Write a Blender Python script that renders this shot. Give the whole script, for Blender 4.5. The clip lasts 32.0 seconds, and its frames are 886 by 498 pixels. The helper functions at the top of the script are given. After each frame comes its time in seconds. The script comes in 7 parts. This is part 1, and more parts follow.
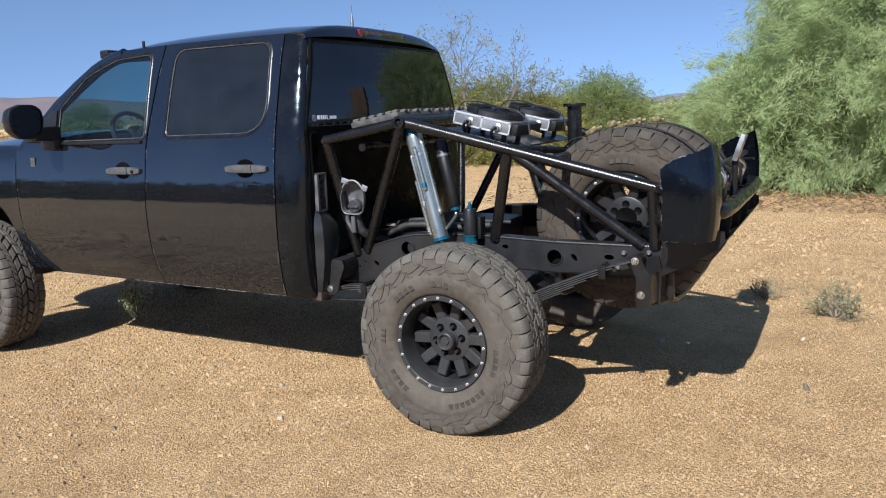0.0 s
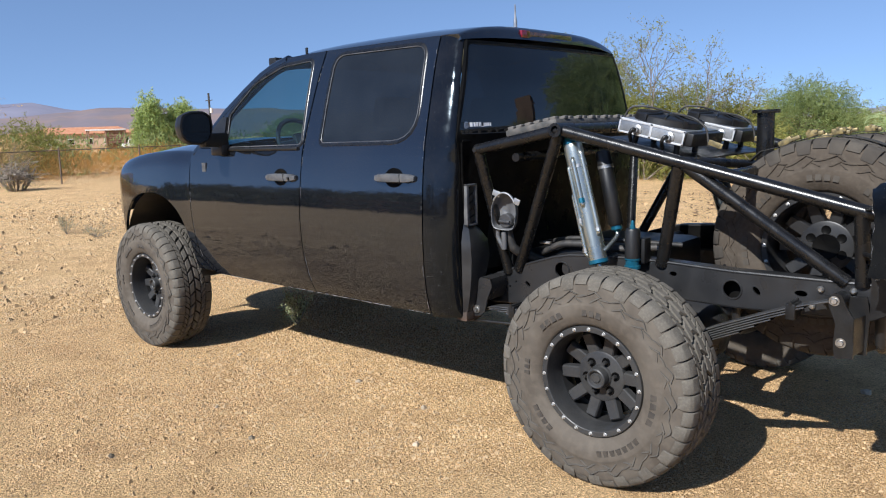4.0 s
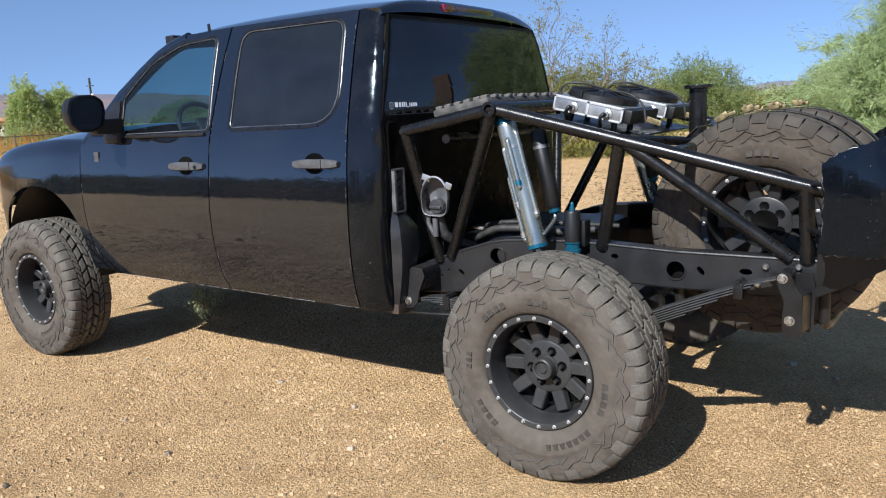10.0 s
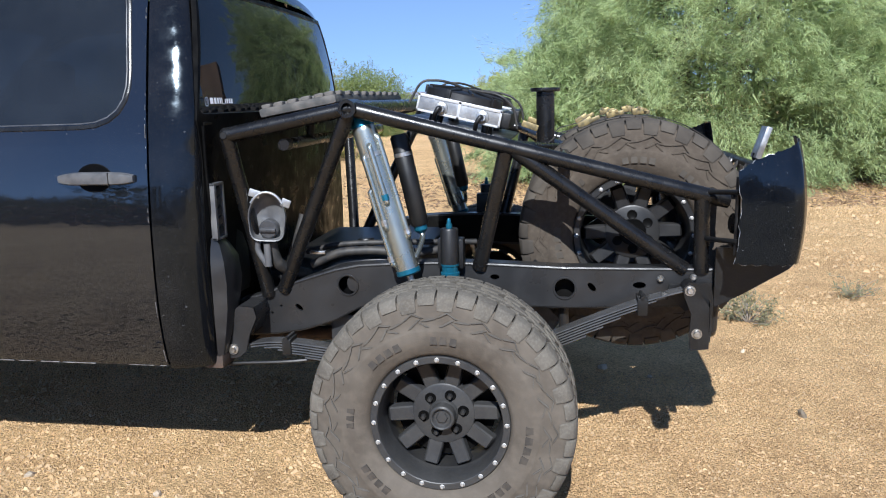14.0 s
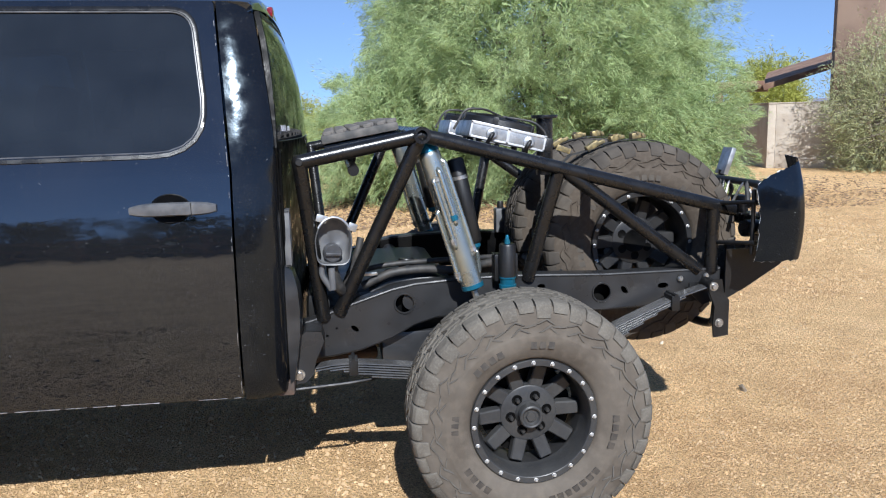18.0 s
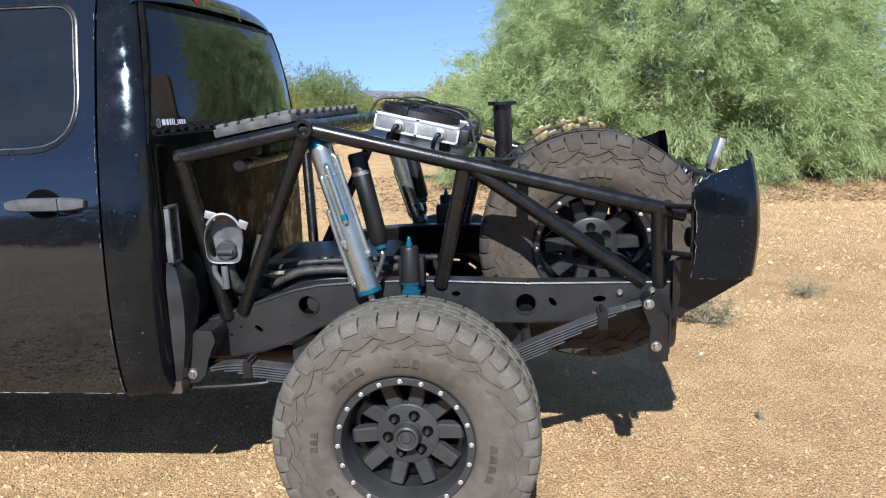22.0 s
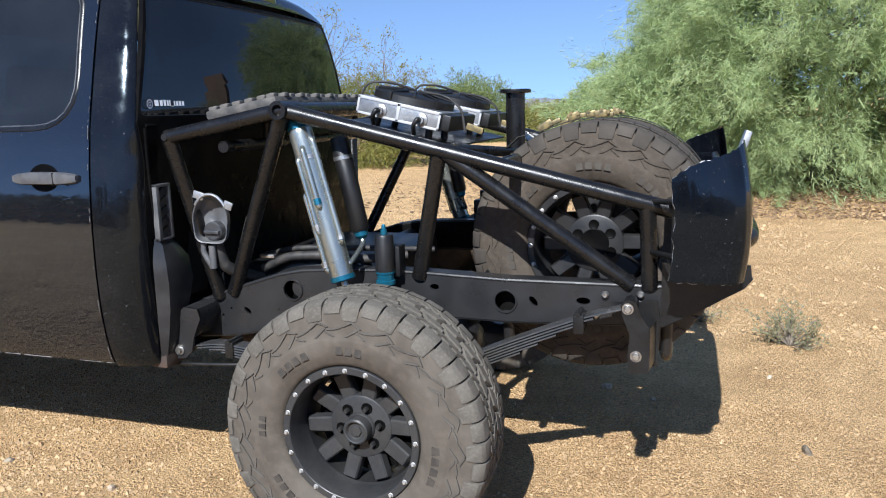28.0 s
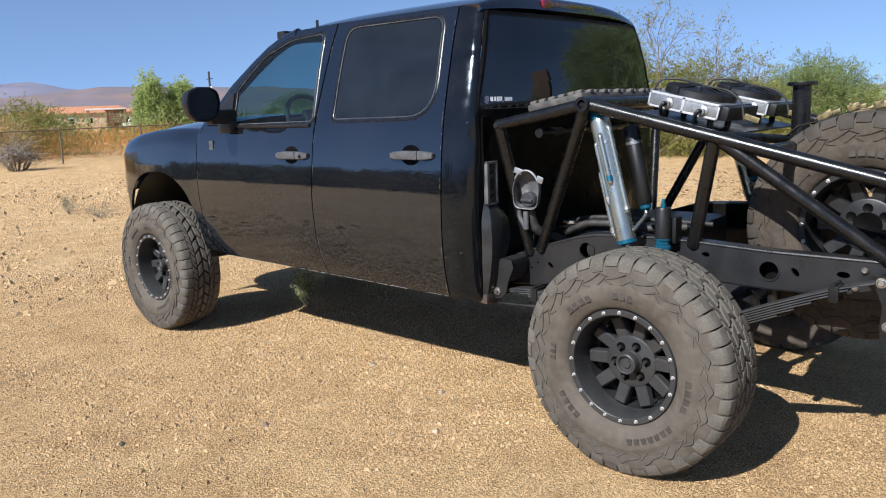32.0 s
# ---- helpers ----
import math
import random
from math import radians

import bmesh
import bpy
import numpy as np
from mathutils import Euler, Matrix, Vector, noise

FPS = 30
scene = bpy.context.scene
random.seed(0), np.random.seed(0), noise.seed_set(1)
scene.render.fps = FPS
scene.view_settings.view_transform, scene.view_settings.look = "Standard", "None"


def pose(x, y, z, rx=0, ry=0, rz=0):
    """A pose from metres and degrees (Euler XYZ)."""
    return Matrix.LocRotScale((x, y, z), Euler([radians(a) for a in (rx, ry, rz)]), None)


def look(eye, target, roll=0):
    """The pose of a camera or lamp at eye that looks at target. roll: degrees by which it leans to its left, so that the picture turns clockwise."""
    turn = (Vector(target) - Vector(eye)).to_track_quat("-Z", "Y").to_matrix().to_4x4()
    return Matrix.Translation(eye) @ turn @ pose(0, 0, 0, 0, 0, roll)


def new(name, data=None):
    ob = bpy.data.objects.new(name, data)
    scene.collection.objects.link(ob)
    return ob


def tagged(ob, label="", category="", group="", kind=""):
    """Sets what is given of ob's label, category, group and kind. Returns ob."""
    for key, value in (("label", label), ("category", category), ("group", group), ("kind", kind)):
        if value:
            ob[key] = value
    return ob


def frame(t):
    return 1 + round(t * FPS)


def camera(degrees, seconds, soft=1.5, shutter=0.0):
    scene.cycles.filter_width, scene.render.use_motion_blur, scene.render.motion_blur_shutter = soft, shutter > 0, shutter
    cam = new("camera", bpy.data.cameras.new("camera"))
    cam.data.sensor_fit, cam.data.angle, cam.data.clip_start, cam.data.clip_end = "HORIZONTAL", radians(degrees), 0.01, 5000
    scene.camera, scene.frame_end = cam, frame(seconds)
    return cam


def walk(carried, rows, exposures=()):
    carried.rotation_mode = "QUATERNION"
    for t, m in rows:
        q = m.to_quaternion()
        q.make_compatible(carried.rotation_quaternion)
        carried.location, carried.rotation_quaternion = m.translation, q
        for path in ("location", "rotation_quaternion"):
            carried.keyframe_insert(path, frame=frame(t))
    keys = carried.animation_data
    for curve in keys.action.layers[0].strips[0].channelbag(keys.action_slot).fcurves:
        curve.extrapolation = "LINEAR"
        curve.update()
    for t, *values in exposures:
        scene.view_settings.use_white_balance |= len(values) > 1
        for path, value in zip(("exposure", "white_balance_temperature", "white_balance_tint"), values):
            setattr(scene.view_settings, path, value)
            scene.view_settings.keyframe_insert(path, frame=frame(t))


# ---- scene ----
cam = camera(59.9, 32.0, soft=1.1)
METRES, EYE, TILT, LEAN, TURN = 6.5, 1.5756, -10.17, 2.213, 27.519
START_X, START_Y = 1.7054, -3.1964
ROWS = [
    (0.0, 0.0, 0.0, 0.0, 0.0, 0.0, -0.0),
    (0.5, 0.0031, 0.008, 0.0028, -0.04, 0.26, 0.26),
    (1.0, 0.0145, 0.0263, 0.0029, 0.46, 0.82, 0.14),
    (1.5, 0.0293, 0.0451, 0.0047, 1.56, 0.98, -0.32),
    (2.0, 0.0282, 0.0538, 0.0061, 3.34, 0.98, -0.98),
    (2.5, 0.0235, 0.0569, 0.0062, 5.7, 0.94, -1.73),
    (3.0, 0.0215, 0.0572, 0.0066, 8.56, 0.83, -2.3),
    (3.5, 0.0196, 0.0586, 0.0074, 11.32, 0.7, -2.62),
    (4.0, 0.0185, 0.0585, 0.0073, 13.48, 0.48, -2.62),
    (4.5, 0.0194, 0.0575, 0.0073, 14.59, 0.27, -2.42),
    (6.5, 0.0229, 0.057, 0.0091, 13.96, 0.17, -1.45),
    (7.0, 0.023, 0.0595, 0.0088, 13.71, 0.34, -1.21),
    (7.5, 0.0241, 0.0622, 0.01, 13.36, 0.56, -1.01),
    (8.0, 0.0259, 0.0623, 0.0103, 12.98, 0.81, -1.0),
    (8.5, 0.026, 0.0618, 0.0097, 12.49, 0.88, -1.11),
    (9.0, 0.0191, 0.0685, 0.0091, 11.48, 0.72, -1.13),
    (9.5, 0.0036, 0.0817, 0.0108, 9.43, 0.23, -0.93),
    (10.0, -0.0092, 0.089, 0.0111, 6.18, -0.6, -0.49),
    (10.5, -0.0161, 0.0947, 0.0094, 1.87, -1.46, 0.1),
    (11.0, -0.0201, 0.1046, 0.0104, -2.71, -1.99, 0.6),
    (11.5, -0.0295, 0.1321, 0.013, -6.63, -1.76, 0.9),
    (12.0, -0.0425, 0.156, 0.0212, -9.71, -1.34, 1.06),
    (12.5, -0.0639, 0.1619, 0.0214, -12.31, -0.82, 1.18),
    (13.0, -0.0981, 0.1635, 0.0263, -14.62, -0.64, 1.51),
    (13.5, -0.1168, 0.1667, 0.0262, -16.76, -0.61, 2.03),
    (14.0, -0.1257, 0.1901, 0.0253, -18.81, -0.67, 2.68),
    (14.5, -0.1296, 0.2231, 0.0315, -20.93, -0.66, 3.23),
    (16.5, -0.2196, 0.2464, 0.0358, -32.5, -1.46, 4.48),
    (17.0, -0.2423, 0.2321, 0.0363, -34.09, -1.14, 4.95),
    (17.5, -0.2689, 0.233, 0.0357, -34.91, -0.62, 5.32),
    (18.0, -0.2915, 0.238, 0.0346, -35.33, -0.23, 5.63),
    (18.5, -0.2935, 0.2398, 0.0338, -35.37, -0.06, 5.68),
    (19.0, -0.2791, 0.2357, 0.0349, -35.04, -0.17, 5.64),
    (19.5, -0.2519, 0.2286, 0.0346, -34.23, -0.32, 5.6),
    (20.0, -0.2316, 0.2245, 0.0346, -32.97, -0.74, 5.44),
    (20.5, -0.2068, 0.2283, 0.0338, -31.07, -1.28, 5.07),
    (21.0, -0.1758, 0.2336, 0.0369, -28.45, -1.56, 4.69),
    (21.5, -0.1507, 0.2169, 0.0374, -25.07, -1.5, 4.32),
    (22.0, -0.1241, 0.1912, 0.0366, -21.72, -0.96, 3.95),
    (22.5, -0.115, 0.1834, 0.0358, -19.19, -0.31, 3.64),
    (23.0, -0.1155, 0.1824, 0.0367, -17.71, 0.08, 3.37),
    (23.5, -0.1209, 0.1854, 0.0385, -17.24, 0.27, 3.03),
    (24.0, -0.1293, 0.1906, 0.0419, -17.38, 0.36, 2.7),
    (24.5, -0.1327, 0.1926, 0.0476, -17.76, 0.28, 2.52),
    (25.0, -0.1283, 0.1903, 0.0467, -18.1, 0.26, 2.51),
    (25.5, -0.118, 0.186, 0.0359, -18.26, 0.08, 2.56),
    (27.5, -0.0496, 0.2028, 0.0245, -13.4, -0.12, 1.6),
    (28.0, -0.0216, 0.1822, 0.0226, -10.09, 0.08, 1.17),
    (28.5, -0.0192, 0.1636, 0.0216, -6.72, -0.04, 0.74),
    (29.0, -0.0296, 0.1325, 0.0165, -3.36, -0.39, 0.1),
    (29.5, -0.0275, 0.1117, 0.0134, 0.09, -0.72, -0.67),
    (30.0, -0.0077, 0.0913, 0.0104, 3.73, -0.86, -1.41),
    (30.5, 0.004, 0.0781, 0.0078, 7.44, -0.87, -1.99),
    (31.0, 0.0052, 0.0741, 0.0079, 10.64, -0.86, -2.35),
    (31.5, 0.0026, 0.0741, 0.0087, 12.83, -0.92, -2.52),
    (32.0, -0.0, 0.0771, 0.0081, 13.61, -1.12, -2.42),
]
walk(cam, [(t, pose(START_X, START_Y, EYE, TILT, LEAN, TURN) @ pose(METRES * x, METRES * y, METRES * z, 90 + pitch, roll, yaw)) for t, x, y, z, yaw, pitch, roll in ROWS],
     [(0.0, 0.51, 6180, 10), (2.0, 0.55, 6200, 10), (4.0, 0.60, 6250, 10), (7.0, 0.57, 6200, 10), (9.0, 0.58, 6200, 10), (11.0, 0.65, 6090, 10), (13.0, 0.73, 5980, 10), (16.0, 0.71, 5980, 10),
      (19.0, 0.71, 5980, 10), (23.0, 0.80, 6020, 10), (25.5, 0.80, 6020, 10), (28.0, 0.74, 6030, 10), (30.0, 0.66, 6210, 10), (32.0, 0.62, 6280, 10)])

# ---- light ----
world = bpy.data.worlds.new("world")
scene.world = world
world.use_nodes = True
wn = world.node_tree.nodes
sky = wn.new("ShaderNodeTexSky")
sky.sky_type = "NISHITA"
sky.sun_disc = False
sky.sun_elevation = radians(40)
sky.sun_rotation = radians(180)
sky.altitude = 3000
sky.air_density = 1.0
sky.dust_density = 0.20
sky.ozone_density = 1.6
wn["Background"].inputs["Strength"].default_value = 0.122
# the clear desert air: the sky keeps its blue down to the horizon
lift = wn.new("ShaderNodeVectorMath")
lift.operation = "ADD"
lift.inputs[1].default_value = (0.0, 0.0, 0.19)
unit = wn.new("ShaderNodeVectorMath")
unit.operation = "NORMALIZE"
world.node_tree.links.new(wn.new("ShaderNodeTexCoord").outputs["Generated"], lift.inputs[0])
world.node_tree.links.new(lift.outputs["Vector"], unit.inputs[0])
world.node_tree.links.new(unit.outputs["Vector"], sky.inputs["Vector"])
world.node_tree.links.new(sky.outputs["Color"], wn["Background"].inputs["Color"])
sun = new("sun", bpy.data.lights.new("sun", "SUN"))
sun.data.energy = 5.0
sun.data.angle = radians(0.5)
sun.data.color = (1.0, 0.985, 0.95)
sun.matrix_world = look((1.3, -59.0, 50.0), (0, 0, 0))


# ---- materials ----
def material(name, base=(0.5, 0.5, 0.5), rough=0.5, metal=0.0, second=None, scale=8.0, low=0.4, high=0.6, third=None, third_scale=90.0,
             third_amount=0.35, bump=0.0, bump_scale=120.0, rough_spread=0.0, coat=0.0, random_tint=0.0, island_tint=0.0, spec=0.5, coat_ior=1.5, spec_tint=(1, 1, 1), specks=None):
    """A surface with stains (second, at scale) and grain (third, at third_scale), relief and uneven gloss."""
    m = bpy.data.materials.new(name)
    m.use_nodes = True
    n, l = m.node_tree.nodes, m.node_tree.links
    b = n["Principled BSDF"]
    b.inputs["Base Color"].default_value = (*base, 1)
    b.inputs["Roughness"].default_value = rough
    b.inputs["Metallic"].default_value = metal
    b.inputs["Coat Weight"].default_value = coat
    b.inputs["Coat Roughness"].default_value = 0.03
    b.inputs["Specular Tint"].default_value = (*spec_tint, 1)
    b.inputs["Coat IOR"].default_value = coat_ior
    b.inputs["Specular IOR Level"].default_value = spec
    co = n.new("ShaderNodeTexCoord").outputs["Object"]
    colour = None

    def mixed(a, bcol, fac):
        x = n.new("ShaderNodeMix")
        x.data_type = "RGBA"
        if hasattr(a, "is_linked"):
            l.new(a, x.inputs["A"])
        else:
            x.inputs["A"].default_value = (*a, 1)
        if hasattr(bcol, "is_linked"):
            l.new(bcol, x.inputs["B"])
        else:
            x.inputs["B"].default_value = (*bcol, 1)
        if hasattr(fac, "is_linked"):
            l.new(fac, x.inputs["Factor"])
        else:
            x.inputs["Factor"].default_value = fac
        return x.outputs["Result"]

    def noisy(sc, detail, lo, hi, top=1.0):
        t = n.new("ShaderNodeTexNoise")
        t.inputs["Scale"].default_value = sc
        t.inputs["Detail"].default_value = detail
        l.new(co, t.inputs["Vector"])
        r = n.new("ShaderNodeMapRange")
        r.inputs["From Min"].default_value, r.inputs["From Max"].default_value = lo, hi
        r.inputs["To Max"].default_value = top
        l.new(t.outputs["Fac"], r.inputs["Value"])
        return r.outputs["Result"]

    stain = None
    if second:
        stain = noisy(scale, 6, low, high)
        colour = mixed(base, second, stain)
    if third:
        colour = mixed(colour if colour is not None else base, third, noisy(third_scale, 3, 0.45, 0.7, third_amount))
    if specks:
        # sparse chips and dust spots, in two sizes
        for sc, lo in ((95.0, 0.755), (210.0, 0.735)):
            colour = mixed(colour if colour is not None else base, specks, noisy(sc, 1, lo, lo + 0.02, 0.6))
    if random_tint or island_tint:
        g = n.new("ShaderNodeObjectInfo").outputs["Random"] if random_tint else n.new("ShaderNodeNewGeometry").outputs["Random Per Island"]
        h = n.new("ShaderNodeHueSaturation")
        r = n.new("ShaderNodeMapRange")
        amount = random_tint or island_tint
        r.inputs["To Min"].default_value, r.inputs["To Max"].default_value = 1 - amount, 1 + amount
        l.new(g, r.inputs["Value"])
        l.new(r.outputs["Result"], h.inputs["Value"])
        if colour is not None:
            l.new(colour, h.inputs["Color"])
        else:
            h.inputs["Color"].default_value = (*base, 1)
        colour = h.outputs["Color"]
    if colour is not None:
        l.new(colour, b.inputs["Base Color"])
    if rough_spread:
        t = n.new("ShaderNodeMapRange")
        t.inputs["To Min"].default_value, t.inputs["To Max"].default_value = max(rough - rough_spread, 0.02), min(rough + rough_spread, 1)
        l.new(noisy(scale * 2.3, 5, 0.35, 0.65), t.inputs["Value"])
        l.new(t.outputs["Result"], b.inputs["Roughness"])
    if bump:
        t = n.new("ShaderNodeTexNoise")
        t.inputs["Scale"].default_value = bump_scale
        t.inputs["Detail"].default_value = 4
        l.new(co, t.inputs["Vector"])
        u = n.new("ShaderNodeBump")
        u.inputs["Strength"].default_value = bump
        u.inputs["Distance"].default_value = 0.01
        l.new(t.outputs["Fac"], u.inputs["Height"])
        l.new(u.outputs["Normal"], b.inputs["Normal"])
    return m


def glass(name, tint, rough=0.0, clear=0.5, ior=1.5, film=0.0):
    """Tinted window glass: part see-through, part dark film under a glossy face."""
    m = bpy.data.materials.new(name)
    m.use_nodes = True
    n, l = m.node_tree.nodes, m.node_tree.links
    n.remove(n["Principled BSDF"])
    see = n.new("ShaderNodeBsdfTransparent")
    see.inputs["Color"].default_value = (*[c * clear for c in tint], 1)
    gloss = n.new("ShaderNodeBsdfGlossy")
    gloss.inputs["Roughness"].default_value = rough
    lay = n.new("ShaderNodeLayerWeight")
    lay.inputs["Blend"].default_value = 0.5
    steep = n.new("ShaderNodeMath")
    steep.operation = "POWER"
    steep.inputs[1].default_value = 5.0
    l.new(lay.outputs["Facing"], steep.inputs[0])
    r0 = ((ior - 1) / (ior + 1)) ** 2
    fres = n.new("ShaderNodeMath")
    fres.operation = "MULTIPLY_ADD"
    fres.inputs[1].default_value, fres.inputs[2].default_value = 1 - r0, r0
    l.new(steep.outputs["Value"], fres.inputs[0])
    mix = n.new("ShaderNodeMixShader")
    l.new(fres.outputs["Value"], mix.inputs["Fac"])
    l.new(see.outputs["BSDF"], mix.inputs[1])
    l.new(gloss.outputs["BSDF"], mix.inputs[2])
    last = mix.outputs["Shader"]
    if film:
        # a thin, uneven film of dust, its blue standing in for reflected sky
        dust = n.new("ShaderNodeBsdfDiffuse")
        dust.inputs["Color"].default_value = (0.42, 0.50, 0.62, 1)
        t = n.new("ShaderNodeTexNoise")
        t.inputs["Scale"].default_value, t.inputs["Detail"].default_value = 3.0, 5
        l.new(n.new("ShaderNodeTexCoord").outputs["Object"], t.inputs["Vector"])
        r = n.new("ShaderNodeMapRange")
        r.inputs["From Min"].default_value, r.inputs["From Max"].default_value = 0.3, 0.7
        r.inputs["To Min"].default_value, r.inputs["To Max"].default_value = film * 0.6, film * 1.4
        l.new(t.outputs["Fac"], r.inputs["Value"])
        over = n.new("ShaderNodeMixShader")
        l.new(r.outputs["Result"], over.inputs["Fac"])
        l.new(last, over.inputs[1])
        l.new(dust.outputs["BSDF"], over.inputs[2])
        last = over.outputs["Shader"]
    l.new(last, n["Material Output"].inputs["Surface"])
    return m


def leafy(name, a, b, glow=0.35):
    """Leaves that differ clump by clump, with some light passing through."""
    m = bpy.data.materials.new(name)
    m.use_nodes = True
    n, l = m.node_tree.nodes, m.node_tree.links
    p = n["Principled BSDF"]
    p.inputs["Roughness"].default_value = 0.6
    p.inputs["Specular IOR Level"].default_value = 0.25
    g = n.new("ShaderNodeNewGeometry")
    x = n.new("ShaderNodeMix")
    x.data_type = "RGBA"
    x.inputs["A"].default_value, x.inputs["B"].default_value = (*a, 1), (*b, 1)
    t = n.new("ShaderNodeTexNoise")
    t.inputs["Scale"].default_value = 1.3
    t.inputs["Detail"].default_value = 3
    co = n.new("ShaderNodeTexCoord")
    l.new(co.outputs["Object"], t.inputs["Vector"])
    s = n.new("ShaderNodeMath")
    s.operation = "MULTIPLY_ADD"
    s.inputs[1].default_value, s.inputs[2].default_value = 0.6, -0.3
    l.new(g.outputs["Random Per Island"], s.inputs[0])
    s2 = n.new("ShaderNodeMath")
    s2.operation = "ADD"
    s2.use_clamp = True
    l.new(t.outputs["Fac"], s2.inputs[0])
    l.new(s.outputs["Value"], s2.inputs[1])
    l.new(s2.outputs["Value"], x.inputs["Factor"])
    l.new(x.outputs["Result"], p.inputs["Base Color"])
    tr = n.new("ShaderNodeBsdfTranslucent")
    l.new(x.outputs["Result"], tr.inputs["Color"])
    mix = n.new("ShaderNodeMixShader")
    mix.inputs["Fac"].default_value = glow
    l.new(p.outputs["BSDF"], mix.inputs[1])
    l.new(tr.outputs["BSDF"], mix.inputs[2])
    l.new(mix.outputs["Shader"], n["Material Output"].inputs["Surface"])
    return m


PAINT = material("black_paint", (0.0046, 0.0055, 0.0078), 0.04, second=(0.0075, 0.0080, 0.0096), scale=2.2, low=0.45, high=0.75, third=(0.04, 0.038, 0.036), third_scale=260, third_amount=0.07, rough_spread=0.015, bump=0.14, bump_scale=3.2, spec=1.0, coat=0.25, spec_tint=(0.71, 0.83, 0.98), specks=(0.07, 0.07, 0.07))
PAINT_SCRATCHED = material("scratched_black_paint", (0.0036, 0.0040, 0.0052), 0.10, second=(0.008, 0.008, 0.009), scale=7, low=0.45, high=0.7, third=(0.05, 0.05, 0.05), third_scale=240, third_amount=0.10, rough_spread=0.06, bump=0.14, bump_scale=9, spec=0.42, spec_tint=(0.70, 0.86, 1.0), specks=(0.09, 0.09, 0.09))
PAINT_WORN = material("worn_black_paint", (0.0024, 0.0031, 0.0050), 0.10, second=(0.005, 0.0058, 0.0075), scale=5, rough_spread=0.04, bump=0.2, bump_scale=5, spec=0.38, spec_tint=(0.6, 0.8, 1.0), specks=(0.07, 0.07, 0.07))
# dull paint of the back wall; also painted shade in holes and recesses
BACK_PAINT_AND_SHADE = material("dull_black_paint", (0.0030, 0.0031, 0.0034), 0.36, second=(0.0065, 0.0062, 0.0058), scale=6, rough_spread=0.14, bump=0.4, bump_scale=11, spec=0.05)
SATIN = material("satin_black_steel", (0.0055, 0.0057, 0.0062), 0.38, second=(0.0095, 0.0094, 0.0094), scale=6, third=(0.03, 0.028, 0.026), third_scale=160, third_amount=0.25, bump=0.08, bump_scale=420, rough_spread=0.1, spec=0.4)
TUBE = material("satin_black_tube", (0.0045, 0.0045, 0.005), 0.28, second=(0.0075, 0.0073, 0.0073), scale=7, third=(0.017, 0.016, 0.015), third_scale=140, third_amount=0.25, bump=0.06, bump_scale=400, rough_spread=0.08, spec=0.45)
FRAME = material("dusty_black_frame", (0.0145, 0.0148, 0.0158), 0.36, second=(0.0205, 0.0203, 0.0210), scale=5, third=(0.024, 0.023, 0.022), third_scale=110, third_amount=0.25, bump=0.10, bump_scale=300, rough_spread=0.1, spec=0.4)
SPRING = material("dusty_spring_steel", (0.040, 0.040, 0.041), 0.24, second=(0.060, 0.058, 0.056), scale=12, third=(0.035, 0.033, 0.031), third_scale=90, third_amount=0.3, spec=0.8)
PLASTIC = material("black_plastic", (0.0048, 0.0048, 0.0052), 0.42, second=(0.0105, 0.010, 0.0095), scale=9, bump=0.1, bump_scale=500)
GREY_PLASTIC = material("dusty_grey_plastic", (0.075, 0.076, 0.080), 0.42, second=(0.12, 0.12, 0.12), scale=14, bump=0.08, bump_scale=300)
CAP_PLASTIC = material("dark_grey_cap_plastic", (0.030, 0.031, 0.034), 0.4, second=(0.05, 0.05, 0.053), scale=30)
PLASTIC_GREYED = material("weathered_black_plastic", (0.017, 0.0175, 0.019), 0.28, second=(0.030, 0.0305, 0.032), scale=9, bump=0.05, bump_scale=300, spec=0.5)
HANDLE = material("grey_door_handle", (0.055, 0.056, 0.06), 0.42, second=(0.09, 0.09, 0.092), scale=25, rough_spread=0.08)
SIDEWALL = material("dusty_tyre_sidewall", (0.069, 0.057, 0.045), 0.85, second=(0.108, 0.093, 0.076), scale=6, low=0.35, high=0.7, third=(0.13, 0.110, 0.087), third_scale=26, third_amount=0.45, bump=0.12, bump_scale=200, spec=0.25)
SIDEWALL_HIGH = material("rubbed_tyre_relief", (0.078, 0.071, 0.062), 0.85, second=(0.11, 0.101, 0.088), scale=8, low=0.35, high=0.7, third=(0.07, 0.062, 0.052), third_scale=60, third_amount=0.3, bump=0.12, bump_scale=200, spec=0.25)
SIDEWALL_BROWN = material("brown_tyre_sidewall", (0.052, 0.041, 0.031), 0.85, second=(0.078, 0.062, 0.047), scale=6, low=0.35, high=0.7, third=(0.12, 0.10, 0.076), third_scale=60, third_amount=0.3, bump=0.12, bump_scale=200, spec=0.25)
TREAD_BROWN = material("brown_tyre_tread", (0.050, 0.043, 0.036), 0.85, second=(0.080, 0.069, 0.056), scale=9, low=0.35, high=0.65, bump=0.15, bump_scale=220, spec=0.2)
TREAD = material("dusty_tyre_tread", (0.082, 0.073, 0.061), 0.9, second=(0.122, 0.110, 0.092), scale=9, low=0.35, high=0.65, third=(0.19, 0.175, 0.15), third_scale=120, third_amount=0.3, bump=0.15, bump_scale=220, spec=0.2)
GROOVE_SHADE = material("tyre_groove_rubber", (0.017, 0.0155, 0.0135), 0.9, second=(0.036, 0.031, 0.026), scale=20, bump=0.2, bump_scale=300, spec=0.2)
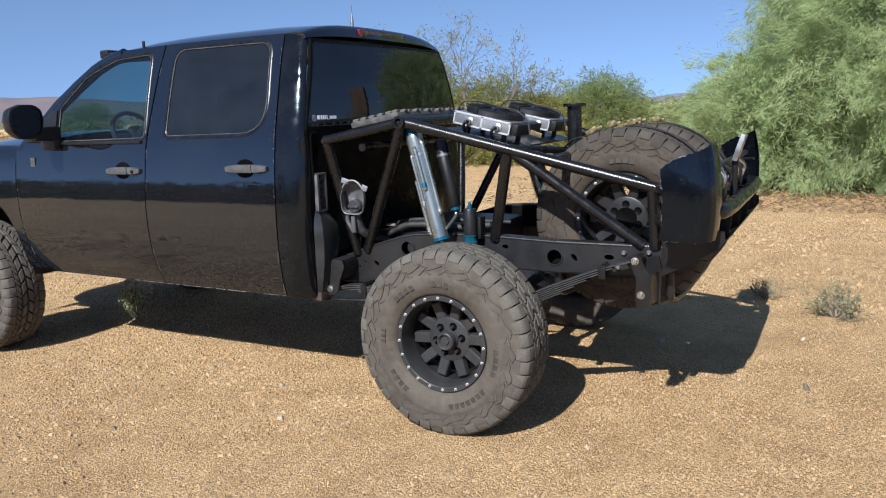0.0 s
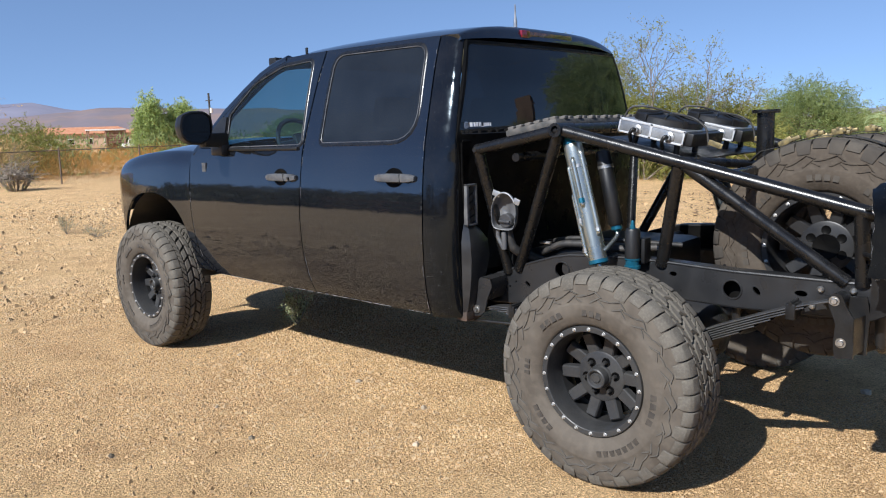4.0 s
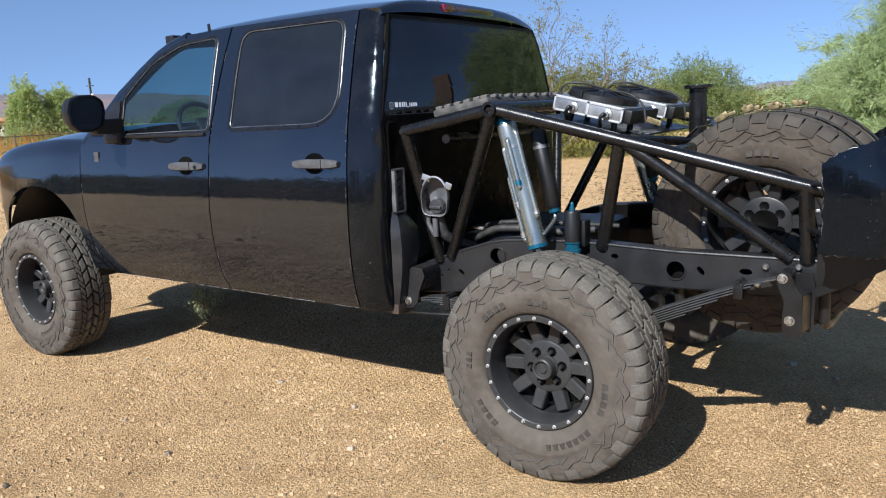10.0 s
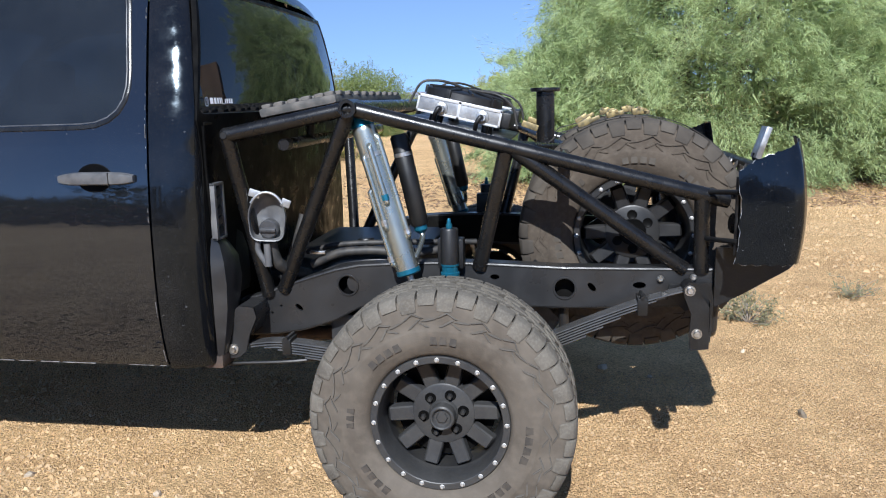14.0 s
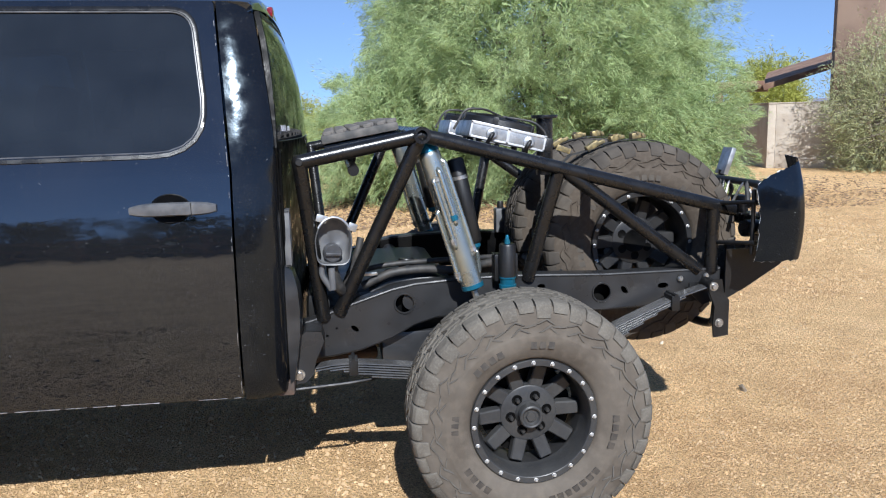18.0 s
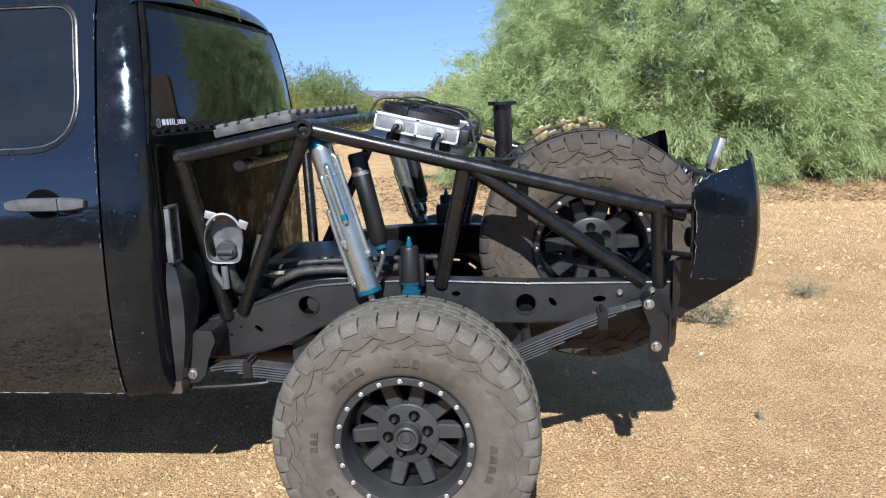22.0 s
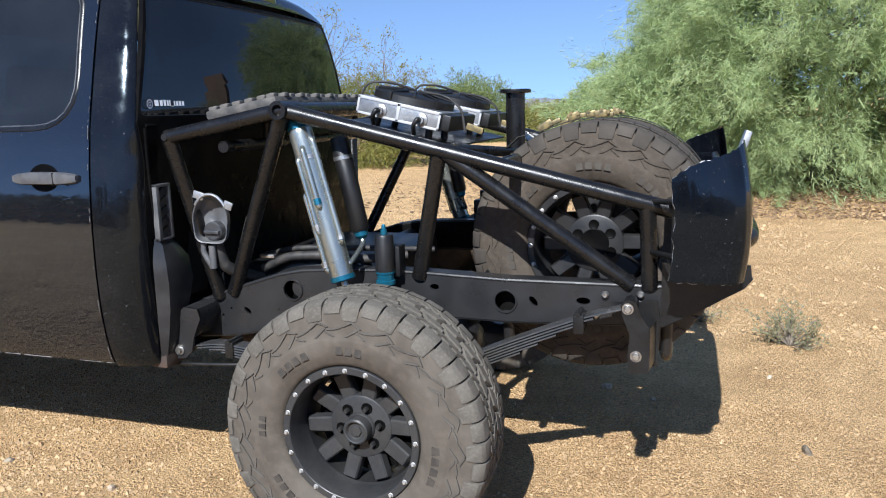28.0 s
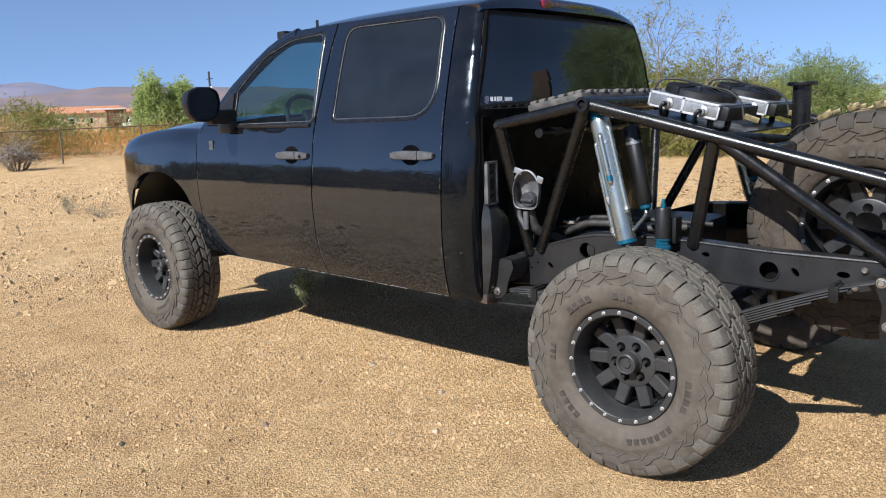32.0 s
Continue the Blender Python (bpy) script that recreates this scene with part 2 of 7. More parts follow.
LETTER = material("worn_tyre_lettering", (0.034, 0.029, 0.024), 0.8, second=(0.055, 0.046, 0.037), scale=30, bump=0.12, bump_scale=200)
RIM = material("matte_black_rim", (0.026, 0.0265, 0.028), 0.42, second=(0.037, 0.0366, 0.036), scale=7, third=(0.08, 0.075, 0.07), third_scale=90, third_amount=0.15, bump=0.04, bump_scale=300, rough_spread=0.08, spec=0.4)
STEEL = material("zinc_bolt", (0.55, 0.55, 0.54), 0.35, 0.9, second=(0.32, 0.30, 0.27), scale=60)
# black of spare rims and lug nuts, and painted shade in the road rims
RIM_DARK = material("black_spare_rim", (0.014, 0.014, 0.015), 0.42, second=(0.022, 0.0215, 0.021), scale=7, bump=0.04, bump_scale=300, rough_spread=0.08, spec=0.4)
BOLT = material("bright_zinc_bolt", (0.46, 0.45, 0.43), 0.45, 0.55, second=(0.45, 0.44, 0.42), scale=60)
CHROME = material("polished_shock_body", (0.43, 0.45, 0.41), 0.28, 0.88, second=(0.35, 0.37, 0.34), scale=5, rough_spread=0.04)
BLUE = material("blue_anodised_cap", (0.012, 0.115, 0.18), 0.32, 0.55, second=(0.018, 0.14, 0.215), scale=30)
ALU = material("brushed_aluminium", (0.42, 0.43, 0.44), 0.42, 0.8, second=(0.30, 0.30, 0.30), scale=16, third=(0.2, 0.2, 0.2), third_scale=120, third_amount=0.3, rough_spread=0.08)
WHITE_WELD = material("bright_weld", (0.55, 0.55, 0.55), 0.4, 0.5, second=(0.6, 0.6, 0.6), scale=60)
BRASS = material("zinc_yellow_ratchet", (0.33, 0.25, 0.11), 0.45, 0.6, second=(0.16, 0.13, 0.07), scale=50, low=0.4, high=0.6)
STRAP = material("tan_webbing", (0.22, 0.17, 0.08), 0.9, second=(0.13, 0.11, 0.06), scale=30, bump=0.3, bump_scale=700)
DARK_STRAP = material("dark_webbing", (0.022, 0.021, 0.02), 0.85, second=(0.04, 0.037, 0.032), scale=30, bump=0.3, bump_scale=700)
BOARD = material("grey_traction_board", (0.05, 0.049, 0.047), 0.75, second=(0.11, 0.10, 0.09), scale=15, bump=0.15, bump_scale=260)
SCUFF = material("chipped_edge", (0.20, 0.19, 0.18), 0.6, second=(0.09, 0.08, 0.07), scale=40)
RED_LENS = material("red_lamp_lens", (0.16, 0.004, 0.010), 0.12, coat=1.0)
SMOKE_LENS = material("dark_amber_lamp_lens", (0.06, 0.028, 0.012), 0.15, second=(0.11, 0.05, 0.02), scale=22, coat=1.0)
RUST = material("rusty_steel", (0.07, 0.045, 0.032), 0.8, second=(0.04, 0.03, 0.025), scale=18, third=(0.12, 0.065, 0.035), third_scale=90, bump=0.25, bump_scale=160)
WHITE_FILM = material("white_vinyl", (0.8, 0.8, 0.82), 0.5)
INTERIOR = material("dark_grey_trim", (0.02, 0.022, 0.026), 0.7, second=(0.035, 0.036, 0.04), scale=8)
SEAT_CLOTH = material("dark_seat_cloth", (0.025, 0.027, 0.032), 0.9, second=(0.045, 0.046, 0.05), scale=12, bump=0.2, bump_scale=400)
TINT = glass("dark_tinted_glass", (0.35, 0.42, 0.55), clear=0.02, ior=1.8, film=0.010)
TINT_DUSTY = glass("dusty_tinted_glass", (0.35, 0.42, 0.55), clear=0.03, ior=1.62, film=0.022)
CLEAR = glass("front_window_glass", (0.50, 0.70, 0.74), clear=0.78, film=0.012)
MIRROR = material("mirror_glass", (0.25, 0.26, 0.27), 0.04, 1.0)
RUBBER = material("black_rubber_hose", (0.016, 0.016, 0.016), 0.6, second=(0.04, 0.036, 0.032), scale=25)
SEAL = material("grey_window_seal", (0.045, 0.046, 0.05), 0.32, second=(0.10, 0.10, 0.105), scale=9, rough_spread=0.1)
STONE = material("desert_gravel", (0.375, 0.250, 0.132), 0.95, second=(0.425, 0.300, 0.173), scale=9, island_tint=0.24, spec=0.2)
STONE_PALE = material("pale_stone", (0.46, 0.38, 0.28), 0.9, second=(0.36, 0.28, 0.2), scale=20, bump=0.3, bump_scale=60, random_tint=0.2)
BARK = material("brown_bark", (0.11, 0.085, 0.06), 0.95, second=(0.2, 0.165, 0.12), scale=12, bump=0.5, bump_scale=50)
TWIG = material("grey_twig", (0.27, 0.23, 0.185), 0.95, second=(0.17, 0.14, 0.11), scale=10)
LEAF_GREEN = leafy("feathery_green_leaf", (0.250, 0.340, 0.138), (0.470, 0.545, 0.285), 0.40)
LEAF_OLIVE = leafy("olive_desert_leaf", (0.165, 0.18, 0.045), (0.32, 0.30, 0.085), 0.4)
LEAF_BRIGHT = leafy("bright_green_leaf", (0.27, 0.34, 0.105), (0.43, 0.50, 0.19), 0.4)
LEAF_FAR = leafy("far_tree_leaf", (0.165, 0.215, 0.07), (0.30, 0.35, 0.14), 0.45)
LEAF_DARK = leafy("dark_hedge_leaf", (0.05, 0.06, 0.028), (0.10, 0.11, 0.05), 0.15)
LEAF_YELLOW = leafy("yellow_green_leaf", (0.30, 0.33, 0.07), (0.46, 0.46, 0.12), 0.4)
LEAF_DRY = leafy("dry_scrub_leaf", (0.40, 0.19, 0.04), (0.55, 0.30, 0.08), 0.3)
LEAF_TAN = leafy("dry_tan_leaf", (0.42, 0.29, 0.13), (0.58, 0.42, 0.2), 0.3)
LEAF_LITTER = leafy("leaf_litter", (0.16, 0.10, 0.055), (0.30, 0.20, 0.12), 0.1)
LEAF_GREY = leafy("grey_green_weed_leaf", (0.16, 0.16, 0.085), (0.28, 0.26, 0.15), 0.2)
LEAF_STRAW = leafy("pale_straw_leaf", (0.30, 0.32, 0.16), (0.48, 0.49, 0.28), 0.4)
STUCCO = material("brown_stucco", (0.17, 0.115, 0.085), 0.95, second=(0.21, 0.145, 0.105), scale=1.5, bump=0.25, bump_scale=60)
STUCCO_TAN = material("tan_stucco", (0.42, 0.30, 0.2), 0.95, second=(0.5, 0.37, 0.26), scale=1.0, bump=0.25, bump_scale=50)
BLOCK = material("grey_concrete_block", (0.34, 0.29, 0.235), 0.95, second=(0.40, 0.35, 0.29), scale=2.5, third=(0.30, 0.26, 0.21), third_scale=30, bump=0.3, bump_scale=50, random_tint=0.06)
TERRACOTTA = material("terracotta_roof_tile", (0.42, 0.17, 0.085), 0.9, second=(0.5, 0.24, 0.13), scale=1.5, third=(0.3, 0.12, 0.07), third_scale=14)
TIMBER = material("weathered_timber", (0.16, 0.09, 0.06), 0.9, second=(0.24, 0.15, 0.1), scale=3, bump=0.2, bump_scale=30)
FENCE_STEEL = material("weathered_fence_steel", (0.17, 0.13, 0.1), 0.7, 0.3, second=(0.1, 0.075, 0.06), scale=9)
WHITE_ROOF = material("pale_roof_sheet", (0.62, 0.6, 0.57), 0.7, second=(0.5, 0.48, 0.45), scale=2)

# ---- building helpers ----
YC = 1.10          # the truck's centre line; x points to its tail, y to its right side


def mesh_from(name, bm, mat, smooth=True, angle=40, turn=True):
    if turn:
        bmesh.ops.recalc_face_normals(bm, faces=bm.faces)
    me = bpy.data.meshes.new(name)
    bm.to_mesh(me)
    bm.free()
    me.materials.append(mat)
    if smooth:
        me.polygons.foreach_set("use_smooth", [True] * len(me.polygons))
        me.set_sharp_from_angle(angle=radians(angle))
    return me


def part(name, bm, mat, parent=None, label="", smooth=True, angle=40, turn=True):
    """Links a bmesh (or a finished mesh) as one object under a thing or a part."""
    me = bm if isinstance(bm, bpy.types.Mesh) else mesh_from(name, bm, mat, smooth, angle, turn)
    ob = new(name, me)
    if parent is not None:
        ob.parent = parent
    if label:
        ob["label"] = label
    return ob


def thing(name, label, category, group="", kind="", at=None):
    ob = new(name)
    ob.empty_display_size = 0.1
    if at is not None:
        ob.matrix_basis = at
    return tagged(ob, label, category, group, kind)


def V(*a):
    return Vector(a)


def sweep(bm, pts, r, seg=14, caps=True, closed=False, ry=None):
    """A round bar along a line of points; r may be a list, one for each point."""
    pts = [Vector(p) for p in pts]
    n = len(pts)
    rs = r if isinstance(r, (list, tuple)) else [r] * n
    rings, ref = [], None
    for i, p in enumerate(pts):
        a = pts[(i - 1) % n] if (closed or i) else p
        b = pts[(i + 1) % n] if (closed or i < n - 1) else p
        d = (b - a).normalized()
        if ref is None:
            ref = d.orthogonal().normalized()
        ref = (ref - d * ref.dot(d)).normalized()
        side = d.cross(ref)
        rings.append([bm.verts.new(p + (ref * math.cos(k * math.tau / seg) + side * math.sin(k * math.tau / seg) * (ry or 1)) * rs[i]) for k in range(seg)])
    for i in range(n if closed else n - 1):
        a, b = rings[i], rings[(i + 1) % n]
        for k in range(seg):
            bm.faces.new((a[k], a[(k + 1) % seg], b[(k + 1) % seg], b[k]))
    if caps and not closed:
        bm.faces.new(rings[0])
        bm.faces.new(rings[-1][::-1])
    return bm


def bar(p0, p1, r, seg=14):
    return sweep(bmesh.new(), [p0, p1], r, seg)


def bent(pts, r, seg=12, steps=6):
    """A bar through corner points with rounded bends."""
    return sweep(bmesh.new(), rounded(pts, steps), r, seg)


def rounded(pts, steps=6, share=0.35):
    pts = [Vector(p) for p in pts]
    out = [pts[0]]
    for a, b, c in zip(pts, pts[1:], pts[2:]):
        s, e = b.lerp(a, share), b.lerp(c, share)
        for i in range(steps + 1):
            t = i / steps
            out.append((s.lerp(b, t)).lerp(b.lerp(e, t), t))
    out.append(pts[-1])
    return out


def lathe(bm, profile, centre=(0, 0, 0), axis="y", seg=32, closed=False):
    """Turns (r, h) pairs about an axis through centre."""
    c = Vector(centre)
    rings = []
    for r, h in profile:
        ring = []
        for k in range(seg):
            a = k * math.tau / seg
            u, w = r * math.cos(a), r * math.sin(a)
            ring.append(bm.verts.new(c + {"y": V(u, h, w), "z": V(u, w, h), "x": V(h, u, w)}[axis]))
        rings.append(ring)
    pairs = list(zip(rings, rings[1:])) + ([(rings[-1], rings[0])] if closed else [])
    for a, b in pairs:
        for k in range(seg):
            bm.faces.new((a[k], a[(k + 1) % seg], b[(k + 1) % seg], b[k]))
    if not closed:
        if profile[0][0] > 1e-5:
            bm.faces.new(rings[0][::-1])
        if profile[-1][0] > 1e-5:
            bm.faces.new(rings[-1])
    bmesh.ops.remove_doubles(bm, verts=bm.verts, dist=1e-6)
    return bm


def box(bm, lo, hi, bevel=0.0, m=None, seg=2):
    """A block between two corners, its edges rounded, placed by m."""
    lo, hi = Vector(lo), Vector(hi)
    made = bmesh.ops.create_cube(bm, size=1.0)["verts"]
    size, mid = hi - lo, (hi + lo) / 2
    for v in made:
        v.co = Vector((v.co.x * size.x, v.co.y * size.y, v.co.z * size.z)) + mid
    if bevel:
        edges = list({e for v in made for e in v.link_edges})
        got = bmesh.ops.bevel(bm, geom=edges, offset=bevel, segments=seg, affect="EDGES", profile=0.6)
        made = list({v for f in got["faces"] for v in f.verts} | {v for v in made if v.is_valid})
    if m is not None:
        bmesh.ops.transform(bm, matrix=m, verts=made)
    return bm


def one_box(lo, hi, bevel=0.0, m=None):
    return box(bmesh.new(), lo, hi, bevel, m)


def circle(cx, cy, r, n=20, ratio=1.0, turn=0.0):
    out = []
    for k in range(n):
        a = k * math.tau / n
        u, w = r * math.cos(a) * ratio, r * math.sin(a)
        out.append((cx + u * math.cos(turn) - w * math.sin(turn), cy + u * math.sin(turn) + w * math.cos(turn)))
    return out


def plate(outer, holes, depth, place, bevel=0.0):
    """A flat plate with real holes. outer, holes: loops of (u, v); place(u, v, d) gives the point at depth d."""
    bm = bmesh.new()
    edges = []
    for loop in [outer, *holes]:
        vs = [bm.verts.new((u, v, 0)) for u, v in loop]
        edges += [bm.edges.new((vs[i], vs[(i + 1) % len(vs)])) for i in range(len(vs))]
    bmesh.ops.triangle_fill(bm, use_beauty=True, use_dissolve=False, edges=edges)
    got = bmesh.ops.extrude_face_region(bm, geom=list(bm.faces))
    for v in [g for g in got["geom"] if isinstance(g, bmesh.types.BMVert)]:
        v.co.z = depth
    for v in bm.verts:
        v.co = place(*v.co)
    return bm


def along(points, x):
    """Straight interpolation in a table of (x, value)."""
    return float(np.interp(x, [p[0] for p in points], [p[1] for p in points]))


def grid(bm, rows):
    """Quads between rows of points, all of one length."""
    vs = [[bm.verts.new(p) for p in row] for row in rows]
    for a, b in zip(vs, vs[1:]):
        for k in range(len(a) - 1):
            bm.faces.new((a[k], a[k + 1], b[k + 1], b[k]))
    return bm


def thick(ob, t, offset=1.0):
    """Gives an open skin thickness t, out along its normals (offset 1) or in (-1), with a rim."""
    bm = bmesh.new()
    bm.from_mesh(ob.data)
    bm.normal_update()
    edge = [e for e in bm.edges if len(e.link_faces) == 1]
    old = list(bm.verts)
    twin = {v: bm.verts.new(v.co + v.normal * t * offset) for v in old}
    for f in list(bm.faces):
        bm.faces.new([twin[v] for v in reversed(f.verts)])
    for e in edge:
        lp = e.link_loops[0]
        v0, v1 = lp.vert, lp.link_loop_next.vert
        bm.faces.new((v1, v0, twin[v0], twin[v1]))
    if offset > 0:
        bmesh.ops.reverse_faces(bm, faces=bm.faces)
    for f in bm.faces:
        f.smooth = True
    bm.to_mesh(ob.data)
    bm.free()
    ob.data.set_sharp_from_angle(angle=radians(40))
    return ob


def mirrored(ob, name=None, parent=None):
    """The same part on the truck's other side."""
    me = ob.data.copy()
    me.transform(Matrix.Translation((0, 2 * YC, 0)) @ Matrix.Diagonal((1, -1, 1, 1)))
    me.flip_normals()
    o = new(name or ob.name.split(".")[0], me)
    o.parent = parent or ob.parent
    if ob.get("label"):
        o["label"] = ob["label"]
    return o


def raw_mesh(name, verts, faces, mat, smooth=False):
    me = bpy.data.meshes.new(name)
    verts, faces = np.asarray(verts, dtype=np.float32), np.asarray(faces, dtype=np.int32)
    sides = faces.shape[1]
    me.vertices.add(len(verts))
    me.vertices.foreach_set("co", verts.ravel())
    me.loops.add(faces.size)
    me.loops.foreach_set("vertex_index", faces.ravel())
    me.polygons.add(len(faces))
    me.polygons.foreach_set("loop_start", np.arange(len(faces), dtype=np.int32) * sides)
    me.polygons.foreach_set("use_smooth", np.zeros(len(faces), dtype=bool))
    me.materials.append(mat)
    if smooth:
        me.polygons.foreach_set("use_smooth", [True] * len(me.polygons))
    me.update()
    return me


def leaf_mesh(name, centres, ways, length, width, mat, rng, jitter=0.5, fold=0.25, slim=False):
    """Many small pointed leaves, each a bent pair of triangles, lying along their ways."""
    n = len(centres)
    d = ways + rng.normal(0, jitter, (n, 3))
    d /= np.linalg.norm(d, axis=1, keepdims=True)
    s = np.cross(d, rng.normal(0, 1, (n, 3)))
    s /= np.linalg.norm(s, axis=1, keepdims=True)
    up = np.cross(s, d)
    ln = length * rng.uniform(0.6, 1.4, (n, 1))
    wd = width * rng.uniform(0.6, 1.4, (n, 1))
    if slim:
        v = np.stack([centres - d * ln / 2 - s * wd / 2, centres - d * ln / 2 + s * wd / 2, centres + d * ln / 2], 1)
        return raw_mesh(name, v.reshape(-1, 3), np.arange(n)[:, None] * 3 + np.array([[0, 1, 2]]), mat)
    v = np.empty((n, 4, 3))
    v[:, 0] = centres - d * ln / 2
    v[:, 1] = centres + s * wd / 2 + up * ln * fold * 0.2
    v[:, 2] = centres + d * ln / 2
    v[:, 3] = centres - s * wd / 2 + up * ln * fold * 0.2
    i = np.arange(n)[:, None] * 4
    return raw_mesh(name, v.reshape(-1, 3), i + np.array([[0, 1, 2, 3]]), mat)

# ---- wheels ----
TYRE_R, TYRE_W = 0.468, 0.318


def cyl(r, a, y):
    return (r * math.sin(a), y, r * math.cos(a))


def ring_block(bm, a0, a1, y0, y1, r0, r1, skew=0.0, taper=0.004, y_low=None, bend=0.0):
    """A block on the tyre's round: angles a0..a1, across y0..y1, from r0 up to r1; skew turns it along the round."""
    da = taper / r1
    ya0, ya1 = (y0, y1)
    low = [(a0, ya0), (a1, ya0), (a1 + skew, ya1), (a0 + skew, ya1)]
    high = [(a0 + da, ya0 + taper), (a1 - da, ya0 + taper), (a1 + skew - da, ya1 - taper), (a0 + skew + da, ya1 - taper)]
    vs = [bm.verts.new(cyl(r0, a, y)) for a, y in low] + [bm.verts.new(cyl(r1 - (bend if y < -0.1 or y > 0.1 else 0), a, y)) for a, y in high]
    for f in ((0, 3, 2, 1), (4, 5, 6, 7), (0, 1, 5, 4), (1, 2, 6, 5), (2, 3, 7, 6), (3, 0, 4, 7)):
        bm.faces.new([vs[i] for i in f])


def shoulder_block(bm, a0, a1, line, side, slope=0.0):
    """A tread lug that rounds over the shoulder: line lists (y, r, height over the carcass, share of the pitch kept)."""
    mid, half = (a0 + a1) / 2, (a1 - a0) / 2
    top, foot = [], []
    for i, (y, r, h, keep) in enumerate(line):
        c = mid + slope * i
        for k, row in ((1.0, foot), (0.0, top)):
            q = half * keep + (0.0015 if k else 0.0)
            rr, yy = (r - h * min(1, (y < 0.149) + 0.25), y - (h if y >= 0.14 else 0.0)) if k else (r, y)
            row.append([bm.verts.new(cyl(rr, c + t * q, side * yy)) for t in (-1, -0.86, 0.86, 1)])
    for row in top:
        for j in (0, 3):
            row[j].co = row[j].co * 0.9965 if abs(row[j].co.y) < 0.14 else V(row[j].co.x, row[j].co.y * 0.988, row[j].co.z)
    for i in range(len(line) - 1):
        for j in range(3):
            bm.faces.new((top[i][j], top[i][j + 1], top[i + 1][j + 1], top[i + 1][j]))
        for j in (0, 3):
            bm.faces.new((top[i][j], top[i + 1][j], foot[i + 1][j], foot[i][j]))
    for i in (0, len(line) - 1):
        bm.faces.new((top[i][0], top[i][3], foot[i][3], foot[i][0]))


def tyre_meshes():
    """The tyre's carcass, its tread blocks, its wall relief and its raised lettering bars; the outer side faces -y."""
    w = TYRE_W / 2
    half = [(0.222, w - 0.066), (0.238, w - 0.048), (0.246, w - 0.036), (0.252, w - 0.025), (0.260, w - 0.0200), (0.280, w - 0.008), (0.306, w), (0.335, w), (0.343, w - 0.0005), (0.347, w - 0.003),
            (0.372, w - 0.004), (0.396, w - 0.006), (0.418, w - 0.010), (0.434, w - 0.017), (0.445, w - 0.028), (0.452, w - 0.045), (0.455, w - 0.08), (0.456, 0.0)]
    prof = [(r, -h) for r, h in half] + [(r, h) for r, h in half[-2::-1]]
    carcass = bmesh.new()
    lathe(carcass, prof, seg=96, closed=True)
    tread, relief, letters = bmesh.new(), bmesh.new(), bmesh.new()
    n = 21
    step = math.tau / n
    long_lug = [(0.084, 0.4660, 0.013, 0.91), (0.108, 0.4655, 0.014, 0.91), (0.128, 0.4610, 0.014, 0.90), (0.141, 0.4510, 0.012, 0.89), (0.1490, 0.4350, 0.008, 0.88), (0.1535, 0.4200, 0.005, 0.86), (0.1550, 0.4060, 0.002, 0.82)]
    short_lug = [(0.084, 0.4660, 0.013, 0.90), (0.106, 0.4655, 0.014, 0.90), (0.125, 0.4615, 0.014, 0.89), (0.138, 0.4520, 0.012, 0.88), (0.1465, 0.4395, 0.008, 0.87), (0.1515, 0.4270, 0.004, 0.84)]
    for k in range(n):
        a = k * step
        for side in (-1, 1):
            b = a + (0.5 * step if side > 0 else 0)
            shoulder_block(tread, b, b + 0.5 * step, long_lug, side, 0.0)
            shoulder_block(tread, b + 0.5 * step, b + step, short_lug, side, 0.0)
    # inner rows: hooked blocks with slanting joints
    rows_n = 34
    pitch = math.tau / rows_n
    for k in range(rows_n):
        for side in (-1, 1):
            b = k * pitch + (0.5 * pitch if side > 0 else 0)
            y0, y1 = sorted((side * 0.006, side * 0.041))
            ring_block(tread, b + 0.05 * pitch, b + 0.87 * pitch, y0, y1, 0.45, TYRE_R, skew=0.30 * pitch * side)
            y0, y1 = sorted((side * 0.047, side * 0.079))
            ring_block(tread, b - 0.10 * pitch, b + 0.38 * pitch, y0, y1, 0.45, TYRE_R - 0.001, skew=-0.34 * pitch * side)
            ring_block(tread, b + 0.44 * pitch, b + 0.80 * pitch, y0, y1, 0.45, TYRE_R - 0.001, skew=-0.34 * pitch * side)
    # zigzag relief on the wall: each piece a pair of slanting strokes
    for k in range(n):
        a = k * step
        for lo, hi, s0, s1, wide in ((0.384, 0.402, 0.02, 0.30, 0.020), (0.384, 0.402, 0.58, 0.30, 0.020), (0.352, 0.380, 0.10, 0.46, 0.028), (0.352, 0.370, 0.74, 0.46, 0.022), (0.374, 0.381, 0.55, 0.80, 0.07)):
            lift = 0.0034
            q = [(lo, s0 * step), (lo, s0 * step + wide), (hi, s1 * step + wide), (hi, s1 * step)]
            y = -w + 0.0045
            low = [relief.verts.new(cyl(r, a + t, y)) for r, t in q]
            cr, ct = (lo + hi) / 2, sum(t for _, t in q) / 4
            top = [relief.verts.new(cyl(cr + (r - cr) * 0.9, a + ct + (t - ct) * 0.9, y - lift - 0.0015)) for r, t in q]
            relief.faces.new(top)
            for i in range(4):
                relief.faces.new((low[i], low[(i + 1) % 4], top[(i + 1) % 4], top[i]))
    for mid, count, wide in ((-0.62, 4, 0.085), (0.08, 3, 0.08), (1.75, 4, 0.09), (2.62, 7, 0.08), (-2.3, 4, 0.085), (-1.5, 3, 0.06)):
        for i in range(count):
            a = mid + (i - (count - 1) / 2) * (wide + 0.028)
            ring_block(letters, a - 0.5 * wide, a + 0.5 * wide, -w - 0.0022, -w + 0.012, 0.294, 0.329, taper=0.0030)
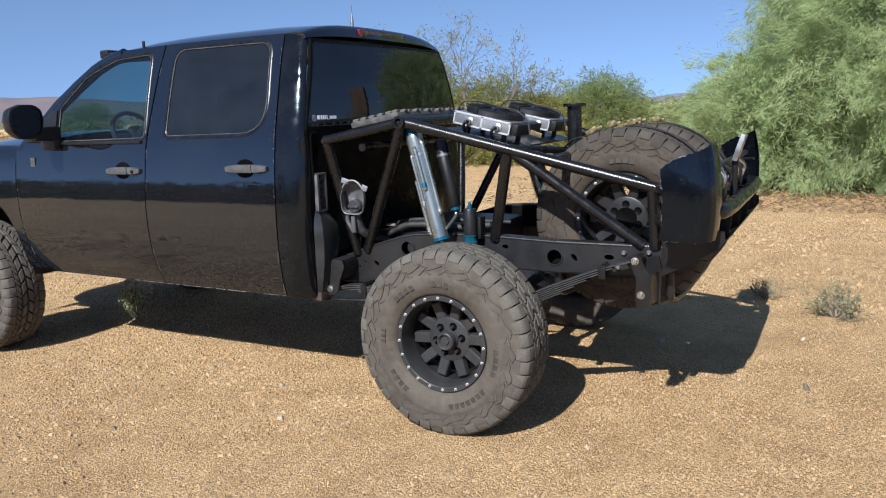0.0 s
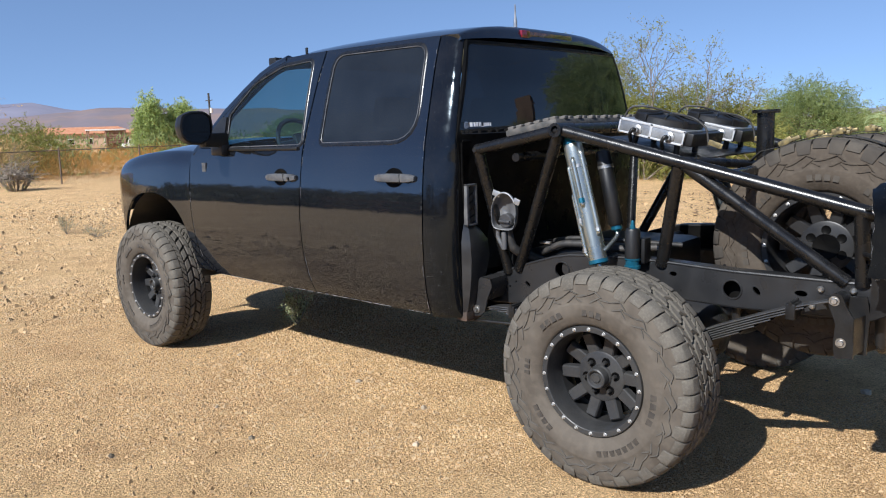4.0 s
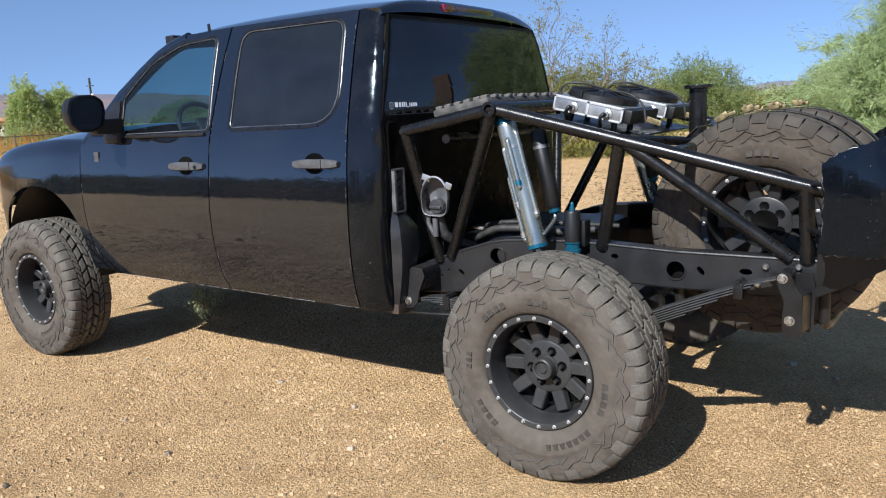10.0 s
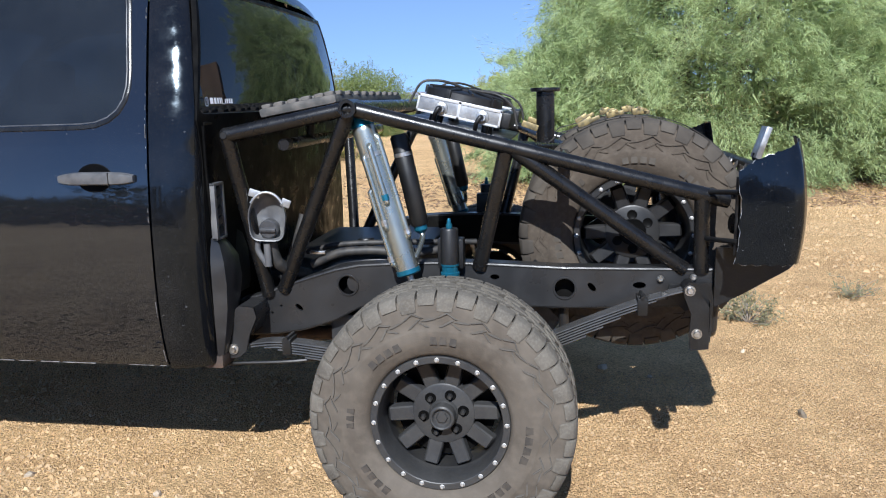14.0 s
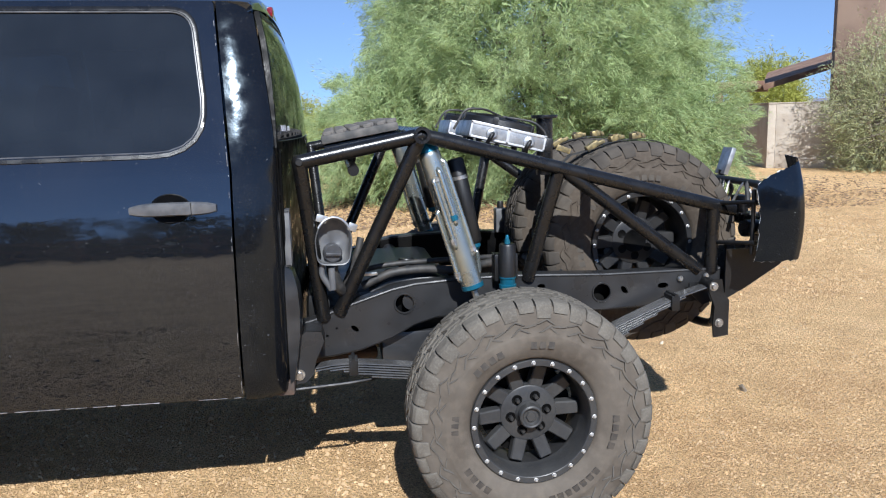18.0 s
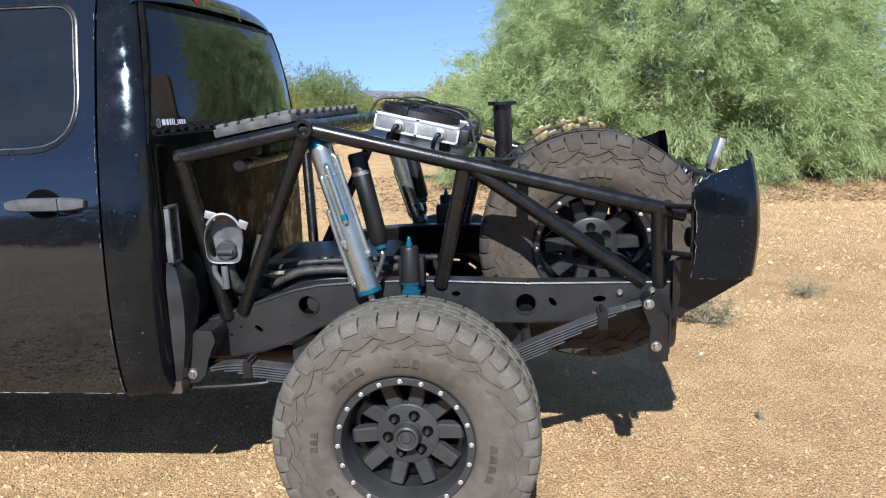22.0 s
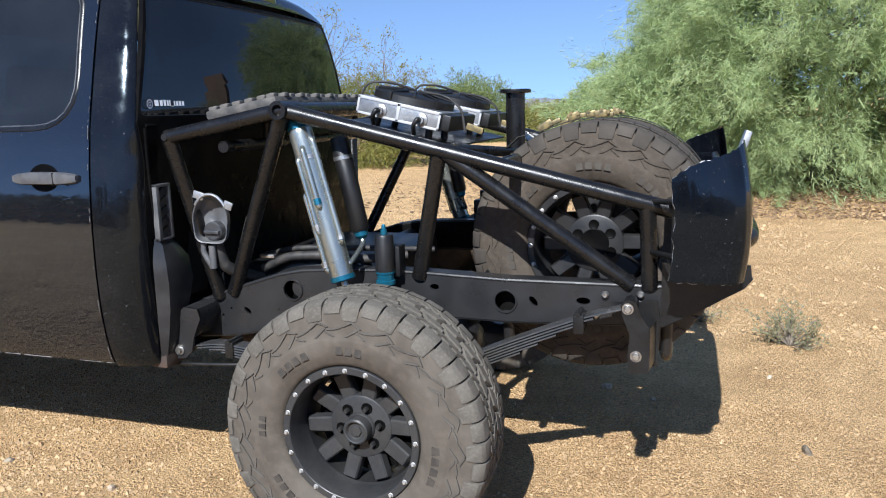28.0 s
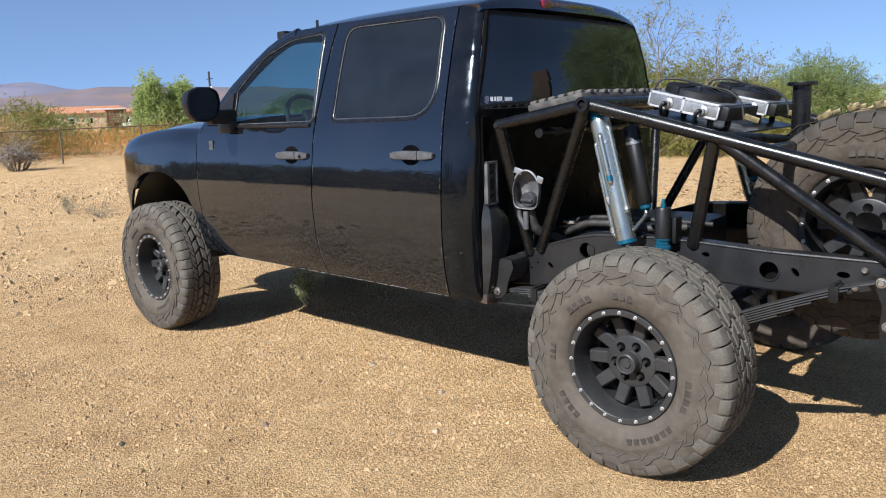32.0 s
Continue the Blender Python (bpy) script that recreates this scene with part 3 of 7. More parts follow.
    for f in carcass.faces:
        f.smooth = True
    tyre = mesh_from("tyre", carcass, SIDEWALL)
    tyre.materials.append(GROOVE_SHADE)
    # carcass between the lugs goes near-black: groove shade put into the colour
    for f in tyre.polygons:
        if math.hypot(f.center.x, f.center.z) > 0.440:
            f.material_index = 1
    return tyre, mesh_from("tread", tread, TREAD, True, 24), mesh_from("wall_relief", relief, SIDEWALL_HIGH, True, 30), mesh_from("lettering", letters, LETTER, False)


def rim_meshes():
    w = TYRE_W / 2
    barrel = bmesh.new()
    lathe(barrel, [(0.2425, -w + 0.033), (0.2445, -w + 0.041), (0.243, -w + 0.058), (0.228, -w + 0.072), (0.220, -w + 0.10), (0.213, 0.06), (0.226, w - 0.05), (0.240, w - 0.035), (0.238, w - 0.028),
                   (0.218, w - 0.045), (0.200, 0.06), (0.202, -w + 0.160), (0.2085, -w + 0.135), (0.2110, -w + 0.100), (0.2130, -w + 0.060), (0.2155, -w + 0.036), (0.2175, -w + 0.0285), (0.2200, -w + 0.0265), (0.2400, -w + 0.0265), (0.2420, -w + 0.0285)], seg=80, closed=True)
    face = bmesh.new()
    d0 = -w + 0.126                      # the hub's face, set back in the rim
    lathe(face, [(0.0, d0 - 0.004), (0.104, d0 - 0.004), (0.110, d0 - 0.001), (0.113, d0 + 0.006), (0.113, d0 + 0.05), (0.0, d0 + 0.05)], seg=60)
    for k in range(10):
        a = (k + 0.42) * math.tau / 10
        # a spoke: a flat face that widens outwards, with chamfered sides and a blunt end
        pts = [(0.102, 0.0245, 0.001), (0.124, 0.0242, -0.001), (0.160, 0.0235, -0.006), (0.1900, 0.0225, -0.010), (0.1960, 0.0215, -0.004), (0.2105, 0.0210, 0.034)]
        rows = []
        for r, hw, dy in pts:
            row = [(-hw - 0.006, d0 + dy + 0.036), (-hw - 0.003, d0 + dy + 0.006), (-hw + 0.002, d0 + dy), (hw - 0.002, d0 + dy), (hw + 0.003, d0 + dy + 0.006), (hw + 0.006, d0 + dy + 0.036)]
            rows.append([(r * math.sin(a) + u * math.cos(a), y, r * math.cos(a) - u * math.sin(a)) for u, y in row])
        grid(face, rows)
        back = [[rows[i][0], rows[i][-1]] for i in range(len(rows))]
        grid(face, back)
    cap = bmesh.new()
    lathe(cap, [(0.0, d0 - 0.040), (0.027, d0 - 0.040), (0.030, d0 - 0.043), (0.034, d0 - 0.052), (0.039, d0 - 0.054), (0.044, d0 - 0.050), (0.046, d0 - 0.040), (0.047, d0 - 0.016), (0.052, d0 - 0.010), (0.054, d0)], seg=40)
    lathe(cap, [(0.0, d0 - 0.046), (0.018, d0 - 0.046), (0.021, d0 - 0.043), (0.022, d0 - 0.036)], seg=6)
    lug = bmesh.new()
    lathe(lug, [(0.0, -0.022), (0.0065, -0.022), (0.0090, -0.018), (0.0095, 0.004)], seg=6)
    # lug hole as a flat disc, its inner shade painted dull black
    pocket = bmesh.new()
    lathe(pocket, [(0.0, -0.0008), (0.0170, -0.0008), (0.0185, -0.0020), (0.0205, 0.0)], seg=18)
    bolt = bmesh.new()
    lathe(bolt, [(0.0, -0.0085), (0.0042, -0.0080), (0.0060, -0.0050), (0.0066, -0.001), (0.0086, 0.0)], seg=12)
    # brake disc: dull black, so the shade between the spokes is in its colour
    drum = bmesh.new()
    lathe(drum, [(0.06, 0.0), (0.182, 0.0), (0.182, 0.03), (0.06, 0.03)], seg=48, closed=True)
    lathe(drum, [(0.0, -0.06), (0.05, -0.06), (0.055, 0.06), (0.0, 0.06)], seg=24)
    rim = mesh_from("rim", barrel, RIM, True, 35)
    # inner barrel in darker black: the shade behind the spokes, put in as colour
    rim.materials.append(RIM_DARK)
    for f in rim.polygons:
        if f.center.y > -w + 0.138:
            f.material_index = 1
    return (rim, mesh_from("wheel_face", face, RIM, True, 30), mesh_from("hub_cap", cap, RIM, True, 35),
            mesh_from("lug_nut", lug, RIM_DARK, True, 30), mesh_from("lug_pocket", pocket, BACK_PAINT_AND_SHADE), mesh_from("beadlock_bolt", bolt, BOLT), mesh_from("brake_disc", drum, BACK_PAINT_AND_SHADE, True, 30), d0)


TYRE_ME, TREAD_ME, RELIEF_ME, LETTER_ME = tyre_meshes()
RIM_ME, FACE_ME, CAP_ME, LUG_ME, POCKET_SHADE_ME, BOLT_ME, DISC_ME, FACE_Y = rim_meshes()


def stained(me, *mats):
    """The same mesh in other materials."""
    me = me.copy()
    for i, m in enumerate(mats):
        me.materials[i] = m
    return me


BROWN_ME = (stained(TYRE_ME, SIDEWALL_BROWN), stained(TREAD_ME, TREAD_BROWN), stained(RELIEF_ME, SIDEWALL_BROWN), stained(LETTER_ME, TREAD_BROWN))


def put(name, me, parent, m, label=""):
    ob = new(name, me)
    ob.parent = parent
    ob.matrix_basis = m
    if label:
        ob["label"] = label
    return ob


SPARE_RIM_ME, SPARE_FACE_ME = (stained(me, RIM_DARK) for me in (RIM_ME, FACE_ME))
# open bore of the spare: a flat disc with the hole's shade as colour
BORE_SHADE_ME = mesh_from("centre_bore", lathe(bmesh.new(), [(0.0, -0.0008), (0.050, -0.0008), (0.053, -0.0020), (0.056, 0.0)], seg=32), BACK_PAINT_AND_SHADE)


def wheel_parts(parent, m, disc=True, rubber=(TYRE_ME, TREAD_ME, RELIEF_ME, LETTER_ME)):
    """Tyre and rim under a thing, at the pose m; the outer side faces m's -y."""
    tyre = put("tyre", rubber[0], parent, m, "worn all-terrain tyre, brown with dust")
    for nm, me in (("tread", rubber[1]), ("wall_relief", rubber[2]), ("lettering", rubber[3])):
        put(nm, me, tyre, Matrix())["kind"] = "stuff"
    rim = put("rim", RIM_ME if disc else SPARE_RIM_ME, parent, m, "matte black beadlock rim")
    put("wheel_face", FACE_ME if disc else SPARE_FACE_ME, rim, Matrix())
    if disc:
        put("hub_cap", CAP_ME, rim, Matrix())
    else:
        put("centre_bore", BORE_SHADE_ME, rim, Matrix.Translation((0, FACE_Y - 0.0045, 0)))
    for k in range(6):
        a = (k + 0.35) * math.tau / 6
        at = Matrix.Translation((0.0715 * math.sin(a), FACE_Y - 0.004, 0.0715 * math.cos(a)))
        if disc:
            put("lug_nut", LUG_ME, rim, at)
        put("lug_pocket", POCKET_SHADE_ME, rim, at)
    for k in range(20):
        a = (k - 0.05) * math.tau / 20
        put("beadlock_bolt", BOLT_ME, rim, Matrix.Translation((0.2300 * math.sin(a), -TYRE_W / 2 + 0.0265, 0.2300 * math.cos(a))))
    if disc:
        put("brake_disc", DISC_ME, rim, Matrix.Translation((0, FACE_Y + 0.060, 0)))
# ---- the pickup truck ----
truck = thing("pickup_truck", "black lifted crew-cab pickup, bed replaced by a tube frame", "pickup truck")


def smooth_table(points):
    xs, ys = [p[0] for p in points], [p[1] for p in points]
    h = [b - a for a, b in zip(xs, xs[1:])]
    s = [(b - a) / d for a, b, d in zip(ys, ys[1:], h)]
    m = [s[0]] + [0 if a * b <= 0 else 2 * a * b / (a + b) for a, b in zip(s, s[1:])] + [s[-1]]

    def f(x):
        if x <= xs[0]:
            return ys[0] + (x - xs[0]) * m[0]
        if x >= xs[-1]:
            return ys[-1] + (x - xs[-1]) * m[-1]
        i = next(k for k in range(len(h)) if x <= xs[k + 1])
        t = (x - xs[i]) / h[i]
        return ((1 + 2 * t) * (1 - t) ** 2 * ys[i] + t * (1 - t) ** 2 * h[i] * m[i] + t * t * (3 - 2 * t) * ys[i + 1] + t * t * (t - 1) * h[i] * m[i + 1])
    return f


half_width = smooth_table([(0.55, 0.935), (0.575, 0.960), (0.62, 0.978), (0.72, 1.000), (0.85, 1.014), (0.97, 1.018), (1.08, 1.0165), (1.18, 1.0115), (1.28, 1.004), (1.36, 0.995), (1.42, 0.986), (1.47, 0.976), (1.55, 0.952), (1.75, 0.888), (1.95, 0.815), (2.02, 0.785), (2.05, 0.765)])
nose = smooth_table([(-4.75, 0.44), (-4.70, 0.30), (-4.62, 0.17), (-4.50, 0.085), (-4.35, 0.032), (-4.10, 0.0), (-3.62, -0.012), (-3.3, 0.0), (-3.0, 0.0), (0.0, 0.0)])


def skin(x, z, d=0.0):
    """The left flank's surface; d: set in from it."""
    return V(x, YC - half_width(z) + nose(x) + d, z)


def loop_points(corners, arc=6, straight=5):
    """A closed outline with rounded corners: (x, z, radius), anticlockwise; always the same count for the same number of corners."""
    n = len(corners)
    ends = []
    for i in range(n):
        p, a, b = (Vector(corners[j % n][:2]) for j in (i, i - 1, i + 1))
        r = corners[i][2]
        u, w = (a - p).normalized(), (b - p).normalized()
        cut = min(r / max(math.tan(u.angle(w) / 2), 0.2), (a - p).length * 0.49, (b - p).length * 0.49)
        ends.append((p + u * cut, p, p + w * cut))
    out = []
    for i in range(n):
        s, p, e = ends[i]
        for k in range(arc + 1):
            t = k / arc
            out.append(s.lerp(p, t).lerp(p.lerp(e, t), t))
        nxt = ends[(i + 1) % n][0]
        out += [e.lerp(nxt, k / straight) for k in range(1, straight)]
    return out


def outward(bm):
    """Turns an open skin's faces to the left side, and gives it back."""
    bmesh.ops.recalc_face_normals(bm, faces=bm.faces)
    if sum(f.normal.y * f.calc_area() for f in bm.faces) > 0:
        bmesh.ops.reverse_faces(bm, faces=bm.faces)
    return bm


def door(name, front, rear, bottom, outer, inner, label):
    """A door skin: a lower panel between two edge lines and a frame round its window. Returns the door, and its window's outline."""
    bm = bmesh.new()
    zs = [0.0, 0.02, 0.06] + [i / 22 for i in range(2, 23)]
    rows = []
    for s in zs:
        row = []
        for k in range(13):
            u = k / 12
            zb = bottom(along(front, 0.6) * (1 - u) + along(rear, 0.6) * u)
            z = zb + (1.42 - zb) * s
            x = along(front, z) * (1 - u) + along(rear, z) * u
            row.append(skin(x, z))
        rows.append(row)
    grid(bm, rows)
    bmesh.ops.remove_doubles(bm, verts=bm.verts, dist=0.0015)
    ob = part(name, outward(bm), PAINT, truck, label, angle=50, turn=False)
    thick(ob, 0.022, -1)
    bm = bmesh.new()
    lo, li = loop_points(outer), loop_points(inner)
    rings = [[skin(*a.lerp(b, s)) for a, b in zip(lo, li)] for s in (0, 0.35, 0.7, 0.93, 1)]
    rings.append([skin(b.x, b.y, 0.012) for b in li])
    vs = [[bm.verts.new(p) for p in r] for r in rings]
    n = len(li)
    for a, b in zip(vs, vs[1:]):
        for k in range(n):
            bm.faces.new((a[k], a[(k + 1) % n], b[(k + 1) % n], b[k]))
    bmesh.ops.remove_doubles(bm, verts=bm.verts, dist=0.0015)
    thick(part("window_frame", outward(bm), PAINT, ob, angle=50, turn=False), 0.022, -1)
    return ob, li


def window(name, outline, mat, parent, d=0.006):
    bm = bmesh.new()
    c = sum((Vector(p) for p in outline), Vector((0, 0))) / len(outline)
    rings = [[skin(*c.lerp(Vector(p), s), d) for p in outline] for s in (0.001, 0.33, 0.66, 1.02)]
    vs = [[bm.verts.new(p) for p in r] for r in rings]
    n = len(outline)
    for a, b in zip(vs, vs[1:]):
        for k in range(n):
            bm.faces.new((a[k], a[(k + 1) % n], b[(k + 1) % n], b[k]))
    bm.faces.new(vs[0])
    return part(name, bm, mat, parent)


def handle(x0, x1, z, parent):
    """A pull handle, with a dull black oval behind it for its shaded recess."""
    y = skin((x0 + x1) / 2, z).y
    bm = bmesh.new()
    pts = [V(x0 + (x1 - x0) * t, y - 0.014 - 0.026 * math.sin(math.pi * t) ** 0.6, z + 0.003 * math.sin(math.pi * t)) for t in [i / 10 for i in range(11)]]
    hs = [0.013, 0.0190, 0.0220, 0.0230, 0.0230, 0.0230, 0.0230, 0.0230, 0.0220, 0.0190, 0.013]
    rows = []
    for p, h in zip(pts, hs):
        rows.append([V(p.x, p.y + dy, p.z + dz * h) for dy, dz in ((0.03, -1), (0.006, -1), (0, -0.8), (-0.002, 0), (0, 0.8), (0.006, 1), (0.03, 1))])
    grid(bm, rows)
    bm.faces.new([bm.verts.new(p) for p in rows[0]])
    bm.faces.new([bm.verts.new(p) for p in rows[-1]])
    h = part("door_handle", bm, HANDLE, parent, "dusty grey door handle")
    keep = x0 + 0.72 * (x1 - x0)
    part("handle_cap", one_box((keep, y - 0.0405, z - 0.0235), (keep + 0.002, y - 0.028, z + 0.0245)), PLASTIC, h)
    # recess: a nearly flat oval, its shade painted in dull black
    bm = bmesh.new()
    mid = (x0 + x1) / 2 - 0.01
    rows = []
    for r, d in ((1.0, -0.0015), (0.93, -0.003), (0.85, -0.0015)):
        rows.append([skin(mid + 0.070 * r * math.cos(a), z + 0.003 + 0.052 * r * math.sin(a), d) for a in [k * math.tau / 32 for k in range(33)]])
    c = [skin(mid, z + 0.003, -0.0012)] * 33
    grid(bm, rows + [c])
    bmesh.ops.remove_doubles(bm, verts=bm.verts, dist=1e-5)
    part("handle_recess", bm, BACK_PAINT_AND_SHADE, h)


sill = lambda x: 0.576 + 0.012 * (-x - 0.9)
GAP = 0.004
rd_front = [(0.58, -2.010 + GAP), (0.70, -2.040 + GAP), (0.85, -2.060 + GAP), (1.05, -2.068 + GAP), (1.42, -2.048 + GAP), (2.04, -2.012 + GAP)]
rd_rear = [(0.56, -1.066 - GAP), (1.0, -1.060 - GAP), (1.42, -1.056 - GAP), (1.7, -1.072 - GAP), (2.04, -1.097 - GAP)]
fd_front = [(0.58, -3.05 + GAP), (0.61, -3.09 + GAP), (0.64, -3.155 + GAP), (0.70, -3.215 + GAP), (0.82, -3.258 + GAP), (1.0, -3.288 + GAP), (1.2, -3.300 + GAP), (1.42, -3.288 + GAP)]
fd_rear = [(z, x - 2 * GAP) for z, x in rd_front]
REAR_WIN = [(-1.892, 1.493, 0.03), (-1.132, 1.497, 0.17), (-1.182, 1.993, 0.085), (-1.908, 1.998, 0.08)]
rear_door, rear_loop = door("rear_door", rd_front, rd_rear, sill, [(-2.044, 1.42, 0.002), (-1.060, 1.42, 0.002), (-1.100, 2.035, 0.02), (-2.009, 2.038, 0.01)], REAR_WIN, "glossy black rear door, dusty along its foot")
FRONT_WIN = [(-2.858, 1.477, 0.015), (-2.074, 1.486, 0.03), (-2.118, 1.988, 0.05), (-2.42, 1.972, 0.35), (-2.67, 1.885, 0.35), (-2.884, 1.690, 0.04)]
front_door, front_loop = door("front_door", fd_front, fd_rear, sill, [(-3.284, 1.42, 0.002), (-2.056, 1.42, 0.002), (-2.019, 2.038, 0.01), (-2.42, 2.028, 0.30), (-2.68, 1.930, 0.30), (-2.955, 1.735, 0.10)], FRONT_WIN, "glossy black front door, dusty along its foot")
for d, lp, mat, nm in ((rear_door, rear_loop, TINT_DUSTY, "rear_window"), (front_door, front_loop, CLEAR, "front_window")):
    window(nm, lp, mat, d)
    bm = bmesh.new()
    sweep(bm, [skin(p.x, p.y, 0.002) for p in lp], 0.0034, 8, closed=True)
    part("window_seal", bm, SEAL, d)
    # black surround that steps out round the glass
    n = len(lp)
    bm = bmesh.new()
    rings = [[], [], [], []]
    for k in range(n):
        e = lp[(k + 1) % n] - lp[k - 1]
        o = Vector((e.y, -e.x)).normalized()
        for r, (w, dep) in zip(rings, ((0.003, 0.004), (0.005, -0.003), (0.018, -0.0035), (0.022, 0.001))):
            q = lp[k] + o * w
            r.append(bm.verts.new(skin(q.x, q.y, dep)))
    for a, b in zip(rings, rings[1:]):
        for k in range(n):
            bm.faces.new((a[k], a[(k + 1) % n], b[(k + 1) % n], b[k]))
    part("window_surround", bm, TUBE, d, "dusty black window surround", angle=50)
handle(-1.404, -1.110, 1.300, rear_door)
handle(-2.384, -2.094, 1.288, front_door)
bm = bmesh.new()
sweep(bm, [skin(x, 1.462, -0.003) for x in (-2.93, -2.6, -2.3, -2.09)], 0.011, 8)
part("belt_moulding", bm, PLASTIC, front_door)
part("lock_cylinder", lathe(bmesh.new(), [(0.0, -0.004), (0.008, -0.004), (0.009, 0.004)], skin(-2.135, 1.287, -0.034), seg=12), PLASTIC, front_door)

# chipped paint along the door gaps, scraped sill edges
random.seed(23)
for d, lines in ((rear_door, ((rd_front, 0.62, 1.98), (rd_rear, 0.60, 1.98))), (front_door, ((fd_front, 0.72, 1.40),))):
    bm = bmesh.new()
    for line, z0, z1 in lines:
        z = z0
        while z < z1:
            run = random.choice((0.006, 0.01, 0.02, 0.05))
            if random.random() < 0.55:
                o = -0.004 if line is rd_rear else 0.003
                sweep(bm, [skin(along(line, z) + o, z, -0.0006), skin(along(line, z + run) + o, z + run, -0.0006)], random.uniform(0.0006, 0.0015), 4)
            z += run + random.choice((0.004, 0.012, 0.03))
    x, x1 = (-3.02, -2.04) if d is front_door else (-2.0, -1.08)
    while x < x1:
        run = random.uniform(0.03, 0.14)
        if random.random() < 0.8:
            sweep(bm, [skin(u, sill(u) + 0.001, -0.001) for u in (x, min(x + run, x1))], random.uniform(0.0012, 0.0026), 4)
        x += run + random.uniform(0.0, 0.03)
    part("chipped_edge", bm, SCUFF, d, "pale chipped paint along the edges")["kind"] = "stuff"

# rear corner post of the cab, from the door gap round to the back wall
rear_x = smooth_table([(0.5, -0.905), (1.45, -0.90), (1.52, -0.903), (1.75, -0.925), (2.0, -0.962)])
corner_in = smooth_table([(0.5, 0.100), (1.38, 0.100), (1.52, 0.050), (2.05, 0.042)])


def corner(z, t):
    a = t * math.pi / 2
    x0 = along(rd_rear, z) + 2 * GAP
    return V(x0 + (rear_x(z) - x0) * math.sin(a), YC - half_width(z) + corner_in(z) * (1 - math.cos(a)), z)


bm = bmesh.new()
grid(bm, [[corner(z, k / 14) for k in range(15)] for z in [0.565, 0.58, 0.61] + [0.65 + i * 0.055 for i in range(25)] + [2.035]])
cab_corner = part("cab_corner", outward(bm), PAINT_SCRATCHED, truck, "rounded glossy black cab corner post", angle=60, turn=False)
thick(cab_corner, 0.02, -1)

# roof with a rounded rail at each side
edge_z = smooth_table([(-2.75, 1.85), (-2.60, 1.935), (-2.44, 2.006), (-2.25, 2.033), (-2.0, 2.038), (-1.4, 2.038), (-0.95, 2.030)])
rise = smooth_table([(-2.7, 0.055), (-2.3, 0.076), (-1.8, 0.090), (-1.3, 0.088), (-0.95, 0.072)])


def roof_point(x, u):
    z0 = edge_z(x)
    w = half_width(z0)
    y = YC + w * (abs(u) ** 0.9) * (1 if u > 0 else -1)
    return V(x - 0.12 * (1 - u * u) * max(0, (-x - 1.6)) ** 1.0 * 0.5, y, z0 + rise(x) * (1 - abs(u) ** 3.2))


us = [-1, -0.985, -0.96, -0.92, -0.86, -0.78, -0.66, -0.5, -0.3, -0.1, 0.1, 0.3, 0.5, 0.66, 0.78, 0.86, 0.92, 0.96, 0.985, 1]
bm = bmesh.new()
rows = [[roof_point(x, u) for u in us] for x in [-2.56, -2.48, -2.36, -2.2, -2.0, -1.8, -1.55, -1.3, -1.1, -1.0]]
for dx, keep in ((0.028, 0.93), (0.046, 0.72), (0.054, 0.35)):
    rows.append([V(-1.0 + (dx + 0.5 * dx * (1 - abs(u) ** 2.2)) * (1 - 0.25 * abs(u) ** 4), roof_point(-1.0, u).y, 1.985 + (roof_point(-1.0, u).z - 1.985) * keep) for u in us])
grid(bm, rows)
bmesh.ops.recalc_face_normals(bm, faces=bm.faces)
if sum(f.normal.z for f in bm.faces) < 0:
    bmesh.ops.reverse_faces(bm, faces=bm.faces)
roof = part("roof", bm, PAINT, truck, angle=60, turn=False)
thick(roof, 0.025, -1)
for s in (1, -1):
    bm = bmesh.new()
    line = ((-2.40, 2.008), (-2.53, 1.972), (-2.64, 1.922), (-2.78, 1.828), (-2.95, 1.700), (-3.10, 1.560), (-3.26, 1.43))
    sweep(bm, [(x, YC - s * (half_width(z) - 0.036), z) for x, z in line], 0.040, 14)
    part("windscreen_pillar", bm, PAINT, truck)
bm = bmesh.new()
rows = []
for t in [i / 8 for i in range(9)]:
    x0, z0, w0 = -2.50 - 0.72 * t, 1.995 - 0.545 * t, 0.77 + 0.165 * t
    rows.append([V(x0 - (0.13 + 0.12 * t) * (1 - u * u), YC + w0 * u, z0 + 0.06 * (1 - u * u) * (1 - t)) for u in [k / 8 - 1 for k in range(17)]])
grid(bm, rows)
part("windscreen", bm, CLEAR, truck)

# back wall of the cab with the rear window's opening
inner_w = lambda z: half_width(z) - corner_in(z)
bulge = smooth_table([(0.5, 0.030), (1.40, 0.030), (1.46, 0.040), (1.52, 0.085), (1.75, 0.088), (1.90, 0.075), (2.00, 0.052)])
back = lambda y, z, d: V(rear_x(z) + bulge(z) * (1 - min(1, abs(y - YC) / 0.95) ** 2.2) - d, y, z)
WB, WT = 1.520, 1.982
glass_loop = loop_points([(YC - 0.902, WB, 0.03), (YC + 0.902, WB, 0.03), (YC + 0.750, WT, 0.045), (YC - 0.750, WT, 0.045)], 5, 10)
zs = [0.565, 0.62, 0.75, 0.9, 1.05, 1.2, 1.35, 1.45, 1.5, 1.6, 1.75, 1.9, 2.0]
across = [k / 6 - 1 for k in range(1, 12)]
outer = [(YC - inner_w(z), z) for z in zs[::-1]] + [(YC + inner_w(zs[0]) * u, zs[0]) for u in across] + [(YC + inner_w(z), z) for z in zs] + [(YC - inner_w(zs[-1]) * u, zs[-1]) for u in across]
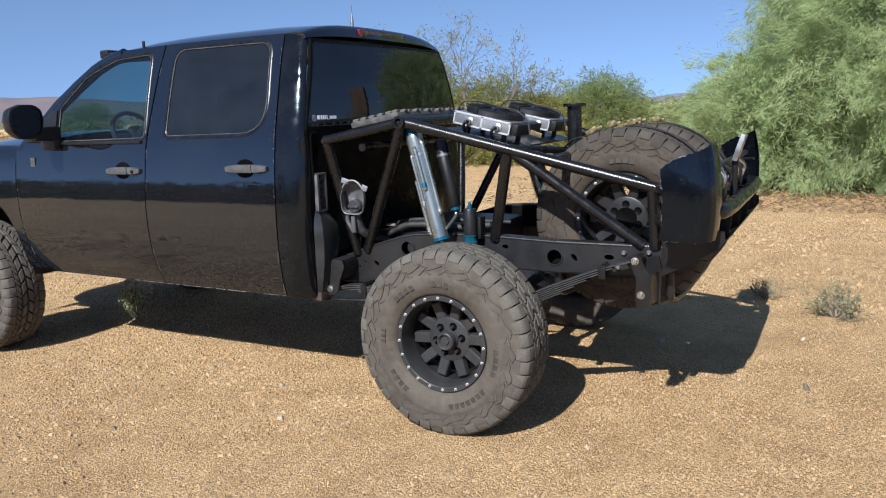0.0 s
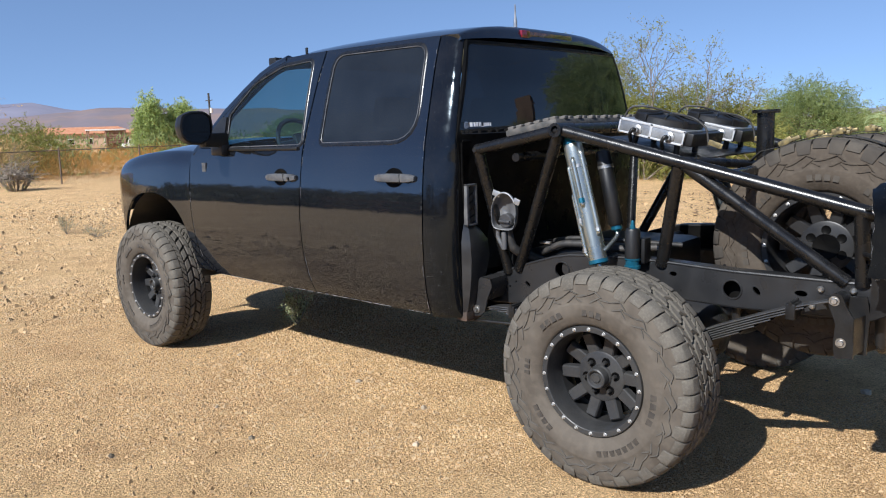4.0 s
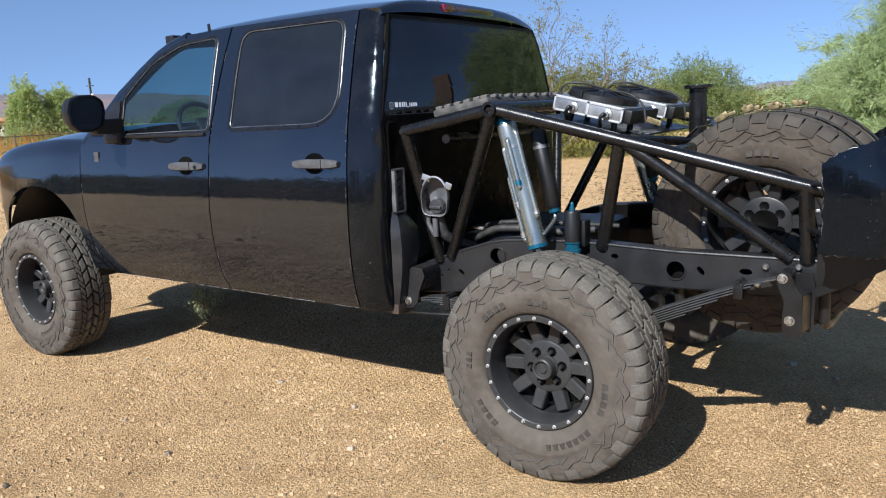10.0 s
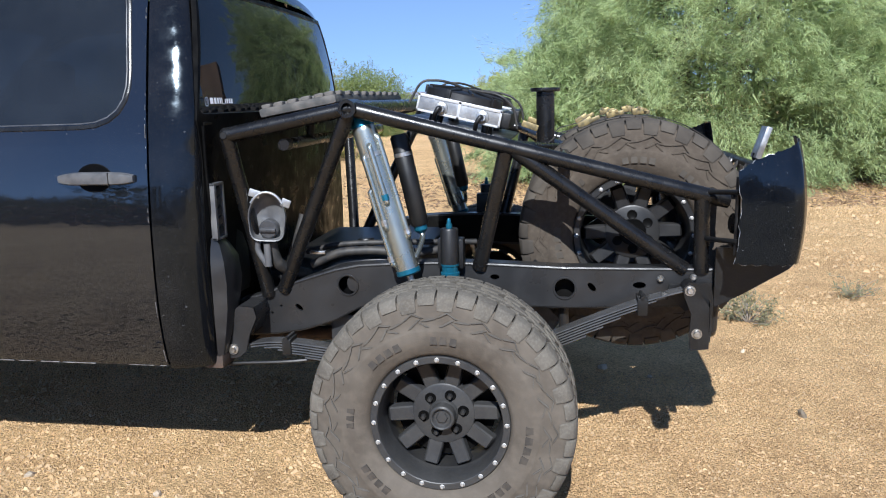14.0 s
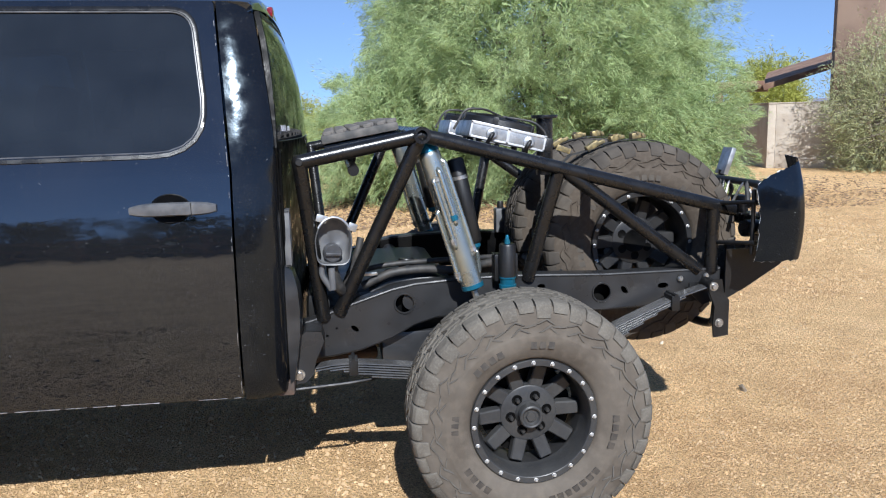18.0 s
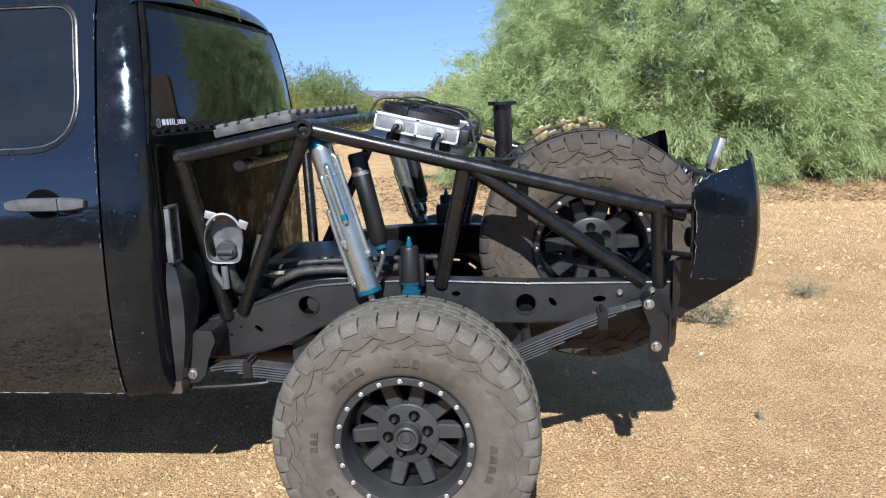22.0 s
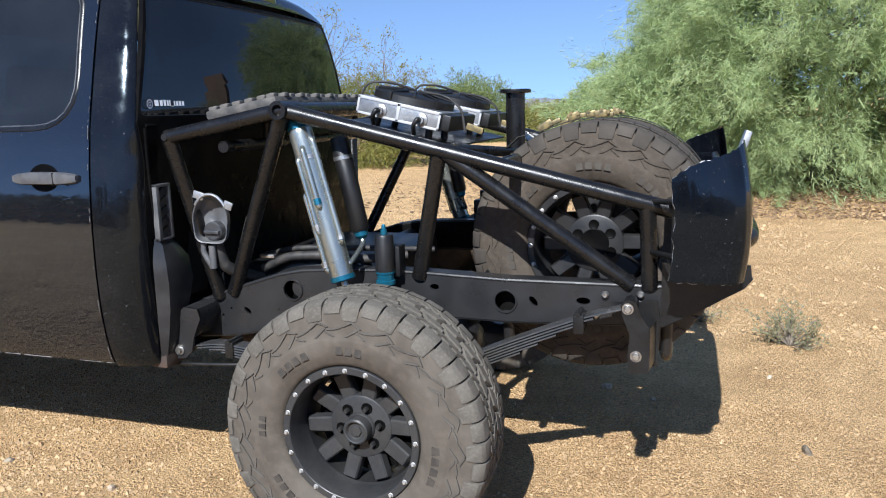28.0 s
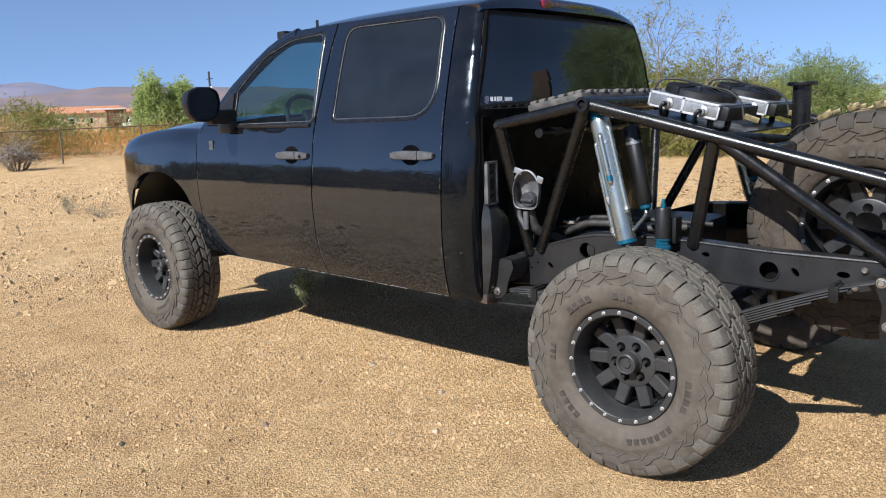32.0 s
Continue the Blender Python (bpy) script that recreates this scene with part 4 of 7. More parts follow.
bm = plate(outer, [[(p.x, p.y) for p in glass_loop]], 0.02, back)
wall = part("cab_back_wall", bm, BACK_PAINT_AND_SHADE, truck, "worn black cab back wall with pressed ribs", smooth=False)
bm = bmesh.new()
for y in (0.46, 0.66, 0.86, 1.06, 1.26, 1.46, 1.66):
    rows = []
    for z in (0.80, 0.84, 1.1, 1.36, 1.40):
        d = 0.007 if 0.82 < z < 1.38 else 0.0
        rows.append([back(y + dy, z, -0.001 - d * k) for dy, k in ((-0.07, 0), (-0.045, 1), (0.0, 1.15), (0.045, 1), (0.07, 0))])
    grid(bm, rows)
part("pressed_rib", bm, PLASTIC, wall)
bm = bmesh.new()
sweep(bm, rounded([back(0.215, 1.478, -0.004), back(0.215, 1.30, -0.004), back(0.225, 1.1, -0.006), back(0.26, 0.95, -0.006), back(0.25, 0.62, -0.006)], 5), 0.006, 8)
sweep(bm, [back(0.22, 1.486, -0.004), back(1.94, 1.486, -0.004)], 0.006, 8)
part("panel_seam", bm, BACK_PAINT_AND_SHADE, wall)
bm = bmesh.new()
c = sum((Vector(p) for p in glass_loop), Vector((0, 0))) / len(glass_loop)
rings = [[bm.verts.new(back(*c.lerp(Vector(p), q), 0.004)) for p in glass_loop] for q in (0.02, 0.2, 0.4, 0.6, 0.8, 0.92, 1.01)]
for a, b in zip(rings, rings[1:]):
    for k in range(len(a)):
        bm.faces.new((a[k], a[(k + 1) % len(a)], b[(k + 1) % len(a)], b[k]))
bm.faces.new(rings[0])
rear_glass = part("rear_window", bm, TINT, wall, "dark tinted rear window with white vinyl stickers")
bm = bmesh.new()
sweep(bm, [back(p.x, p.y, 0.003) for p in glass_loop], 0.003, 8, closed=True)
part("window_seal", bm, PLASTIC, rear_glass)


def sticker_bars(y0, z0, spans, h, parent, x_out=-0.0030):
    """Illegible or private lettering as plain bars: (start, end) along the glass."""
    bm = bmesh.new()
    for a, b in spans:
        pts = [back(y0 + a, z0, x_out), back(y0 + b, z0, x_out), back(y0 + b, z0 + h, x_out), back(y0 + a, z0 + h, x_out)]
        bm.faces.new([bm.verts.new(p) for p in pts])
    return tagged(part("vinyl_lettering", bm, WHITE_FILM, parent, "white vinyl lettering", smooth=False), kind="stuff")


x = back(0.247, 1.565, 0).x + 0.0065
bm = bmesh.new()
for r0, r1 in ((0.0135, 0.0175), (0.005, 0.0078)):
    a, b = [(0.247 + u * 1.0, 1.565 + w) for u, w in circle(0, 0, r0, 24)], [(0.247 + u, 1.565 + w) for u, w in circle(0, 0, r1, 24)]
    va, vb = [bm.verts.new((x, *p)) for p in a], [bm.verts.new((x, *p)) for p in b]
    for k in range(24):
        bm.faces.new((va[k], va[(k + 1) % 24], vb[(k + 1) % 24], vb[k]))
part("sticker_mark", bm, WHITE_FILM, rear_glass, smooth=False)
sticker_bars(0.273, 1.557, [(0.0, 0.020), (0.026, 0.040), (0.045, 0.056), (0.061, 0.069), (0.073, 0.079)], 0.022, rear_glass)
sticker_bars(0.273, 1.5545, [(0.080, 0.093)], 0.003, rear_glass)
sticker_bars(0.273, 1.557, [(0.096, 0.103), (0.107, 0.118), (0.122, 0.134), (0.138, 0.149)], 0.018, rear_glass)
sticker_bars(1.72, 1.562, [(0.0, 0.024), (0.045, 0.065), (0.07, 0.095), (0.10, 0.124), (0.13, 0.155), (0.16, 0.178)], 0.032, rear_glass)

# third brake lamp, aerials, roof light bar
lamp = part("brake_lamp_housing", one_box((-0.99, 0.835, 2.036), (-0.925, 1.335, 2.078), 0.016), SMOKE_LENS, truck, "dark amber centre brake lamp with a red end")
part("red_lens", one_box((-0.985, 0.800, 2.034), (-0.918, 0.885, 2.080), 0.014), RED_LENS, lamp)
aerial = part("aerial_base", lathe(bmesh.new(), [(0.0, 0), (0.022, 0), (0.022, 0.012), (0.012, 0.020), (0.011, 0.03)], (-1.05, 0.92, 2.065), "z", 18), PLASTIC, truck)
part("aerial_spring", lathe(bmesh.new(), [(0.010, 0.0), (0.012, 0.01), (0.010, 0.02), (0.012, 0.03), (0.010, 0.04), (0.011, 0.05), (0.006, 0.075), (0.0045, 0.10), (0.003, 0.145)], (-1.05, 0.92, 2.095), "z", 14), ALU, aerial)
part("roof_fin", one_box((-2.255, 0.353, 2.04), (-2.235, 0.361, 2.080), 0.003), PLASTIC, truck)
bm = bmesh.new()
box(bm, (-2.76, 0.44, 2.005), (-2.68, 1.76, 2.062), 0.012)
lb = part("light_bar", bm, PLASTIC, truck, "black light bar over the windscreen")
for y in (0.44, 1.70):
    part("bracket", bent([(-2.70, y, 2.03), (-2.62, y - 0.01, 2.035), (-2.50, y - 0.02, 2.01)], 0.008), PLASTIC, lb)

# front wing, bonnet and bumper
arch_x, arch_z, arch_a, arch_b = -3.845, 0.56, 0.535, 0.592
top_z = smooth_table([(-4.74, 1.16), (-4.70, 1.23), (-4.63, 1.295), (-4.52, 1.345), (-4.38, 1.388), (-4.2, 1.420), (-3.9, 1.450), (-3.6, 1.462), (-3.27, 1.455)])


def arch(x):
    u = (x - arch_x) / arch_a
    return arch_z + arch_b * max(0.0, 1 - abs(u) ** 2.4) ** (1 / 2.4) if abs(u) < 1 else arch_z


bm = bmesh.new()
xs = [-4.735, -4.71, -4.67, -4.62, -4.56, -4.50, -4.44, -4.40] + [arch_x + arch_a * math.cos(math.pi * k / 30) for k in range(30, -1, -1)] + [-3.30]
cols = []
for x in xs:
    lo = max(arch(x), 0.62) if x > -4.0 else max(arch(x), 0.80 if x > -4.38 else 0.965)
    hi = top_z(x)
    col = []
    for k in range(25):
        z = lo + (hi - lo) * (k / 24 if k < 16 else 16 / 24 + (8 / 24) * math.sin((k - 16) / 8 * math.pi / 2))
        xx = min(x, along(fd_front, z) - 2 * GAP)
        if x == xs[-1]:
            xx = along(fd_front, z) - 2 * GAP
        q = skin(xx, min(z, 1.42))
        f = max(0.0, (z - hi + 0.11) / 0.11)
        col.append(V(xx, q.y + 0.09 * (1 - math.sqrt(max(0.0, 1 - f * f))), z))
    cols.append(col)
grid(bm, cols)
wing = part("front_wing", outward(bm), PAINT, truck, "glossy black front wing over an open wheel arch", angle=60, turn=False)
thick(wing, 0.02, -1)
part("badge_mark", one_box(skin(-3.13, 1.315, -0.0015), skin(-3.085, 1.375, 0.004) + V(0, 0.002, 0)), HANDLE, front_door, "faint grey badge mark")
bm = bmesh.new()
rows = []
for x in [-3.27, -3.4, -3.6, -3.8, -4.0, -4.2, -4.35, -4.46, -4.55, -4.62, -4.68, -4.71]:
    w = half_width(1.40) - nose(x) - 0.088
    rows.append([V(x - 0.10 * (1 - u * u) * min(1, max(0.3, (-x - 3.8) / 0.8)), YC + w * u, top_z(x) - 0.004 + (0.075 - 0.03 * max(0, (-x - 4.3) / 0.4)) * (1 - abs(u) ** 2.5)) for u in [k / 8 - 1 for k in range(17)]])
grid(bm, rows)
bmesh.ops.recalc_face_normals(bm, faces=bm.faces)
if sum(f.normal.z for f in bm.faces) < 0:
    bmesh.ops.reverse_faces(bm, faces=bm.faces)
bonnet = part("bonnet", bm, PAINT, truck, angle=60, turn=False)
thick(bonnet, 0.02, -1)
bm = bmesh.new()
rows = []
for z, o in ((0.86, -0.02), (0.89, 0.02), (0.94, 0.04), (1.04, 0.04), (1.09, 0.02), (1.12, -0.01)):
    rows.append([V(-4.50 - o - 0.16 * (1 - u * u), YC + 0.72 * u, z) for u in [k / 10 - 1 for k in range(21)]])
grid(bm, rows)
thick(part("front_bumper", bm, SATIN, truck), 0.02)
# wheel-well liners
for s in (0, 1):
    bm = bmesh.new()
    rows = []
    for k in range(21):
        a = math.pi * k / 20
        x, z = arch_x - (arch_a + 0.02) * math.cos(a), arch_z + (arch_b + 0.015) * math.sin(a)
        rows.append([V(x, y, z) for y in (YC - 0.97, YC - 0.8, YC - 0.5)])
    grid(bm, rows)
    bm.faces.new([bm.verts.new(r[-1]) for r in rows])
    ob = part("wheel_liner", bm, PLASTIC, truck)
    if s:
        ob.data.transform(Matrix.Translation((0, 2 * YC, 0)) @ Matrix.Diagonal((1, -1, 1, 1)))

# door mirror
bm = bmesh.new()
prof = [(-0.115, -0.05), (-0.125, 0.02), (-0.105, 0.09), (-0.03, 0.115), (0.06, 0.115), (0.115, 0.085), (0.125, 0.02), (0.105, -0.075), (0.03, -0.105), (-0.06, -0.10)]
lp = loop_points([(u, w, 0.05) for u, w in prof], 3, 2)
mx, my, mz = -2.80, -0.115, 1.603
rows = []
for dx, s in ((0.0, 0.90), (-0.002, 1.0), (-0.03, 1.03), (-0.075, 0.94), (-0.105, 0.74), (-0.118, 0.45), (-0.12, 0.1)):
    s *= 0.95
    rows.append([V(mx + dx - 0.02 * p.x, my + p.x * s, mz + p.y * s) for p in lp] + [V(mx + dx - 0.02 * lp[0].x, my + lp[0].x * s, mz + lp[0].y * s)])
grid(bm, rows)
bmesh.ops.remove_doubles(bm, verts=bm.verts, dist=1e-5)
mir = part("door_mirror", bm, PLASTIC, truck, "black door mirror on a short arm")
bm = bmesh.new()
bm.faces.new([bm.verts.new((mx - 0.006 - 0.02 * p.x, my + p.x * 0.83, mz + p.y * 0.83)) for p in lp])
part("mirror_glass", bm, MIRROR, mir, smooth=False)
bm = bmesh.new()
box(bm, (-2.90, my + 0.06, 1.485), (-2.82, 0.13, 1.575), 0.018)
box(bm, (-2.955, 0.065, 1.425), (-2.82, 0.135, 1.50), 0.015)
part("mirror_arm", bm, PLASTIC, mir)
bm = bmesh.new()
rows = [[skin(-3.17, 1.475, -0.004), skin(-2.872, 1.475, -0.004)], [skin(-3.08, 1.56, -0.004), skin(-2.884, 1.56, -0.004)], [skin(-2.95, 1.675, -0.004), skin(-2.90, 1.675, -0.004)]]
grid(bm, rows)
thick(part("mirror_sail", bm, PLASTIC, mir), 0.01)
mirrored(mir)

# the other flank, the floor and the seats inside
for ob in (front_door, rear_door, cab_corner, wing):
    o = mirrored(ob)
    for ch in ob.children:
        if ch.name.split(".")[0] in ("front_window", "rear_window", "window_seal", "window_frame", "window_surround"):
            mirrored(ch, parent=o)
part("floor_pan", one_box((-3.25, 0.19, 0.60), (-0.93, 2.01, 0.665), 0.02), PLASTIC, truck)
part("firewall", one_box((-3.36, 0.20, 0.62), (-3.28, 2.0, 1.40), 0.02), INTERIOR, truck)
part("dashboard", one_box((-3.28, 0.22, 1.12), (-2.84, 1.98, 1.45), 0.07), INTERIOR, truck)
part("cowl", one_box((-3.50, 0.22, 1.37), (-3.20, 1.98, 1.435), 0.015), PLASTIC, truck)


def seat(x, y, w):
    s = part("seat", one_box((x - 0.28, y - w / 2, 0.86), (x + 0.26, y + w / 2, 1.04), 0.05), SEAT_CLOTH, truck, "dark cloth seat")
    m = Matrix.Translation((x + 0.24, y, 1.0)) @ Matrix.Rotation(radians(14), 4, "Y")
    part("backrest", one_box((-0.06, -w / 2, 0.0), (0.07, w / 2, 0.56), 0.05, m), SEAT_CLOTH, s)
    return s, m


for y in (0.62, 1.54):
    s, m = seat(-2.2, y, 0.5)
    part("headrest", one_box((-0.03, -0.13, 0.60), (0.07, 0.13, 0.78), 0.04, m), SEAT_CLOTH, s)
seat(-1.35, 1.08, 1.45)
bm = bmesh.new()
m = Matrix.Translation((-2.74, 0.66, 1.485)) @ Matrix.Rotation(radians(-118), 4, "Y")
sweep(bm, [m @ V(0.185 * math.cos(a), 0.185 * math.sin(a), 0) for a in [k * math.tau / 40 for k in range(40)]], 0.016, 10, closed=True)
sweep(bm, [m @ V(0, -0.18, 0), m @ V(0, 0, -0.03), m @ V(0, 0.18, 0)], 0.018, 8)
box(bm, (-0.06, -0.07, -0.05), (0.06, 0.07, -0.01), 0.02, m)
sweep(bm, [m @ V(0, 0, -0.03), m @ V(0, 0, -0.16)], 0.03, 10)
part("steering_wheel", bm, INTERIOR, truck)

# ---- chassis, suspension and tube frame ----
HUB_Z = 0.464
MID_Y = 0.086                                   # middle of the near tyres
for x in (0.0, -3.79):
    wheel_parts(truck, Matrix.Translation((x, MID_Y, HUB_Z)))
    wheel_parts(truck, Matrix.Translation((x, 2 * YC - MID_Y, HUB_Z)) @ Matrix.Rotation(math.pi, 4, "Z"))

# frame rails with their holes
rail_top = [(-0.95, 0.747), (-0.80, 0.786), (-0.70, 0.825), (-0.584, 0.862), (-0.48, 0.894), (-0.384, 0.912), (-0.25, 0.920), (-0.05, 0.925), (0.112, 0.922), (0.424, 0.908), (0.965, 0.906)]
rail_low = [(0.967, 0.772), (0.72, 0.764), (0.43, 0.757), (0.1, 0.765), (-0.15, 0.775), (-0.30, 0.770), (-0.39, 0.745), (-0.49, 0.692), (-0.62, 0.650), (-0.736, 0.631), (-0.95, 0.617)]
rail_holes = [circle(0.422, 0.831, 0.040, 24), circle(-0.431, 0.834, 0.040, 24), circle(0.524, 0.836, 0.011, 14, 1.9, radians(-50)), circle(0.70, 0.845, 0.013, 14, 1.9),
              circle(-0.640, 0.739, 0.010, 14, 1.9, radians(-40)), circle(0.155, 0.872, 0.011, 12, 1.6), circle(-0.755, 0.715, 0.006, 10), circle(-0.715, 0.745, 0.005, 10)]
for s in (0, 1):
    bm = plate(rail_top + rail_low, rail_holes, 0.012, lambda u, v, d: V(u, 0.42 + d, v))
    for line in (rail_top, rail_low):
        grid(bm, [[V(u, 0.4195, v + 0.001 * k), V(u, 0.422, v + 0.006 * k), V(u, 0.49, v + 0.006 * k), V(u, 0.49, v - 0.004 * k), V(u, 0.425, v - 0.004 * k)] for u, v in line for k in ((1,) if line is rail_top else (-1,))])
        if line is rail_top:
            sweep(bm, [(u, 0.424, v) for u, v in line], 0.0075, 8)
    rail = part("frame_rail", bm, FRAME, truck, "dusty black frame rail with round holes", angle=35)
    # added dull black sheet, so that the rail holes look shaded inside
    rings = [part("inner_web", plate(rail_top + rail_low, [], 0.006, lambda u, v, d: V(u, 0.482 + d, v)), BACK_PAINT_AND_SHADE, rail, smooth=False)]
    for cx, cz in ((0.422, 0.831), (-0.431, 0.834)):
        ring = sweep(bmesh.new(), [(cx + 0.041 * math.cos(a), 0.4175, cz + 0.041 * math.sin(a)) for a in [k * math.tau / 28 for k in range(28)]], 0.004, 6, closed=True)
        rings.append(part("hole_rim", ring, FRAME, rail))
    if s:
        for o in (rail, *rings):
            o.data.transform(Matrix.Translation((0, 2 * YC, 0)) @ Matrix.Diagonal((1, -1, 1, 1)))
    fr = part("front_rail", one_box((-4.3, 0.44, 0.61), (-0.94, 0.52, 0.74), 0.01), FRAME, truck)
    if s:
        fr.data.transform(Matrix.Translation((0, 2 * YC, 0)) @ Matrix.Diagonal((1, -1, 1, 1)))
for x, z in ((-0.40, 0.84), (0.30, 0.84), (0.93, 0.84), (-1.3, 0.66), (-2.4, 0.66)):
    part("cross_member", bar((x, 0.43, z), (x, 2 * YC - 0.43, z), 0.038, 16), FRAME, truck)

# leaf springs
base = smooth_table([(-0.86, 0.614), (-0.70, 0.633), (-0.5, 0.614), (-0.25, 0.580), (0.0, 0.562), (0.2, 0.600), (0.37, 0.680), (0.55, 0.757), (0.72, 0.822), (0.86, 0.862)])
for s in (1, -1):
    yy = lambda y: YC + s * (y - YC)
    spring = None
    for k in range(6):
        a0, a1 = -0.86 + 0.055 * k * (k > 0), 0.86 - 0.062 * k - 0.05 * (k > 0)
        bm = bmesh.new()
        rows = []
        for i in range(29):
            x = a0 + (a1 - a0) * i / 28
            z = base(x) - 0.0105 * k
            rows.append([V(x, yy(0.2985), z), V(x, yy(0.2955), z - 0.0022), V(x, yy(0.295), z - 0.0040), V(x, yy(0.297), z - 0.0066), V(x, yy(0.362), z - 0.0066), V(x, yy(0.362), z), V(x, yy(0.2985), z)])
        grid(bm, rows)
        bmesh.ops.remove_doubles(bm, verts=bm.verts, dist=1e-5)
        leaf = part("spring_leaf", bm, SPRING, spring or truck, angle=30)
        if spring is None:
            spring = leaf
            leaf.name = "leaf_spring"
            leaf["label"] = "black leaf spring pack"
    for x in (-0.655, 0.70):
        z = base(x)
        part("spring_clamp", one_box((x - 0.018, yy(0.33) - 0.042, z - 0.052), (x + 0.018, yy(0.33) + 0.042, z + 0.012), 0.004), SATIN, spring)
        part("clamp_bolt", bar((x, yy(0.285), z + 0.014), (x, yy(0.375), z + 0.014), 0.008, 8), SATIN, spring)
    for x, z in ((-0.868, 0.606), (0.866, 0.862)):
        part("spring_eye", bar((x, yy(0.290), z), (x, yy(0.370), z), 0.024, 18), SATIN, spring)
    # front hanger
    outline = [(-0.905, 0.600), (-0.885, 0.566), (-0.845, 0.572), (-0.815, 0.60), (-0.80, 0.66), (-0.765, 0.735), (-0.775, 0.775), (-0.835, 0.780), (-0.875, 0.745), (-0.895, 0.68)]
    hang = part("spring_hanger", plate(outline, [], 0.012, lambda u, v, d: V(u, yy(0.275 + d), v)), FRAME, truck, "curved black spring hanger", smooth=False)
    bm = bmesh.new()
    grid(bm, [[V(u, yy(0.275), v), V(u, yy(0.43), v)] for u, v in outline[4:]])
    part("hanger_strap", bm, FRAME, hang)
    part("hanger_bolt", lathe(bmesh.new(), [(0.0, -0.010), (0.012, -0.010), (0.014, 0.0), (0.022, 0.0), (0.022, 0.006)], (-0.868, yy(0.268), 0.606), seg=12), STEEL, hang)
    # rear shackle with its big side plate
    outline = [(0.838, 0.872), (0.858, 0.892), (0.885, 0.886), (0.905, 0.84), (0.93, 0.80), (0.932, 0.646), (0.868, 0.640), (0.862, 0.70), (0.868, 0.775), (0.842, 0.84)]
    sh = part("spring_shackle", plate(outline, [], 0.010, lambda u, v, d: V(u, yy(0.277 + d), v)), SATIN, truck, "black shackle plate with bright bolts", smooth=False)
    outline = [(0.80, 0.86), (0.95, 0.868), (0.962, 0.80), (0.955, 0.64), (0.925, 0.64), (0.92, 0.78), (0.86, 0.76), (0.80, 0.82)]
    part("shackle_back", plate(outline, [], 0.010, lambda u, v, d: V(u, yy(0.375 + d), v)), SATIN, sh, smooth=False)
    grid(bm := bmesh.new(), [[V(0.932, yy(0.277), z), V(0.950, yy(0.385), z)] for z in (0.66, 0.74, 0.80)])
    part("shackle_web", bm, SATIN, sh)
    for x, z in ((0.861, 0.862), (0.889, 0.703)):
        bm = bmesh.new()
        lathe(bm, [(0.0, -0.012), (0.010, -0.012), (0.0125, -0.009), (0.0125, -0.003), (0.019, -0.003), (0.019, 0.0)], (x, yy(0.277) if s > 0 else 2 * YC - 0.277, z), seg=12)
        part("shackle_bolt", bm, STEEL, sh)
    for x, z in ((0.775, 0.873), (0.893, 0.879), (0.745, 0.80)):
        part("frame_bolt", lathe(bmesh.new(), [(0.0, -0.010), (0.008, -0.010), (0.012, -0.006), (0.014, 0.0)], (x, yy(0.412), z), seg=10), STEEL, truck)

# rear axle
bm = bmesh.new()
sweep(bm, [(0, 0.22, HUB_Z), (0, 2 * YC - 0.22, HUB_Z)], 0.048, 20)
axle = part("rear_axle", bm, FRAME, truck)
bm = bmesh.new()
lathe(bm, [(0.0, -0.16), (0.09, -0.15), (0.15, -0.09), (0.175, 0.0), (0.15, 0.09), (0.09, 0.15), (0.0, 0.16)], (0.02, 1.0, HUB_Z), "x", 24)
part("differential", bm, FRAME, axle)
for s in (1, -1):
    part("spring_seat", one_box((-0.09, YC + s * (0.33 - YC) - 0.05, 0.49), (0.09, YC + s * (0.33 - YC) + 0.05, 0.535), 0.01), FRAME, axle)
part("drive_shaft", bar((-0.12, 1.0, 0.50), (-2.2, 1.0, 0.62), 0.045, 18), FRAME, truck)
part("front_axle", bar((-3.79, 0.30, 0.50), (-3.79, 1.90, 0.50), 0.05, 16), FRAME, truck)
bm = bent([(-2.6, 0.62, 0.60), (-1.2, 0.60, 0.575), (-0.75, 0.62, 0.56), (-0.55, 0.70, 0.55)], 0.032)
part("exhaust_pipe", bm, RUST, truck)
part("brake_line", bent([(-0.94, 0.30, 0.535), (-0.62, 0.31, 0.548), (-0.40, 0.40, 0.56)], 0.008, 8), SATIN, truck)
part("rusty_bracket", one_box((-0.96, 0.21, 0.545), (-0.885, 0.34, 0.605), 0.012), RUST, truck)
# tank and hoses behind the cab
bm = bmesh.new()
box(bm, (-0.84, 0.52, 0.66), (-0.20, 1.60, 0.88), 0.05)
tank = part("fuel_tank", bm, PLASTIC, truck, "dusty black plastic fuel tank")
part("tank_skid", one_box((-0.53, 0.47, 0.555), (-0.17, 1.2, 0.70), 0.02), PLASTIC_GREYED, tank)
for y in (0.55, 0.62, 0.70):
    part("tank_rib", bent([(-0.56 + 0.06 * (y > 0.6), y, 0.86), (-0.48, y, 0.905), (-0.30, y, 0.905), (-0.22, y, 0.86)], 0.032, 10), PLASTIC, tank)
part("tank_hose", bent([(-0.60, 0.50, 0.90), (-0.48, 0.49, 0.955), (-0.34, 0.50, 0.962), (-0.20, 0.53, 0.94), (-0.02, 0.62, 0.95)], 0.018, 12), RUBBER, tank)
part("tank_hose", bent([(-0.66, 0.62, 0.93), (-0.50, 0.58, 0.972), (-0.30, 0.60, 0.975), (0.05, 0.75, 0.95)], 0.012, 10), RUBBER, tank)
